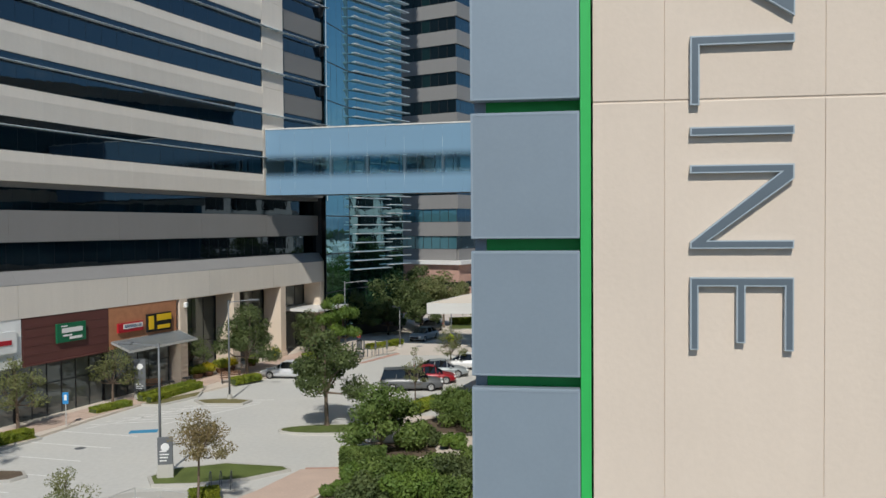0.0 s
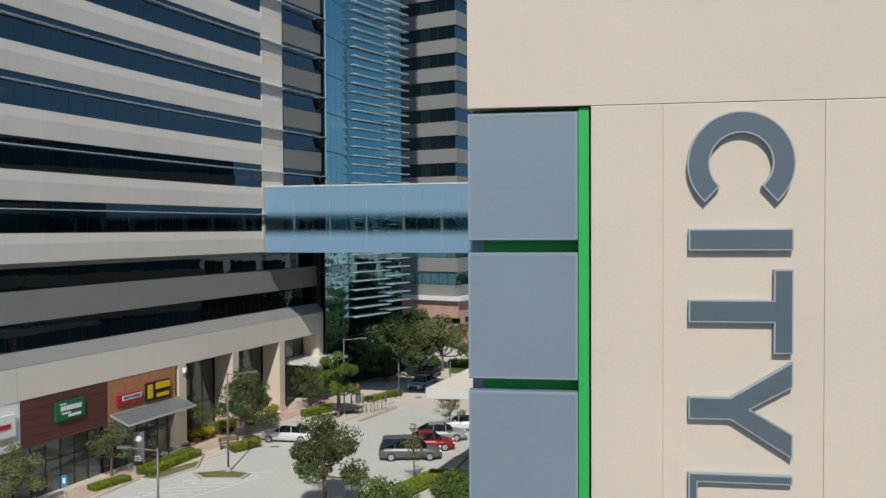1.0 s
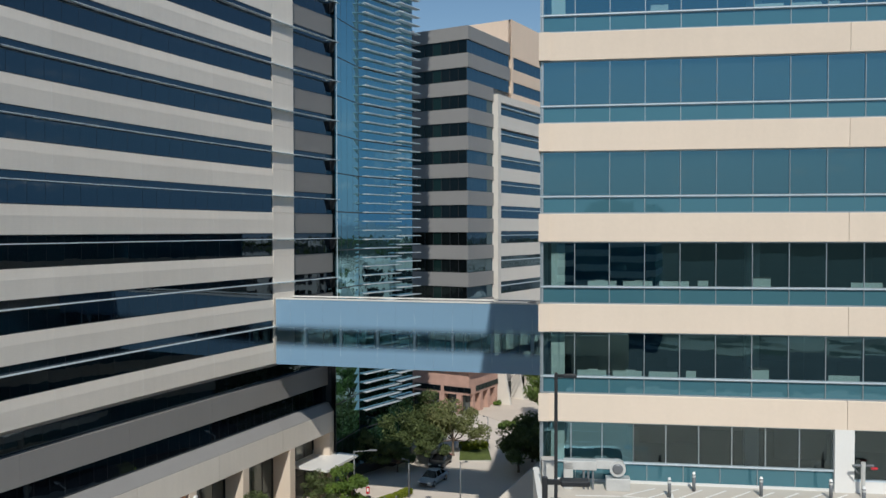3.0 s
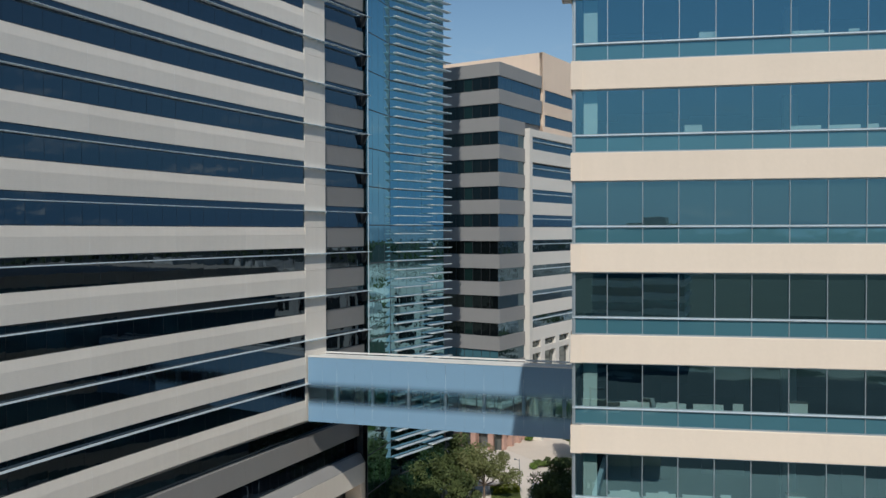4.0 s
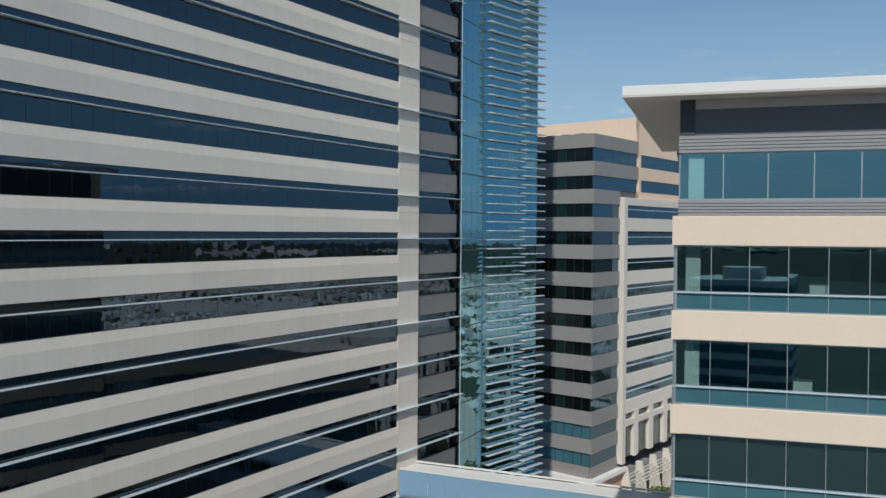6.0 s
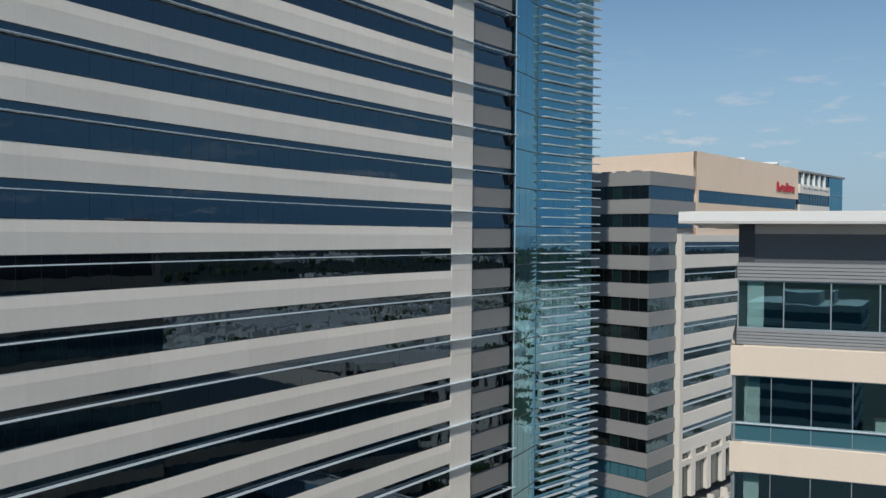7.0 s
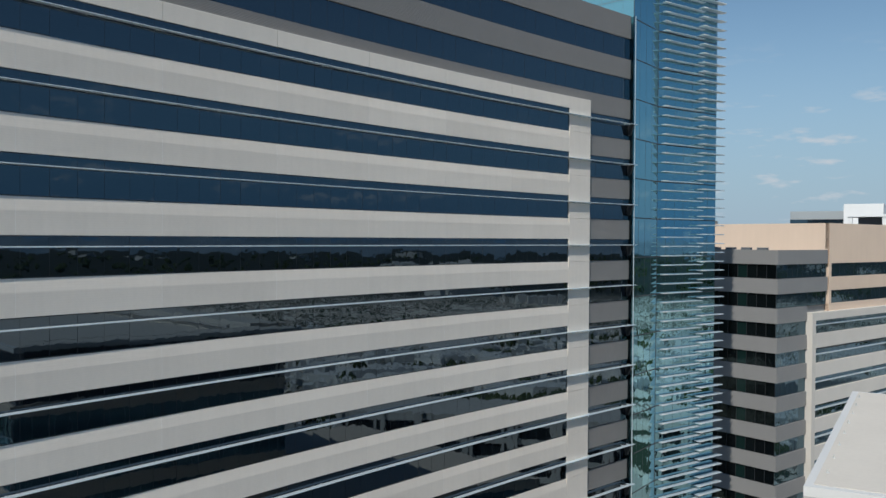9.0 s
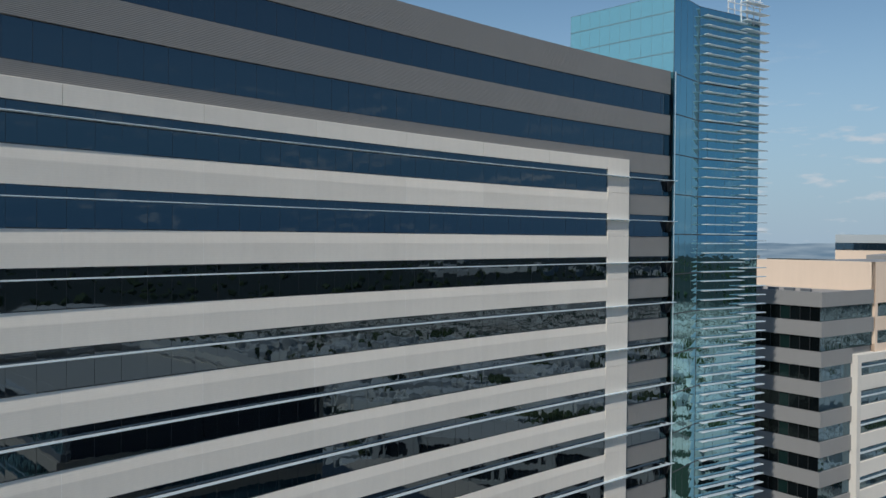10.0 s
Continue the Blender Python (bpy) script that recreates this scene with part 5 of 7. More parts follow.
# dark glazed end beyond
glazed_end = thing("glazed_office_end", "dark glazed office end with white roof frames", "building", at=LIFT)
FE = Straight(tuple(FR(60.6, 0, 0))[:2], (0.47, 0.883))
for k in range(6):
    zt = 64.0 - WH * k
    window_row(glazed_end, FE, 0, 17.9, 0, zt - 2.3, zt, G_FAR, 1.6, M_DARKMETAL)
    window_row(glazed_end, FE, 18.0, 27.0, 0.1, zt - WH, zt, G_BLUE, 1.8, M_CHARCOAL, mw=0.03, proud=0.006)
    bm = bmesh.new()
    bar(bm, FE, 0, 17.9, -0.3, 0.3, zt - WH, zt - 2.3)
    part("spandrel_panel", bm, M_FWHITE, glazed_end)
for i in range(5):
    bm = bmesh.new()
    bar(bm, FE, 1.5 + 3.2 * i, 3.6 + 3.2 * i, 0.0, 0.5, 61.0, 61.3)
    bar(bm, FE, 1.5 + 3.2 * i, 1.8 + 3.2 * i, 0.0, 0.5, 61.0, 63.9)
    part("balcony_frame", bm, M_WHITEMETAL, glazed_end)
bm = bmesh.new()
bar(bm, FE, -0.2, 27.2, -12, 0.6, 64.0, 64.4)
part("roof_slab", bm, M_LGREY, glazed_end)
bm = bmesh.new()
bar(bm, FE, 0, 26.9, -14, -0.1, 0, 64.0)
part("block_core", bm, M_CHARCOAL, glazed_end)
# a further office behind the peach block
FB = Straight((-0.2, 236.0), (0.985, -0.17))
back = thing("distant_office", "distant grey office with a dark window band and white rooftop boxes", "building", at=LIFT)
bm = bmesh.new()
bar(bm, FB, 0, 30, -40, 0, 0, 65.6)
part("office_body", bm, M_FPEACH, back, "pale peach lower wall")
window_row(back, FB, 0, 13.4, 0.05, 65.6, 67.4, G_FAR, 2.0, M_DARKMETAL)
bm = bmesh.new()
bar(bm, FB, 0, 13.4, -30, 0.1, 67.4, 69.5)
part("roof_screen", bm, M_SCREEN, back, "grey roof screen")
bm = bmesh.new()
bar(bm, FB, 0.1, 13.4, -30, -0.05, 65.6, 67.4)
part("band_core", bm, M_CHARCOAL, back)
bm = bmesh.new()
bar(bm, FB, 13.6, 22.2, 1.5, 8.5, 64.9, 70.9)
penthouse = part("penthouse", bm, M_SIGNWHITE, back, "white penthouse box")
bm = bmesh.new()
bar(bm, FB, 12.0, 31.2, 0.02, 34.0, 0, 64.9)
part("annexe", bm, M_FGREY, back)
bm = bmesh.new()
bar(bm, FB, 17.0, 31.0, 22.0, 31.0, 67.2, 67.7)
part("frame_roof", bm, M_SIGNWHITE, back, "white roof frame")
for s in (17.1, 23.8, 30.0):
    bm = bmesh.new()
    bar(bm, FB, s, s + 0.9, 30.0, 30.8, 64.9, 67.2)
    part("frame_post", bm, M_SIGNWHITE, back)
bm = bmesh.new()
bar(bm, FB, 19.0, 30.5, 22.5, 29.0, 64.9, 67.1)
part("plant_box", bm, M_CHARCOAL, back)

# brick base of the tower block
base = thing("brick_podium", "two-storey pink brick podium with a pale roof slab", "building", at=LIFT)
bm = bmesh.new()
bar(bm, FL, 0, 28.0, -8, 0.25, 3.4, 7.3)
bar(bm, FR, -0.2, 9.6, -8, 0.25, 3.4, 7.3)
part("brick_wall", bm, M_BRICK, base)
bm = bmesh.new()
bar(bm, FR, 9.6, 40.0, -8, 0.1, 3.4, 6.9)
part("stone_wall", bm, M_FGREY, base, "pale stone wall behind the buttresses")
bm = bmesh.new()
bar(bm, FL, 0, 28.9, -8, 1.0, 7.3, 7.92)
bar(bm, FR, -0.9, 10.2, -8, 1.0, 7.303, 7.917)
part("roof_slab", bm, M_FASCIA, base, "pale projecting roof slab")
bm = bmesh.new()
bar(bm, FL, 0, 27.6, -0.6, -0.12, 7.92, 9.67)
bar(bm, FR, 0.4, 8.64, -0.6, -0.12, 7.92, 9.665)
part("upper_wall", bm, M_LGREY, base, "grey wall standing on the slab")
for s in steps(1, 26, 3.1):
    bm = bmesh.new()
    bar(bm, FL, s, s + 0.9, -1.0, 0.2, 0, 3.4)
    part("pier", bm, M_BRICK, base)
for s in steps(1, 8.7, 2.6):
    bm = bmesh.new()
    bar(bm, FR, s, s + 0.9, -1.0, 0.2, 0, 3.4)
    part("pier", bm, M_BRICK, base)
for f, a, b in ((FL, 0, 27.8), (FR, 0, 9.6)):
    window_row(base, f, a, b, -0.9, 0, 3.4, G_SHOP, 1.9, M_DARKMETAL, name="shop_glazing")
    for s in steps(a + 2, b - 4, 6.0):
        window_row(base, f, s, s + 4.8, 0.27, 3.75, 4.6, G_FARDARK, 1.3, M_DARKMETAL, name="window")
for s in steps(9.7, 36, 5.3):
    bm = bmesh.new()
    sweep(bm, FR, [s, s + 0.5], [(0.1, 0), (2.6, 0), (1.1, 7.7), (0.1, 7.7)])
    part("stone_buttress", bm, M_FWHITE, base, "pale stone buttress")
    bm = bmesh.new()
    for i in range(5):
        bar(bm, FR, s + 0.5, s + 5.5, 0.6 + 0.5 * i, 0.72 + 0.5 * i, 6.2 - 0.25 * i, 6.35 - 0.25 * i)
    part("pergola_slat", bm, M_FWHITE, base)

# ---- ground ----
bm = bmesh.new()
rings = [0, 260, 600, 1400, 3700]
prev = None
for r in rings[1:]:
    ring = [bm.verts.new((r * math.cos(a * math.tau / 48), r * math.sin(a * math.tau / 48) + 40, -0.12 - (0.0 if r < 600 else 6.0 * (r / 4200)))) for a in range(48)]
    if prev is None:
        bm.faces.new(ring)
    else:
        for i in range(48):
            bm.faces.new((prev[i], prev[(i + 1) % 48], ring[(i + 1) % 48], ring[i]))
    prev = ring
structure("ground", bm, M_LAND, "dark wooded suburban land reaching the horizon", "ground")
bm = bmesh.new()
poly_prism(bm, [(-140, -130), (150, -130), (150, 104), (61, 104), (61, -5.1), (-60.1, -5.1), (-60.1, 92), (-140, 92)], -0.118, -0.02)
structure("side_streets", bm, M_ASPHALT, "dark asphalt streets round the block", "road")
# mostly hidden ground, coloured dark to tone down the stair tower's reflections
bm = bmesh.new()
poly_prism(bm, [(6.05, -5), (60.9, -5), (60.9, 104), (8.9, 104), (6.05, 84)], -0.11, -0.01)
structure("block_ground", bm, M_ASPHALT, "mostly unseen ground darkened for the stair tower's reflections", "pavement")
bm = bmesh.new()
poly_prism(bm, [(-60, -5), (6, -5), (6, 84), (-3.3, 82.5), (-8.2, 82.8), (-20, 92), (-60, 92)], -0.11, 0)
structure("parking_lot", bm, M_LOT, "pale concrete parking lot", "pavement")
bm = bmesh.new()
poly_prism(bm, [(-8.1, 82.9), (-3.2, 82.6), (6, 84.1), (10, 118), (60, 118), (60, 131), (-40, 131), (-40, 118), (-9.5, 112)], -0.11, 0)
structure("road", bm, M_STREET, "warm pale concrete street", "road")
bm = bmesh.new()
poly_prism(bm, [(8, 118.05), (40, 118.05), (70, 200), (6.5, 145), (-1, 131.05), (-1, 131.0)], -0.1, 0.05)
structure("plaza_pavement", bm, M_WALKWAY, "tan plaza paving", "pavement")


def kerbed(name, pts, mat, label, h=0.15, kerb=0.18):
    """A raised bed or walk with a concrete kerb round it."""
    t = thing(name, label, "pavement", kind="structure")
    c = Vector((sum(p[0] for p in pts) / len(pts), sum(p[1] for p in pts) / len(pts)))
    inner = []
    for p in pts:
        d = Vector(p) - c
        inner.append(tuple(c + d * max(0.5, 1 - kerb / d.length)))
    bm = bmesh.new()
    n = len(pts)
    vs = [[bm.verts.new((x, y, z)) for x, y in ring] for ring, z in ((pts, 0.0), (pts, h - 0.02), ([tuple(c + (Vector(p) - c) * 0.995) for p in pts], h), (inner, h), (inner, 0.0))]
    for a, b in zip(vs, vs[1:]):
        for i in range(n):
            bm.faces.new((a[i], a[(i + 1) % n], b[(i + 1) % n], b[i]))
    part("kerb", bm, M_KERB, t)
    bm = bmesh.new()
    poly_prism(bm, inner, 0.0, h - 0.02)
    part("bed", bm, mat, t)
    return t


def oval(cx, cy, rx, ry, turn=0.0, n=20):
    c, s = math.cos(radians(turn)), math.sin(radians(turn))
    return [(cx + c * rx * math.cos(a * math.tau / n) - s * ry * math.sin(a * math.tau / n), cy + s * rx * math.cos(a * math.tau / n) + c * ry * math.sin(a * math.tau / n)) for a in range(n)]


# walk along the shops, with its pavers
WALK_EDGE = [(-13.5, 3.9), (-7, 3.6), (0, 2.9), (6, 2.6), (11, 3.9), (16, 4.6), (21, 6.0), (26, 7.6), (31, 8.4), (36, 8.4)]
edge = [POD(s, o, 0) for s, o in WALK_EDGE]
inner = [POD(s, -4.6, 0) for s in (36, -13.5)]
bm = bmesh.new()
poly_prism(bm, [(p.x, p.y) for p in [POD(-45, 4.2, 0)] + edge + [POD(40, 6.5, 0), POD(48, 3.5, 0), POD(48, -4.6, 0), POD(-45, -4.6, 0)]], 0.0, 0.15)
shop_walk = structure("pavement", bm, M_WALKWAY, "tan walk along the shops", "pavement")
paver_me = bpy.data.meshes.new("paver")
paver_me.from_pydata([(x, y, z) for z in (0.0, 0.028) for x, y in ((-0.58, -0.58), (0.58, -0.58), (0.58, 0.58), (-0.58, 0.58))], [], [(0, 3, 2, 1), (4, 5, 6, 7), (0, 1, 5, 4), (1, 2, 6, 5), (2, 3, 7, 6), (3, 0, 4, 7)])
paver_me.materials.append(M_PAVER)
for i in range(-9, 30):
    for j in range(2):
        p = POD(0.6 + i * 1.2, 0.75 + j * 1.2, 0.15)
        ob = new("paver", paver_me)
        ob.parent = shop_walk
        ob.matrix_basis = Matrix.Translation(p) @ Euler((0, 0, POD.turn(0))).to_matrix().to_4x4()

kerbed("planting_bed", [(-29.3, 45.6), (-27.9, 45.3), (-26.2, 49.4), (-27.5, 50.0)], M_WALKWAY, "kerbed bed with a clipped hedge")
ISLAND_A = [(-24.75, 59.4), (-23.0, 58.7), (-22.4, 58.9), (-20.6, 61.9), (-21.1, 65.6), (-22.4, 65.8)]
ISLAND_B = [(-20.5, 60.5), (-18.1, 61.25), (-16.1, 60.4), (-16.45, 59.1), (-19.4, 59.1)]
kerbed("planting_island", ISLAND_A, M_DRYGRASS, "kerbed hedge island with dry grass beside the shops")
kerbed("planting_island", ISLAND_B, M_DRYGRASS, "small kerbed island round a lamp post", kerb=0.22)
kerbed("planting_island", [(-30.5, 43.6), (-25.2, 42.6), (-23.5, 42.4), (-22.95, 41.6), (-23.4, 40.8), (-25.0, 40.4), (-30.5, 41.0)], M_MULCH, "kerbed island at the end of the bays")
kerbed("planting_island", oval(-8.74, 51.64, 3.4, 1.25, 4), M_GRASS, "kerbed oval grass island with one oak")
kerbed("planting_island", [(-16.58, 41.44), (-15.88, 42.9), (-13.21, 44.07), (-9.85, 43.38), (-9.45, 42.8), (-11.34, 41.14), (-13.92, 40.17), (-15.89, 40.07)], M_GRASS, "kerbed grass island with a lamp and a map sign")
kerbed("planting_island", [(-13.74, 77.36), (-8.25, 83.06), (-7.37, 83.82), (-8.83, 84.48), (-12.93, 83.44), (-16.47, 79.07)], M_WALKWAY, "kerbed corner walk with bicycle racks")
bm = bmesh.new()
poly_prism(bm, [(-13.74, 78.31), (-10.8, 80.59), (-11.48, 81.54), (-14.8, 79.26)], 0.14, 0.17)
structure("lawn", bm, M_GRASS, "small lawn on the corner walk", "grass")
bm = bmesh.new()
poly_prism(bm, [(-10.51, 77.74), (-10.03, 77.65), (-7.08, 83.44), (-7.47, 83.82)], 0.0, 0.05)
structure("kerb_edging", bm, M_BRICK, "red brick edging strip", "kerb")
kerbed("planting_bed", [(-5.67, 55.7), (-4.79, 55.51), (-1.04, 61.48), (-0.06, 65.23), (-1.04, 65.33), (-2.22, 62.16)], M_WALKWAY, "kerbed bed with a low yellow-green hedge")
bm = bmesh.new()
poly_prism(bm, [(-8.96, 42.9), (-6.09, 43.09), (-6.39, 40.56), (-7.79, 38.02), (-10.18, 32.73), (-14.25, 32.73), (-10.36, 39.39)], 0.0, 0.10)
structure("brick_path", bm, M_PAVER, "pinkish paver path", "pavement")
bm = bmesh.new()
poly_prism(bm, [(-8.76, 42.99), (-6.19, 43.19), (-6.19, 43.34), (-8.76, 43.19)], 0.0, 0.11)
structure("kerb", bm, M_BRICK, "brick-red ramp edge", "kerb")
bm = bmesh.new()
poly_prism(bm, [(-6.31, 32.73), (2.32, 32.73), (2.5, 55.12), (-4.39, 55.31), (-6.18, 49.51), (-5.39, 46.89), (-7.57, 46.3), (-6.19, 43.38)], 0.0, 0.13)
structure("planting_ground", bm, M_WALKWAY, "tan paved ground among the shrubs", "pavement")
bm = bmesh.new()
poly_prism(bm, [(-7.0, 33.0), (2.3, 33.0), (2.4, 43.8), (-5.9, 43.6), (-6.1, 41.2), (-7.2, 38.2)], 0.125, 0.155)
structure("shrub_bed", bm, M_MULCH, "brown mulched shrub bed", "planting bed")
bm = bmesh.new()
poly_prism(bm, oval(-4.2, 46.4, 2.3, 1.6), 0.125, 0.155)
poly_prism(bm, oval(-0.9, 52.6, 2.6, 2.2), 0.125, 0.155)
structure("tree_bed", bm, M_MULCH, "brown mulched beds round the bushes", "planting bed")
bm = bmesh.new()
poly_prism(bm, [(-18.74, 27.82), (-14.55, 32.53), (-10.46, 39.19), (-11.74, 39.58), (-16.49, 39), (-20.68, 35.67)], 0.0, 0.10)
structure("walkway", bm, M_KERB, "pale concrete footway", "pavement")

# parking lines, hatching and the blue access mark
bm = bmesh.new()
for i in range(9):
    x, y = -25.0 + i * 0.72, 53.2 + i * 0.95
    paint(bm, (x, y), (x + 4.6, y + 1.1 - 0.10 * i), 0.12, 0.0)
paint(bm, (-24.8, 52.22), (-17.85, 60.91), 0.12, 0.0)
paint(bm, (-20.16, 53.38), (-15.4, 59.75), 0.12, 0.0)
for i in range(6):
    paint(bm, (-26.5 - i * 0.5, 51.6 - i * 2.75), (-20.6 - i * 0.5, 50.2 - i * 2.75), 0.11, 0.0)
structure("lot_lines", bm, M_LINE, "worn white parking lines", "road marking")
bm = bmesh.new()
poly_prism(bm, [(-21.46, 50.86), (-19.78, 51.2), (-19.97, 52.03), (-21.65, 51.64)], 0.003, 0.007)
structure("access_marking", bm, make("blue_lot_paint", (0.05, 0.27, 0.46), 0.7, var=0.15, scale=2, bump=0), "blue painted access marking", "road marking")
bm = bmesh.new()
for x, y, r in ((-22.9, 47.4, 0.32), (-5.4, 88.9, 0.35), (-26.6, 43.2, 0.4)):
    vs = [(x + r * math.cos(a), y + r * math.sin(a)) for a in [i * math.tau / 14 for i in range(14)]]
    poly_prism(bm, vs, 0.001, 0.008)
structure("manhole_covers", bm, M_LAMPGREY, "dark iron manhole covers", "manhole")

kerbed("planting_bed", [(-2.5, 102.7), (1.7, 102.9), (1.2, 110.2), (-2.6, 109.2)], M_GRASS, "kerbed grass bed with flowers by the street")
# slanting concrete canopy between the garage and the street
canopy = thing("concrete_canopy", "pale concrete canopy slab beside the garage", "canopy", kind="structure")
bm = bmesh.new()
poly_prism(bm, [(-2.65, 52.5), (2.9, 52.0), (6.3, 76.0), (5.36, 74.3)], 7.35, 7.95)
part("slab", bm, M_CANOPY, canopy)
bm = bmesh.new()
poly_prism(bm, [(-2.72, 52.48), (-2.65, 52.46), (2.9, 51.94), (2.9, 51.99), (-2.645, 52.495), (5.36, 74.31), (5.31, 74.33)], 7.30, 7.98)
part("edge_fascia", bm, M_FASCIA, canopy, "white metal canopy edge")
for x, y in ((2.0, 56.0), (4.2, 66.0)):
    bm = bmesh.new()
    cyl(bm, (x, y, 0), 0.35, 0.35, 7.35, 14)
    part("column", bm, M_KERB, canopy)

# glowing backdrop that closes the horizon, its haze painted into the colour
bm = bmesh.new()
crest = random.Random(5)
haze_band = [[bm.verts.new((3650 * math.cos(a), 3650 * math.sin(a) + 40, z)) for z in (-8, 56 + crest.uniform(-2.5, 2.5))] for a in [math.pi * (-0.05 + 1.1 * i / 160) for i in range(161)]]
for p, q in zip(haze_band, haze_band[1:]):
    bm.faces.new((p[0], q[0], q[1], p[1]))
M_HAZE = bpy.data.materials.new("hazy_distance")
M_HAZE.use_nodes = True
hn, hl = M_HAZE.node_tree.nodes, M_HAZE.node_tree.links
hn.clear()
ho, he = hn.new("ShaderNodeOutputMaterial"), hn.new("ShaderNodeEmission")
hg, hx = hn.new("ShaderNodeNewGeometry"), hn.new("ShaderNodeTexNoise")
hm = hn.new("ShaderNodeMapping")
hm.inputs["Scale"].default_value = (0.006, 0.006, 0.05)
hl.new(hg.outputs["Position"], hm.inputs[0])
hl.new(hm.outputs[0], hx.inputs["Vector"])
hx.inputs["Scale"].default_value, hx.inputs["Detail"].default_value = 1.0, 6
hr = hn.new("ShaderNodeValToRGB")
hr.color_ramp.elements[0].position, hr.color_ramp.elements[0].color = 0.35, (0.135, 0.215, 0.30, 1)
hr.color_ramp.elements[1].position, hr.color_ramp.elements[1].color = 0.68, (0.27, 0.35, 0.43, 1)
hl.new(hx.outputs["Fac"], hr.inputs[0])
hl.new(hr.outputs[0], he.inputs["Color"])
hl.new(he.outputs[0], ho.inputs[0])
structure("backdrop", bm, M_HAZE, "glowing backdrop band with haze painted along the horizon", "backdrop")

# ---- distant roofs and groves towards the horizon ----
rnd = random.Random(11)
bm = bmesh.new()
for i in range(330):
    a, d = rnd.uniform(0, math.tau), rnd.uniform(190, 2600) ** 1.0
    x, y = d * math.cos(a), d * math.sin(a) + 40
    if (y > 60 and d < 420 and abs(x) < 140) or y < 0:
        continue
    w, l, h = rnd.uniform(12, 45), rnd.uniform(12, 60), rnd.uniform(4, 11)
    box(bm, (-w / 2, -l / 2, -3), (w / 2, l / 2, h), Matrix.Translation((x, y, 0)) @ Euler((0, 0, rnd.uniform(0, 3))).to_matrix().to_4x4())
roofs = finish("distant_buildings", bm, M_FWHITE)
tagged(roofs, "low pale roofs scattered over the far suburb", "buildings", kind="stuff")
bm = bmesh.new()
for i in range(1000):
    d, a = 50 + 330 * rnd.random() ** 0.7, rnd.uniform(-0.35, 1.15)
    x, y = 62 + d * math.cos(a), 112 + d * math.sin(a)
    w, l, h = rnd.uniform(2.5, 8), rnd.uniform(3, 11), rnd.uniform(2, 5.5)
    box(bm, (-w / 2, -l / 2, -1), (w / 2, l / 2, h), Matrix.Translation((x, y, 0)) @ Euler((0, 0, rnd.choice((0.2, 0.2, 0.9, 1.77)))).to_matrix().to_4x4())
tagged(finish("suburb_roofs", bm, M_MEMBRANE), "small white roofs east of the street", "buildings", kind="stuff")
bm = bmesh.new()
for i in range(2600):
    a, d = rnd.uniform(0, math.tau), 420 + 2300 * rnd.random() ** 1.2
    x, y = d * math.cos(a), d * math.sin(a) + 40
    if (y < 60 and d < 1100) or (Vector((x, y)) - Vector((230, 330))).length < 500:
        continue
    r = rnd.uniform(4, 9)
    ret = bmesh.ops.create_icosphere(bm, subdivisions=1, radius=1.0)
    for v in ret["verts"]:
        v.co = Vector((x, y, rnd.uniform(1.5, 4))) + Vector((v.co.x * r * rnd.uniform(0.7, 1.2), v.co.y * r * rnd.uniform(0.7, 1.2), v.co.z * r * rnd.uniform(0.5, 0.9)))
for i in range(900):
    d, a = 30 + 380 * rnd.random() ** 0.8, rnd.uniform(-0.4, 1.2)
    x, y, r = 66 + d * math.cos(a), 112 + d * math.sin(a), rnd.uniform(1.2, 3.2)
    ret = bmesh.ops.create_icosphere(bm, subdivisions=1, radius=1.0)
    for v in ret["verts"]:
        v.co = Vector((x, y, r * 0.8)) + Vector((v.co.x * r * rnd.uniform(0.7, 1.2), v.co.y * r * rnd.uniform(0.7, 1.2), v.co.z * r * rnd.uniform(0.7, 1.1)))
for i in range(1500):
    a, d = rnd.uniform(math.pi * 1.05, math.pi * 1.95), rnd.uniform(980, 1500)
    ret = bmesh.ops.create_icosphere(bm, subdivisions=1, radius=1.0)
    r = rnd.uniform(5, 10)
    for v in ret["verts"]:
        v.co = Vector((d * math.cos(a), d * math.sin(a), 26 + (d - 980) * 0.012)) + Vector((v.co.x * r * rnd.uniform(0.8, 1.4), v.co.y * r, v.co.z * r * rnd.uniform(0.6, 0.9)))
grove = finish("distant_trees", bm, L_OAK)
tagged(grove, "dark tree groves over the far suburb", "trees", kind="stuff")

bm = bmesh.new()
rise = [[bm.verts.new((d * math.cos(a), d * math.sin(a), z)) for d, z in ((900, -3), (985, 27), (1600, 34), (2400, -5))] for a in [math.pi * (1.03 + 0.94 * i / 40) for i in range(41)]]
for p, q in zip(rise, rise[1:]):
    for i in range(3):
        bm.faces.new((p[i], q[i], q[i + 1], p[i + 1]))
structure("wooded_rise", bm, M_LAND, "dark wooded rise to the south", "ground")

# the office block across the street to the south
south = thing("midrise_office", "pale mid-rise office block with teal window bands", "building", at=pose(-4, -170, 0, 0, 0, 4))
for k in range(8):
    bm = bmesh.new()
    box(bm, (-13, -12, 4.2 * k + 2.4), (13, 12, 4.2 * k + 4.2))
    part("spandrel_panel", bm, M_FWHITE, south)
    bm = bmesh.new()
    box(bm, (-12.8, -11.8, 4.2 * k), (12.8, 11.8, 4.2 * k + 2.4))
    part("window_band", bm, G_SPANDREL, south)
bm = bmesh.new()
box(bm, (-5, -6, 33.6), (6, 6, 36.6))
part("penthouse", bm, M_FWHITE, south)

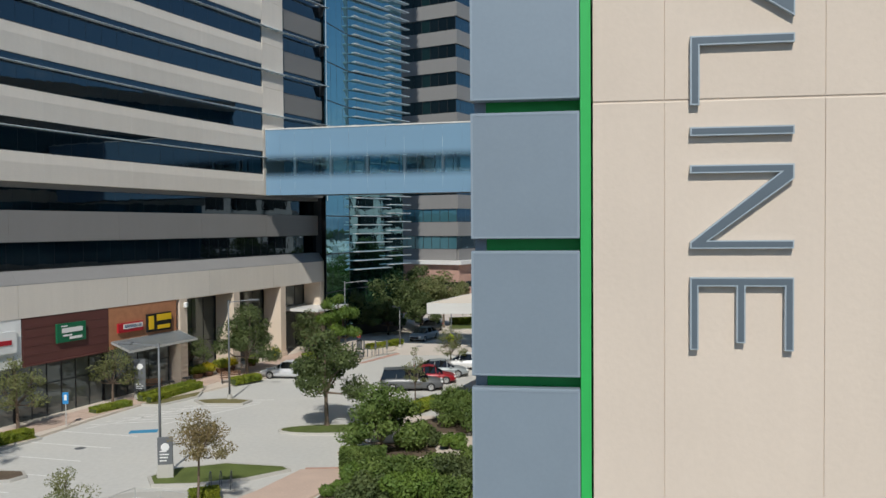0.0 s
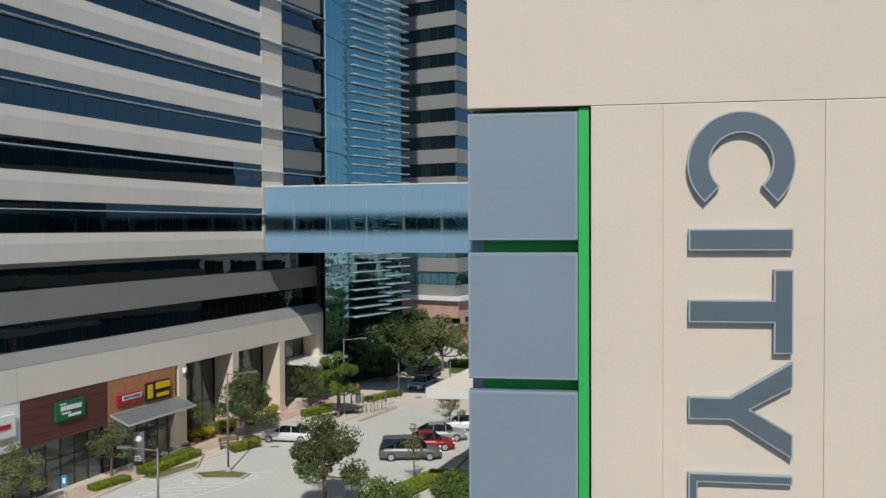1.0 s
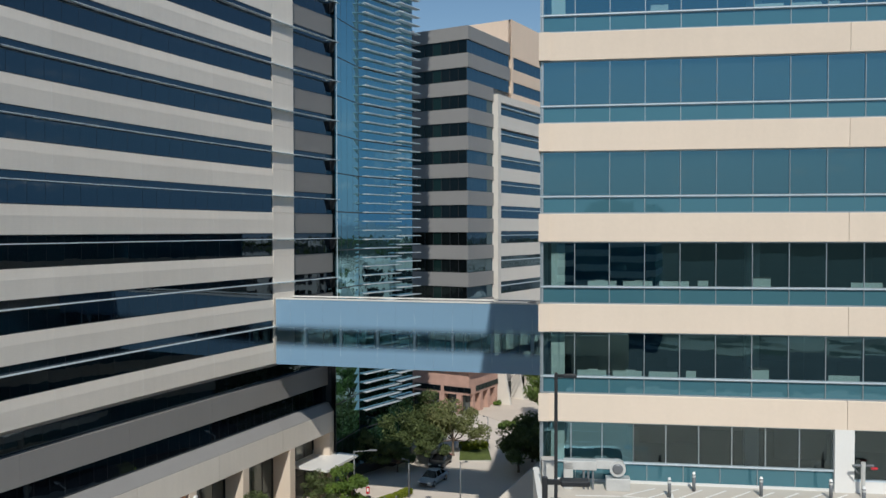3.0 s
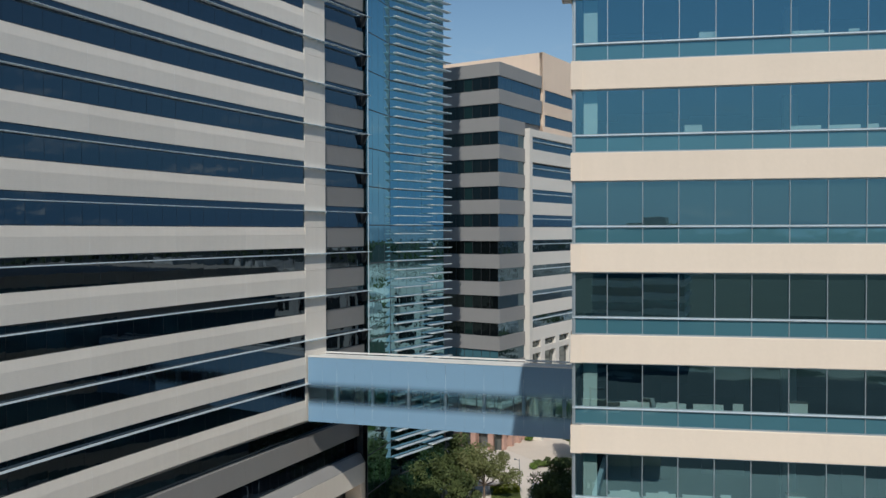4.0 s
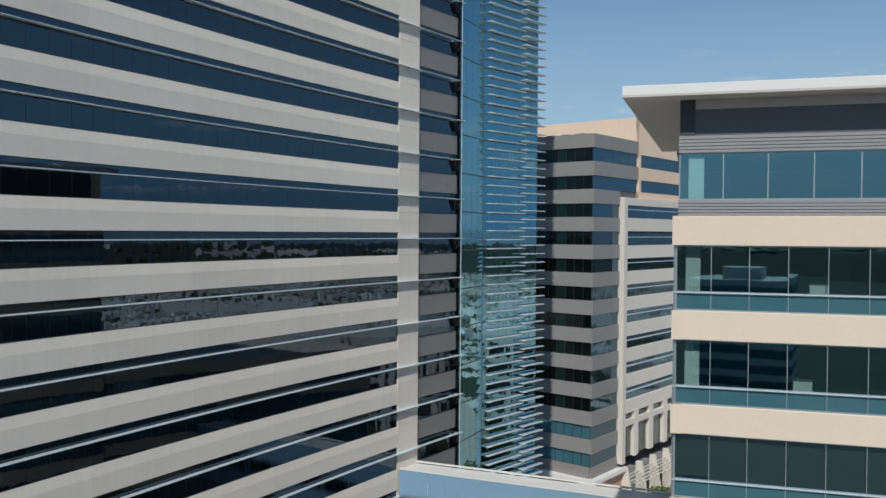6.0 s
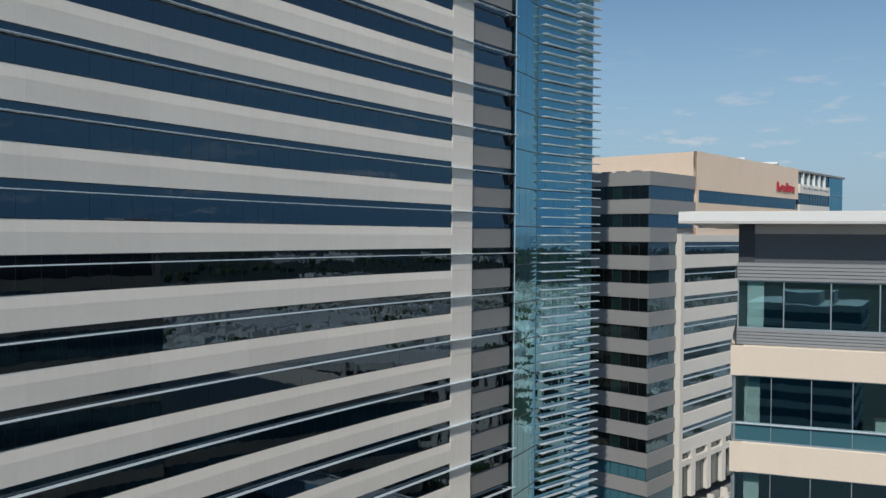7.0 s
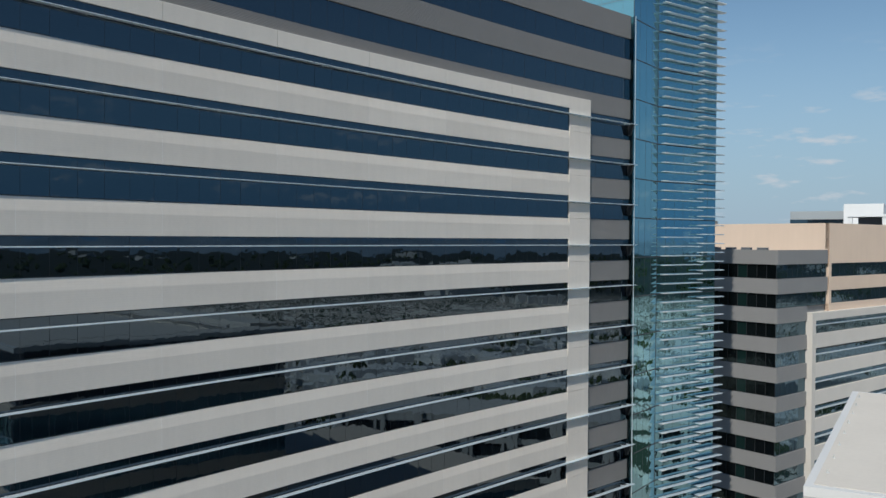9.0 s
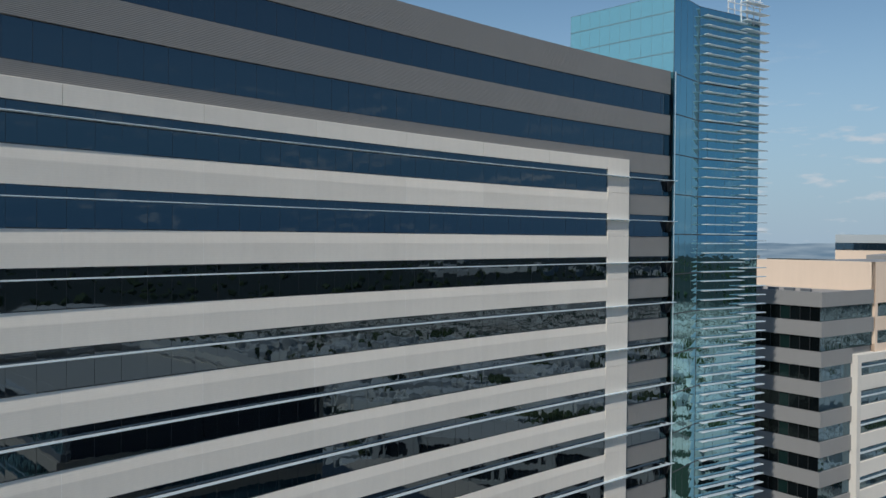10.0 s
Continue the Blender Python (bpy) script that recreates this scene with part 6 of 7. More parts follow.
# the white-framed block across the street that the stair tower mirrors
east = thing("midrise_office", "white-framed mid-rise office block with dark glass, mirrored by the stair tower", "building", at=pose(84, 132, 0, 0, 0, -48))
for k in range(5):
    bm = bmesh.new()
    box(bm, (-26, -10, 4.2 * k + 3.0), (26, 10, 4.2 * k + 4.2))
    part("spandrel_panel", bm, M_FWHITE, east)
    bm = bmesh.new()
    box(bm, (-25.8, -9.6, 4.2 * k), (25.8, 9.6, 4.2 * k + 3.0))
    part("window_band", bm, G_SHOP, east)
for i in range(9):
    bm = bmesh.new()
    box(bm, (-26 + 6.4 * i, -10.5, 0), (-24.6 + 6.4 * i, -10.0, 21.8), bevel=0.05)
    part("pier", bm, M_FWHITE, east)
bm = bmesh.new()
box(bm, (-26, -10, 21), (26, 10, 21.6))
part("roof_slab", bm, M_ROOF, east)

# ---- trees, hedges and shrubs ----
def leaf_cloud(rnd, clumps, count, size, flat=0.7):
    """Many small leaf cards scattered round the clump centres."""
    verts, faces = [], []
    for i in range(count):
        c, r = clumps[rnd.randrange(len(clumps))]
        d = Vector((rnd.gauss(0, 1), rnd.gauss(0, 1), rnd.gauss(0, 1)))
        d.normalize()
        p = c + Vector((d.x, d.y, d.z * flat)) * r * (0.45 + 0.6 * rnd.random() ** 0.6)
        u = Vector((rnd.gauss(0, 1), rnd.gauss(0, 1), rnd.gauss(0, 1))).normalized()
        w = (u.cross(d + Vector((0.01, 0.02, 0.3)))).normalized()
        s = size * rnd.uniform(0.6, 1.4)
        n = len(verts)
        verts += [p - u * s, p - w * s * 0.55, p + u * s, p + w * s * 0.55]
        faces.append((n, n + 1, n + 2, n + 3))
    me = bpy.data.meshes.new("leaf_cloud")
    me.from_pydata([tuple(v) for v in verts], [], faces)
    return me


def tree(x, y, h, r, mat, label, seed, z=0.0, trunk=0.28, count=2600, size=0.16, clear=0.33):
    rnd = random.Random(seed)
    t = thing("tree", label, "tree", "trees", at=Matrix.Translation((x, y, z)))
    bm = bmesh.new()
    k = h / 6.5
    lean = Vector((rnd.uniform(-0.12, 0.12), rnd.uniform(-0.12, 0.12), 0)) * h * 0.3
    fork = Vector((0, 0, h * clear)) + lean * 0.3
    w = trunk * k * 0.5
    rod(bm, (0, 0, -0.05), (0, 0, 0.25), w * 1.5, w * 1.05)
    rod(bm, (0, 0, 0.2), fork, w * 1.05, w * 0.8)
    clumps = []
    limbs = rnd.randint(7, 9)
    for i in range(limbs):
        a = math.tau * i / limbs + rnd.uniform(-0.4, 0.4)
        reach = r * (0.85 - 0.45 * ((i * 0.618) % 1.0)) * rnd.uniform(0.85, 1.1)
        top = fork + Vector((math.cos(a) * reach, math.sin(a) * reach, (h - fork.z) * (0.12 + 0.68 * ((i * 0.618) % 1.0))))
        mid = fork.lerp(top, 0.5) + Vector((0, 0, -0.05 * h))
        rod(bm, fork, mid, w * 0.55, w * 0.4, 6)
        rod(bm, mid, top, w * 0.4, w * 0.15, 6)
        clumps.append((top, r * rnd.uniform(0.34, 0.5)))
        for j in range(2):
            tw = mid.lerp(top, rnd.uniform(0.2, 0.9)) + Vector((rnd.uniform(-0.4, 0.4) * r, rnd.uniform(-0.4, 0.4) * r, rnd.uniform(-0.05, 0.25) * r))
            rod(bm, mid, tw, w * 0.25, w * 0.08, 5)
            clumps.append((tw, r * rnd.uniform(0.22, 0.38)))
    lead = fork + Vector((lean.x * 0.5, lean.y * 0.5, (h - fork.z) * 0.82))
    rod(bm, fork, lead, w * 0.6, w * 0.15, 6)
    clumps.append((lead, r * 0.36))
    clumps.append((fork.lerp(lead, 0.55), r * 0.55))
    part("trunk", bm, M_BARK, t)
    me = leaf_cloud(rnd, clumps, int(count * 2.1), size * 0.70 * (0.6 + 0.4 * k))
    me.materials.append(mat)
    crown = new("crown", me)
    crown.parent = t
    return t


tree(-9.23, 52.61, 6.4, 2.45, L_OAK, "dark green oak on the oval grass island", 1, 0.13, count=5200, size=0.13)
tree(-12.46, 36.9, 4.6, 1.3, L_RUSSET, "young sparse tree with russet leaves", 2, 0.08, trunk=0.17, count=2200, size=0.085, clear=0.52)
tree(-14.85, 29.45, 4.35, 1.15, L_OLIVE, "young olive-green tree beside the footway", 3, 0.0, trunk=0.2, count=2400, size=0.075)
tree(-27.6, 42.6, 5.2, 2.0, L_OAK, "street tree on the kerbed end of the bays", 14, 0.1, count=2200, size=0.12)
tree(-28.65, 51.15, 4.9, 1.75, L_OLIVE, "olive-green street tree before the shop glass", 4, 0.15, count=1500, size=0.11)
tree(-26.11, 59.36, 4.3, 1.75, L_OLIVE, "street tree before the maroon shop front", 5, 0.15, count=1300, size=0.12)
tree(-23.96, 69.73, 4.4, 1.6, L_OAK, "street tree beside the colonnade", 6, 0.15, count=1400, size=0.12)
tree(-19.06, 70.11, 6.6, 2.55, L_OAK, "full dark oak before the colonnade", 7, 0.15, count=5200, size=0.13, clear=0.25)
tree(-16.05, 82.87, 4.6, 1.9, L_OAK, "street tree by the entrance canopy", 8, 0.15, count=2200, size=0.13)
tree(-12.46, 78.69, 6.7, 1.85, L_LIGHT, "bright green street tree on the corner walk", 9, 0.15, count=4200, size=0.14)
tree(-1.7, 74.0, 4.2, 1.35, L_OLIVE, "thin olive tree by the parked cars", 10, 0.0, trunk=0.18, count=1200, size=0.10)
tree(-3.9, 58.59, 4.6, 0.85, L_OLIVE, "thin young tree in the hedge bed", 11, 0.13, trunk=0.14, count=500, size=0.09)
tree(-5.05, 46.3, 4.1, 2.2, L_SHRUB, "leafy green tree at the lot's corner", 12, 0.1, count=5200, size=0.15, clear=0.12)

for i, (x, y, h, r, mt) in enumerate(((-12.5, 100.5, 8.4, 3.4, L_OAK), (-9.2, 103.5, 8.8, 3.6, L_OAK), (-6.2, 108.5, 8.2, 3.3, L_OAK), (-3.3, 105.6, 7.4, 3.6, L_OLIVE), (4.7, 98.5, 6.0, 3.0, L_OAK), (-14.5, 96.5, 6.6, 2.6, L_OAK), (-9.6, 97.5, 4.8, 1.9, L_OAK), (-6.0, 101.0, 5.2, 2.0, L_OAK), (-12.0, 109.0, 9.4, 3.8, L_OAK), (9.6, 124.5, 9.0, 3.5, L_SHRUB), (6.6, 103.0, 6.4, 3.0, L_OAK), (8.4, 97.5, 6.2, 3.0, L_OAK), (10.5, 107.0, 7.0, 3.2, L_OAK))):
    tree(x, y, h, r, mt, "large shady street tree by the glass tower" if x < 2 else "dense tree beside the plaza", 30 + i, 0.05, count=3600, size=0.20, clear=0.25)

# unseen trees, added so the stair tower mirrors something dark
for i, (x, y, h, r) in enumerate(((15, 99, 10.5, 4.2), (17, 107, 11.5, 4.4), (16, 114, 10.8, 4.2), (24, 101, 11.0, 4.5), (25, 110, 12.0, 4.6), (33, 104, 11.5, 4.5), (34, 113, 12.0, 4.6), (43, 108, 12.5, 4.8))):
    tree(x, y, h, r, L_OAK, "unseen oak added to darken the stair tower's reflections", 330 + i, 0.0, count=3000, size=0.24, clear=0.15)


def shrub(x, y, r, h, mat, label, seed, z=0.1, count=2600, size=0.09):
    rnd = random.Random(seed)
    t = thing("shrub", label, "shrub", "shrubs", at=Matrix.Translation((x, y, z)))
    clumps = []
    for i in range(16):
        a, d = rnd.uniform(0, math.tau), rnd.random() ** 0.5 * r * 0.72
        clumps.append((Vector((math.cos(a) * d, math.sin(a) * d, h * (0.30 + 0.45 * rnd.random()) * (1 - 0.35 * d / r))), r * rnd.uniform(0.26, 0.40)))
    me = leaf_cloud(rnd, clumps, int(count * 1.7), size * 0.85, 0.8 * h / r if h < r else 0.85)
    me.materials.append(mat)
    f = new("foliage", me)
    f.parent = t
    bm = bmesh.new()
    for i in range(7):
        c = clumps[i][0]
        rod(bm, (rnd.uniform(-0.1, 0.1), rnd.uniform(-0.1, 0.1), 0), c, 0.03, 0.012, 5)
    part("stems", bm, M_BARK, t)


for i, (x, y, r, h) in enumerate(((-5.4, 40.0, 1.2, 1.35), (-4.1, 39.6, 1.5, 2.1), (-2.5, 40.2, 1.6, 1.7), (-0.9, 39.6, 1.5, 1.9), (-6.2, 38.2, 1.0, 0.9), (-3.3, 41.5, 1.1, 1.3), (0.7, 40.4, 1.4, 1.6), (-4.9, 37.4, 1.5, 1.5), (-2.8, 37.2, 1.6, 2.2), (-0.7, 37.0, 1.5, 1.5), (-3.6, 46.8, 1.6, 2.0), (-2.5, 47.6, 1.0, 1.4), (-1.0, 46.9, 0.9, 1.1), (-1.8, 42.6, 1.0, 1.0), (0.4, 43.0, 1.2, 1.2))):
    shrub(x, y, r, h, (L_LIGHT, L_SHRUB, L_SHRUB, L_OAK)[i % 4], "dense leafy shrub at the lot's edge", 60 + i, count=3000, size=0.10)
shrub(-0.9, 52.8, 2.3, 2.6, L_SHRUB, "round clipped green bush", 80, count=6500, size=0.08)
shrub(1.02, 50.48, 1.9, 2.6, L_SHRUB, "round clipped green bush", 81, count=3200)
shrub(-0.46, 57.63, 1.3, 1.1, L_OAK, "low dark bush behind the hedge bed", 82)
for i, (x, y, r, h, mt) in enumerate(((4.4, 121.2, 1.2, 1.0, L_SHRUB), (6.2, 122.4, 1.5, 1.2, L_OAK), (8.2, 122.0, 1.6, 1.3, L_OAK), (3.1, 136.2, 0.8, 1.0, L_LIGHT), (3.3, 119.9, 0.7, 0.9, L_LIGHT))):
    shrub(x, y, r, h, mt, "leafy shrub in the plaza's planted bed", 340 + i, 0.05, count=1200, size=0.14)


def hedge(a, b, w, h, mat, label, seed, z=0.13, size=0.075):
    rnd = random.Random(seed)
    a, b = Vector((*a, 0)), Vector((*b, 0))
    d = (b - a)
    t = thing("hedge", label, "hedge", "hedges", at=Matrix.Translation((a.x, a.y, z)))
    verts, faces = [], []
    n = Vector((-d.y, d.x, 0)).normalized()
    for i in range(int(900 * d.length * (w + h))):
        p = d * rnd.random() + n * (rnd.uniform(-0.5, 0.5) * w) + Vector((0, 0, rnd.uniform(0.1, 1) * h))
        side = rnd.random()
        if side < 0.45:
            p.z = h * (1 + rnd.uniform(-0.16, 0.06))
        elif side < 0.9:
            p = p - n * p.dot(n) + n * (w / 2 if rnd.random() < 0.5 else -w / 2) * rnd.uniform(0.85, 1.05) + (n * 0)
        u = Vector((rnd.gauss(0, 1), rnd.gauss(0, 1), rnd.gauss(0, 1))).normalized()
        q = u.cross(Vector((rnd.gauss(0, 1), rnd.gauss(0, 1), 0.5))).normalized()
        s = size * rnd.uniform(0.6, 1.4)
        k = len(verts)
        verts += [tuple(p - u * s), tuple(p - q * s * 0.6), tuple(p + u * s), tuple(p + q * s * 0.6)]
        faces.append((k, k + 1, k + 2, k + 3))
    me = bpy.data.meshes.new("hedge_leaves")
    me.from_pydata(verts, [], faces)
    me.materials.append(mat)
    f = new("foliage", me)
    f.parent = t
    bm = bmesh.new()
    poly_prism(bm, [tuple((p).xy) for p in (n * w * 0.36, d + n * w * 0.36, d - n * w * 0.36, -n * w * 0.36)], 0, h * 0.8)
    part("twig_core", bm, L_OAK, t)


hedge((-28.8, 45.8), (-27.0, 49.4), 1.0, 0.55, L_HEDGE, "clipped yellow-green hedge beside the walk", 1)
hedge((-26.0, 55.9), (-24.6, 58.5), 0.9, 0.5, L_HEDGE, "clipped yellow-green hedge beside the walk", 2, 0.02)
hedge((-24.2, 59.7), (-22.1, 65.2), 0.55, 0.60, L_HEDGE, "long clipped yellow-green hedge row", 3)
hedge((-23.5, 59.5), (-21.5, 65.1), 0.55, 0.50, L_HEDGE, "long clipped yellow-green hedge row", 4)
hedge((-19.28, 66.48), (-17.7, 68.58), 0.9, 0.55, L_HEDGE, "short clipped hedge under the oak", 5, 0.10)
hedge((-4.9, 55.7), (-2.3, 60.0), 0.85, 0.42, L_HEDGE, "low yellow-green hedge in the bed", 6)
hedge((-4.1, 55.6), (-1.5, 60.1), 0.6, 0.40, L_HEDGE, "low yellow-green hedge in the bed", 7)
hedge((-15.88, 78.69), (-13.72, 81.35), 0.8, 0.6, L_HEDGE, "clipped hedge on the corner walk", 8)
hedge((-10.58, 85.71), (-9.02, 87.6), 0.9, 0.55, L_HEDGE, "clipped hedge by the kerb", 9, 0.1)
hedge((-8.82, 87.79), (-7.55, 89.87), 0.9, 0.55, L_HEDGE, "clipped hedge by the kerb", 10, 0.1)
hedge((-6.8, 42.4), (-4.4, 42.6), 1.3, 1.15, L_SHRUB, "boxy green hedge at the lot's corner", 11, 0.1)
hedge((-2.4, 108.3), (1.0, 109.4), 1.6, 0.8, L_HEDGE, "low flowering hedge by the plaza", 12, 0.05)


hedge((-13.1, 37.6), (-11.9, 38.2), 0.8, 0.5, L_HEDGE, "small clipped yellow-green hedge by the footway", 13, 0.1)


def planter(x, y, seed):
    rnd = random.Random(seed)
    t = thing("flower_planter", "low clay planter overflowing with yellow-green flowers", "planter", "planters", at=Matrix.Translation((x, y, 0.15)))
    bm = bmesh.new()
    cyl(bm, (0, 0, 0), 0.36, 0.46, 0.34, 18)
    cyl(bm, (0, 0, 0.34), 0.49, 0.49, 0.05, 18)
    part("pot", bm, M_WOOD, t, "brown clay pot")
    clumps = [(Vector((rnd.uniform(-0.42, 0.42), rnd.uniform(-0.42, 0.42), 0.5 + rnd.uniform(0, 0.45))), 0.42) for i in range(9)]
    me = leaf_cloud(rnd, clumps, 1500, 0.07)
    me.materials.append(L_YELLOW if seed % 2 else L_HEDGE)
    f = new("bloom_cluster", me)
    f.parent = t


for i, (a, o) in enumerate(((15.0, -0.2), (16.1, 0.0), (18.0, -0.1), (18.8, 0.3), (21.9, 0.4), (25.6, 0.3))):
    planter(POD(a, o, 0).x, POD(a, o, 0).y, 90 + i)


# ---- cars ----
def car(x, y, heading, paint_col, label, kind="sedan", length=4.7):
    t = thing("car", label, "car", "parked cars", at=pose(x, y, 0, 0, 0, heading))
    pm = make("car_paint", paint_col, 0.34, 0.1, var=0.03, bump=0, spec=0.45)
    L, W = length, 0.92
    tall = 1.72 if kind == "suv" else 1.44
    belt = 1.02 if kind == "suv" else 0.90
    # x position, half width, sill height, top height of the lower body
    rings = [(-0.50, 0.70, 0.42, 0.62), (-0.485, 0.80, 0.30, 0.80), (-0.40, 0.90, 0.24, belt), (-0.18, W, 0.22, belt + 0.02), (0.10, W, 0.22, belt), (0.24, 0.91, 0.22, belt - 0.03), (0.40, 0.88, 0.24, belt - 0.16), (0.485, 0.78, 0.30, belt - 0.30), (0.50, 0.66, 0.40, 0.55)]
    if kind == "suv":
        rings[1] = (-0.49, 0.84, 0.32, 0.98)
    bm = bmesh.new()
    prev = None
    for fx, hw, z0, z1 in rings:
        prof = [(-hw * 0.92, z0), (-hw, z0 + 0.12), (-hw, (z0 + z1) / 2 + 0.05), (-hw * 0.93, z1 - 0.02), (-hw * 0.80, z1), (hw * 0.80, z1), (hw * 0.93, z1 - 0.02), (hw, (z0 + z1) / 2 + 0.05), (hw, z0 + 0.12), (hw * 0.92, z0)]
        ring = [bm.verts.new((fx * L, a, b)) for a, b in prof]
        if prev:
            for i in range(len(ring)):
                bm.faces.new((prev[i], prev[(i + 1) % len(ring)], ring[(i + 1) % len(ring)], ring[i]))
        else:
            bm.faces.new(ring)
        prev = ring
    bm.faces.new(prev)
    part("body", bm, pm, t, smooth=True)
    if kind == "suv":
        cab = [(-0.485, 0.78, belt - 0.03), (-0.44, 0.68, tall - 0.05), (-0.10, 0.70, tall), (0.08, 0.68, tall - 0.04), (0.26, 0.80, belt - 0.04)]
    else:
        cab = [(-0.40, 0.78, belt - 0.02), (-0.20, 0.62, tall - 0.06), (-0.02, 0.63, tall), (0.08, 0.61, tall - 0.04), (0.25, 0.80, belt - 0.05)]
    bm = bmesh.new()
    prev = None
    for fx, hw, z in cab:
        ring = [bm.verts.new((fx * L, a, b)) for a, b in ((-0.84, belt - 0.06), (-hw, z - 0.03), (-hw * 0.9, z), (hw * 0.9, z), (hw, z - 0.03), (0.84, belt - 0.06))]
        if prev:
            for i in range(len(ring) - 1):
                bm.faces.new((prev[i], prev[i + 1], ring[i + 1], ring[i]))
        prev = ring
    part("cabin_glass", bm, G_CAR, t, "dark car glass", smooth=False)
    bm = bmesh.new()
    a, b = cab[1], cab[3]
    sec = [(p[0] * L, p[1], p[2]) for p in cab[1:4]]
    lo = [[bm.verts.new((px_, w * s, pz + 0.004)) for s in (-0.97, -0.6, 0.6, 0.97)] for px_, w, pz in sec]
    hi = [[bm.verts.new((px_, w * s, pz + (0.03 if abs(s) < 0.9 else 0.008))) for s in (-0.97, -0.6, 0.6, 0.97)] for px_, w, pz in sec]
    for r0, r1 in zip(hi, hi[1:]):
        for i in range(3):
            bm.faces.new((r0[i], r0[i + 1], r1[i + 1], r1[i]))
    part("roof", bm, pm, t)
    for fx in ((-0.12, 0.115) if kind != "suv" else (-0.25, -0.02, 0.10)):
        for sd in (-1, 1):
            bm = bmesh.new()
            rod(bm, (fx * L, sd * 0.845, belt - 0.05), (fx * L * 0.9, sd * 0.645, tall - 0.05), 0.035, n=5)
            part("pillar", bm, pm, t)
    for fx in (-0.305, 0.305):
        for sd in (-1, 1):
            c = Vector((fx * L, sd * 0.80, 0.33))
            bm = bmesh.new()
            ret = bmesh.ops.create_cone(bm, cap_ends=True, segments=22, radius1=0.33, radius2=0.33, depth=0.24)
            bmesh.ops.transform(bm, matrix=Matrix.Translation(c) @ Euler((radians(90), 0, 0)).to_matrix().to_4x4(), verts=ret["verts"])
            wheel = part("wheel", bm, M_TYRE, t, "black tyre")
            bm = bmesh.new()
            for i in range(5):
                ang = math.tau * i / 5
                rod(bm, c + Vector((0, sd * 0.125, 0)), c + Vector((0.2 * math.cos(ang), sd * 0.125, 0.2 * math.sin(ang))), 0.04, n=5)
            ret = bmesh.ops.create_cone(bm, cap_ends=True, segments=22, radius1=0.22, radius2=0.22, depth=0.02)
            bmesh.ops.transform(bm, matrix=Matrix.Translation(c + Vector((0, sd * 0.118, 0))) @ Euler((radians(90), 0, 0)).to_matrix().to_4x4(), verts=ret["verts"])
            part("rim", bm, M_RIM, wheel)
    for sd in (-1, 1):
        bm = bmesh.new()
        box(bm, (0.462 * L, sd * 0.62 - 0.16, belt - 0.36), (0.495 * L, sd * 0.62 + 0.16, belt - 0.24), bevel=0.02)
        part("headlight", bm, M_SIGNWHITE, t)
        bm = bmesh.new()
        box(bm, (-0.495 * L, sd * 0.66 - 0.14, belt - 0.26), (-0.47 * L, sd * 0.66 + 0.14, belt - 0.08), bevel=0.02)
        part("tail_light", bm, M_SIGNRED, t)
        bm = bmesh.new()
        box(bm, (0.16 * L, sd * 0.98 - 0.09, belt - 0.02), (0.19 * L, sd * 0.98 + 0.06, belt + 0.1), bevel=0.02)
        part("mirror", bm, pm, t)
    bm = bmesh.new()
    box(bm, (0.485 * L, -0.5, 0.36), (0.503 * L, 0.5, 0.56), bevel=0.02)
    part("grille", bm, M_SIGNBLACK, t)


car(-15.5, 70.4, 172, (0.62, 0.63, 0.65), "silver-white coupe parked by the walk")
car(-4.6, 65.0, 4, (0.12, 0.125, 0.13), "dark grey estate car on the lot", "suv", 4.95)
car(-2.5, 70.9, 4, (0.30, 0.33, 0.34), "silver sedan on the lot")
car(-3.3, 67.9, 4, (0.30, 0.012, 0.02), "red hatchback on the lot", "sedan", 4.3)
car(-0.3, 74.6, 176, (0.75, 0.75, 0.74), "white sedan on the lot", "sedan", 4.9)
car(-5.2, 94.2, 246, (0.36, 0.42, 0.46), "pale blue sedan on the street")
car(-4.7, 101.3, 255, (0.03, 0.032, 0.035), "black sedan on the shaded street")


# ---- lamps, signs and street furniture ----
def street_lamp(x, y, h, arm, turn, label, z=0.0):
    t = thing("street_lamp", label, "street lamp", "street lamps", at=pose(x, y, z, 0, 0, turn))
    bm = bmesh.new()
    cyl(bm, (0, 0, 0), 0.08, 0.05, h, 10)
    part("pole", bm, M_LAMPGREY, t, smooth=True)
    bm = bmesh.new()
    cyl(bm, (0, 0, 0), 0.22, 0.18, 0.35, 12)
    part("base", bm, M_KERB, t)
    bm = bmesh.new()
    rod(bm, (0, 0, h - 0.15), (arm * 0.75, 0, h), 0.035)
    part("arm", bm, M_LAMPGREY, t)
    bm = bmesh.new()
    box(bm, (arm * 0.65, -0.16, h - 0.06), (arm, 0.16, h + 0.07), bevel=0.04)
    part("lamp_head", bm, M_LAMPGREY, t)


street_lamp(-15.89, 41.44, 6.9, 2.1, 178, "grey street lamp on the grass island", 0.1)
street_lamp(-17.94, 60.91, 7.4, 2.3, 2, "grey street lamp on the kerbed island", 0.1)
street_lamp(-11.88, 78.69, 7.6, 2.2, 2, "grey street lamp on the corner walk", 0.1)
street_lamp(-7.4, 87.7, 4.4, 0.8, 170, "slim grey street lamp by the corner")
street_lamp(-1.9, 86.1, 4.6, 0.8, 20, "slim grey street lamp by the kerb")
street_lamp(1.2, 110.3, 4.0, 0.7, 180, "slim grey street lamp by the plaza")


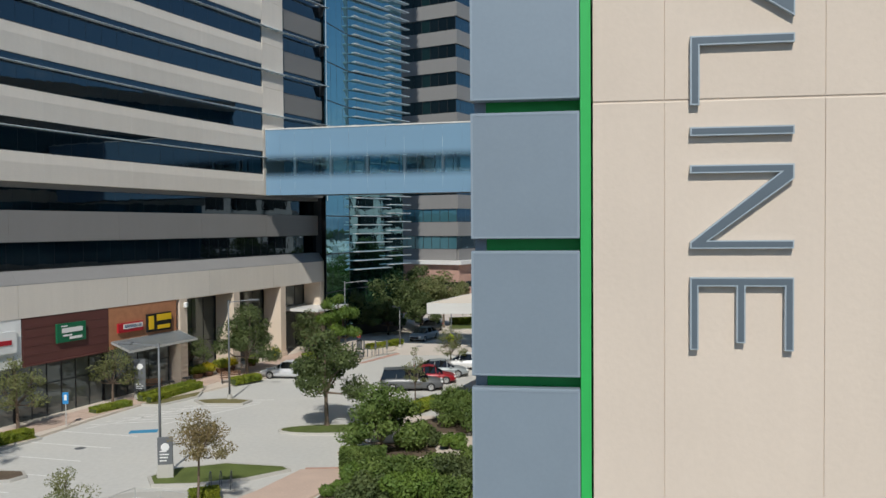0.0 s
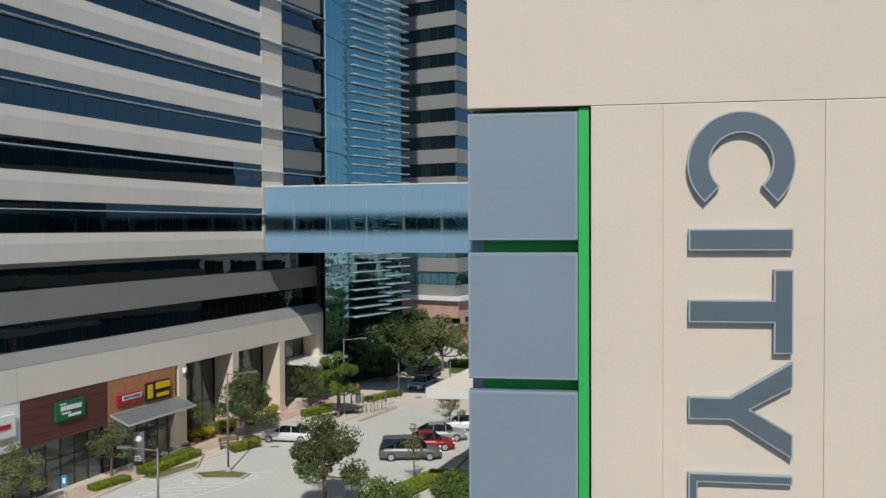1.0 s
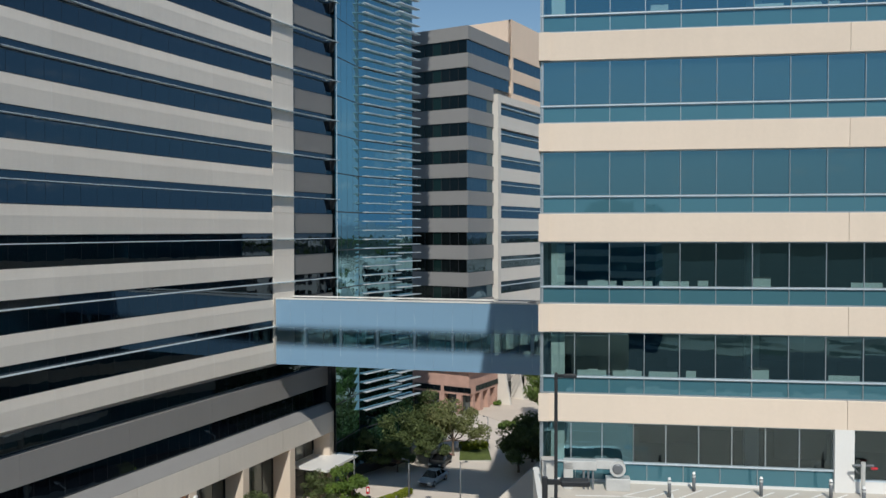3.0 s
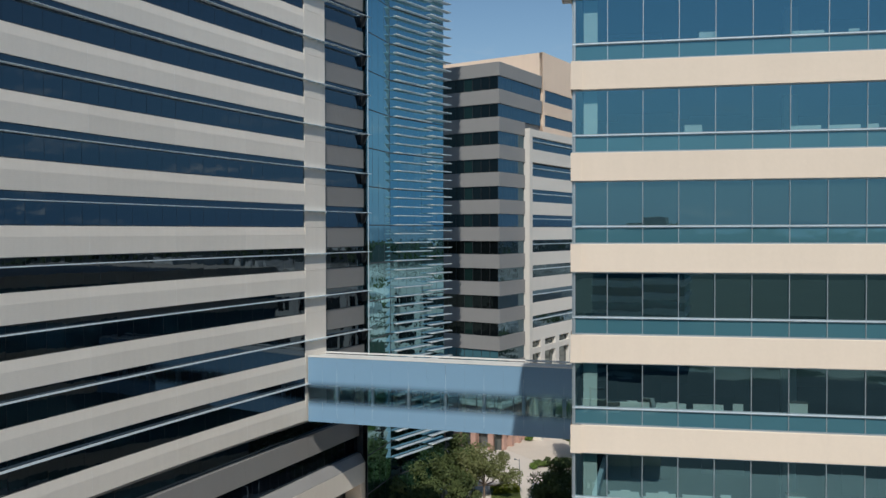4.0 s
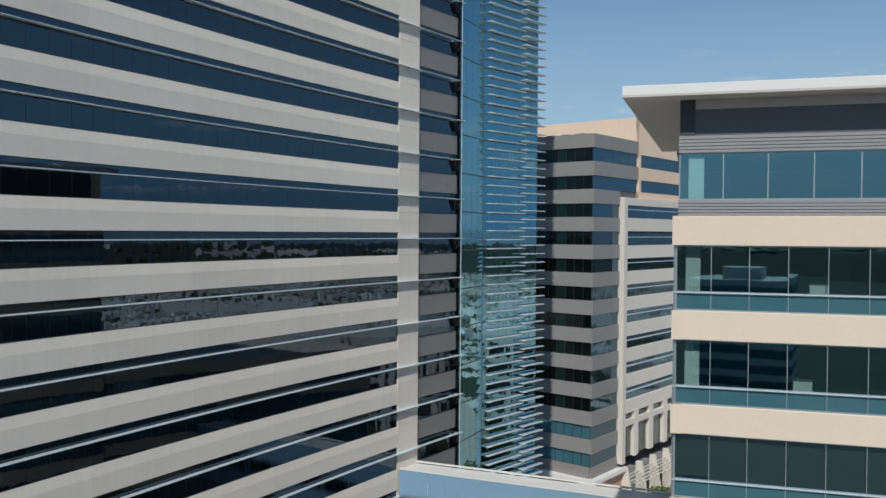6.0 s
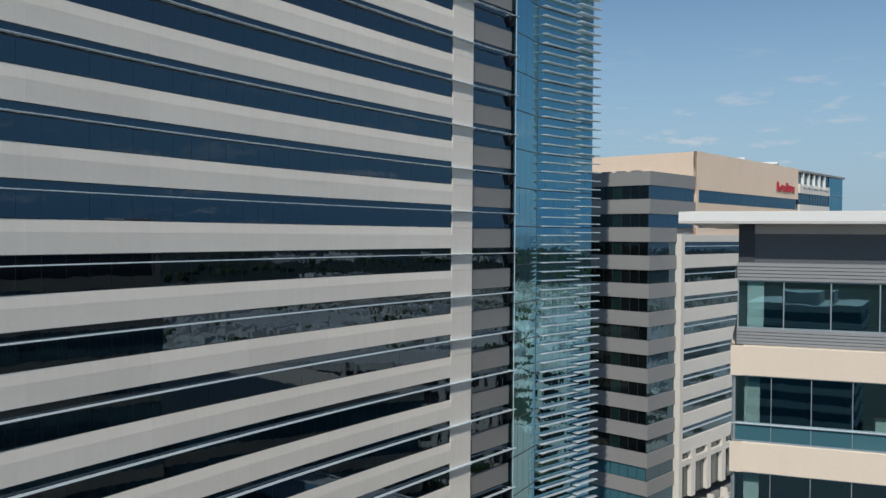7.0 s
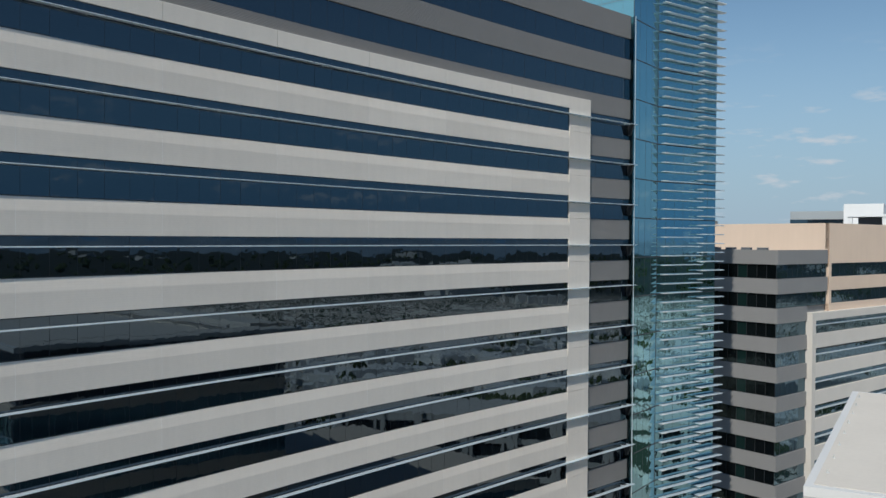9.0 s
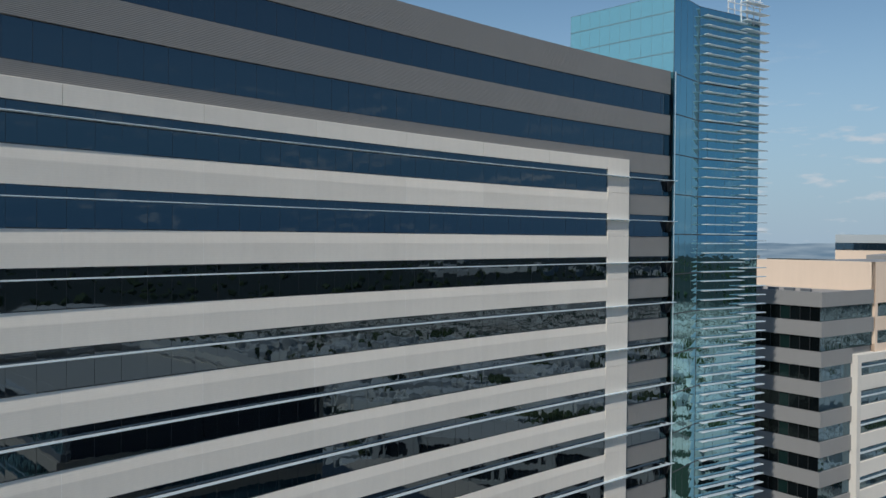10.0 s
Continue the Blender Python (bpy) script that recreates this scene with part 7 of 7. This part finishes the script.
def map_sign(x, y, turn, h, w, label, base):
    t = thing("map_sign", label, "sign", "map signs", at=pose(x, y, 0.1, 0, 0, turn))
    bm = bmesh.new()
    box(bm, (-w / 2, -0.09, base), (w / 2, 0.09, h), bevel=0.02)
    part("panel", bm, M_LAMPGREY, t, "slate grey sign panel")
    bm = bmesh.new()
    box(bm, (-w / 2 - 0.02, -0.11, 0), (w / 2 + 0.02, 0.11, base))
    part("plinth", bm, M_KERB, t, "pale concrete plinth")
    bm = bmesh.new()
    cyl(bm, (0, 0, 0), w * 0.28, w * 0.28, 0.03, 18)
    bmesh.ops.transform(bm, matrix=Matrix.Translation((0, -0.09, h - 0.5)) @ Euler((radians(90), 0, 0)).to_matrix().to_4x4(), verts=bm.verts[:])
    part("roundel", bm, M_SIGNWHITE, t)
    for i in range(4):
        bm = bmesh.new()
        box(bm, (-w * 0.36, -0.105, base + 0.18 + 0.16 * i), (w * (0.1 + 0.08 * (i % 3)), -0.092, base + 0.24 + 0.16 * i))
        part("text_bar", bm, M_SIGNWHITE, t)


map_sign(-15.6, 41.35, 12, 2.1, 0.75, "slate grey map sign on a concrete plinth", 0.7)
map_sign(-24.6, 60.7, 18, 3.0, 0.8, "tall slate grey directory sign by the hedge", 0.5)


def post_sign(x, y, h, mat, label, shape="box", z=0.0):
    t = thing("road_sign", label, "sign", "post signs", at=pose(x, y, z, 0, 0, 8))
    bm = bmesh.new()
    cyl(bm, (0, 0, 0), 0.03, 0.03, h, 8)
    part("post", bm, M_GALV, t)
    bm = bmesh.new()
    if shape == "box":
        box(bm, (-0.18, -0.05, h - 0.75), (0.18, -0.03, h))
    else:
        box(bm, (-0.33, -0.05, -0.33), (0.33, -0.03, 0.33), pose(0, 0, h - 0.2, 0, 45, 0))
    plate = part("plate", bm, mat, t)
    bm = bmesh.new()
    box(bm, (-0.08, -0.062, h - 0.5), (0.08, -0.052, h - 0.15))
    part("symbol", bm, M_SIGNWHITE if shape == "box" else M_SIGNBLACK, plate)


post_sign(-26.08, 52.22, 2.3, M_SIGNBLUE, "blue access parking sign on a thin post", z=0.05)
post_sign(-1.72, 75.17, 2.9, make("sign_lime", (0.62, 0.72, 0.02), 0.4, var=0.03, bump=0), "lime-yellow diamond warning sign on a post", "diamond")
post_sign(-11.46, 85.24, 2.2, M_SIGNRED, "red stop sign on a thin post")


def bench(x, y, turn):
    t = thing("bench", "brown slatted bench on the walk", "bench", "benches", at=pose(x, y, 0.15, 0, 0, turn))
    for i in range(4):
        bm = bmesh.new()
        box(bm, (-0.85, -0.25 + 0.13 * i, 0.43), (0.85, -0.14 + 0.13 * i, 0.47), bevel=0.01)
        part("seat_slat", bm, M_WOOD, t)
    for i in range(3):
        bm = bmesh.new()
        box(bm, (-0.85, 0.27, 0.55 + 0.13 * i), (0.85, 0.31, 0.65 + 0.13 * i), bevel=0.01)
        part("back_slat", bm, M_WOOD, t)
    for sx in (-0.7, 0.7):
        bm = bmesh.new()
        box(bm, (sx - 0.03, -0.24, 0), (sx + 0.03, 0.30, 0.43))
        box(bm, (sx - 0.03, 0.26, 0.43), (sx + 0.03, 0.30, 0.92))
        part("leg", bm, M_DARKMETAL, t)


bench(-19.67, 67.24, 24)
bench(-24.99, 63.79, 20)


def bike_rack(x, y, turn, z):
    t = thing("bicycle_rack", "grey hooped bicycle rack", "bicycle rack", "bicycle racks", at=pose(x, y, z, 0, 0, turn))
    for i in range(3):
        bm = bmesh.new()
        pts = [(-0.35, 0)] + [(0.35 * -math.cos(a * math.pi / 8), 0.55 + 0.3 * math.sin(a * math.pi / 8)) for a in range(9)] + [(0.35, 0)]
        for (a, b), (c, d) in zip(pts, pts[1:]):
            rod(bm, (0.5 * i, a, b), (0.5 * i, c, d), 0.025, n=6)
        part("hoop", bm, M_LAMPGREY, t)


bike_rack(-12.75, 39.6, 10, 0.08)

bike_rack(-10.21, 80.78, 40, 0.15)
bike_rack(-9.23, 81.83, 40, 0.15)
bike_rack(-10.99, 80.12, 40, 0.15)


def walk_bollard(x, y):
    t = thing("walk_bollard", "short grey bollard at the kerb", "bollard", "kerb bollards", at=Matrix.Translation((x, y, 0.15)))
    bm = bmesh.new()
    cyl(bm, (0, 0, 0), 0.09, 0.08, 0.9, 10)
    cyl(bm, (0, 0, 0.9), 0.08, 0.03, 0.06, 10)
    part("post", bm, M_LAMPGREY, t)


for i in range(5):
    walk_bollard(-13.2 + 1.15 * i, 84.4 + 0.35 * i)
bin_ = thing("litter_bin", "dark grey litter bin on the corner walk", "bin", at=Matrix.Translation((-11.4, 85.2, 0.15)))
bm = bmesh.new()
cyl(bm, (0, 0, 0), 0.28, 0.30, 0.95, 14)
part("drum", bm, M_LAMPGREY, bin_)
bm = bmesh.new()
cyl(bm, (0, 0, 0.95), 0.32, 0.18, 0.14, 14)
part("lid", bm, M_DARKMETAL, bin_)
for i in range(4):
    t = thing("cafe_table", "small dark round cafe table on the walk", "table", "cafe tables", at=Matrix.Translation(POD(6.2 + i * 1.7, 1.4 + 0.3 * (i % 2), 0.17)))
    bm = bmesh.new()
    cyl(bm, (0, 0, 0.72), 0.38, 0.38, 0.03, 16)
    part("tabletop", bm, M_DARKMETAL, t)
    bm = bmesh.new()
    cyl(bm, (0, 0, 0), 0.24, 0.04, 0.06, 12)
    cyl(bm, (0, 0, 0.06), 0.035, 0.035, 0.66, 8)
    part("pedestal", bm, M_DARKMETAL, t)

# guard rail along the footway
guard = thing("guard_rail", "thin galvanised guard rail beside the footway", "railing")
RAIL = [(-17.4, 32.2), (-16.46, 34.23), (-15.3, 36.7), (-12.7, 36.0)]
for (ax, ay), (bx, by) in zip(RAIL, RAIL[1:]):
    for z in (0.6, 1.05):
        bm = bmesh.new()
        rod(bm, (ax, ay, z), (bx, by, z), 0.022, n=6)
        part("rail", bm, M_GALV, guard)
for x, y in RAIL + [(-14.0, 36.35)]:
    bm = bmesh.new()
    rod(bm, (x, y, 0.05), (x, y, 1.07), 0.025, n=6)
    part("post", bm, M_GALV, guard)
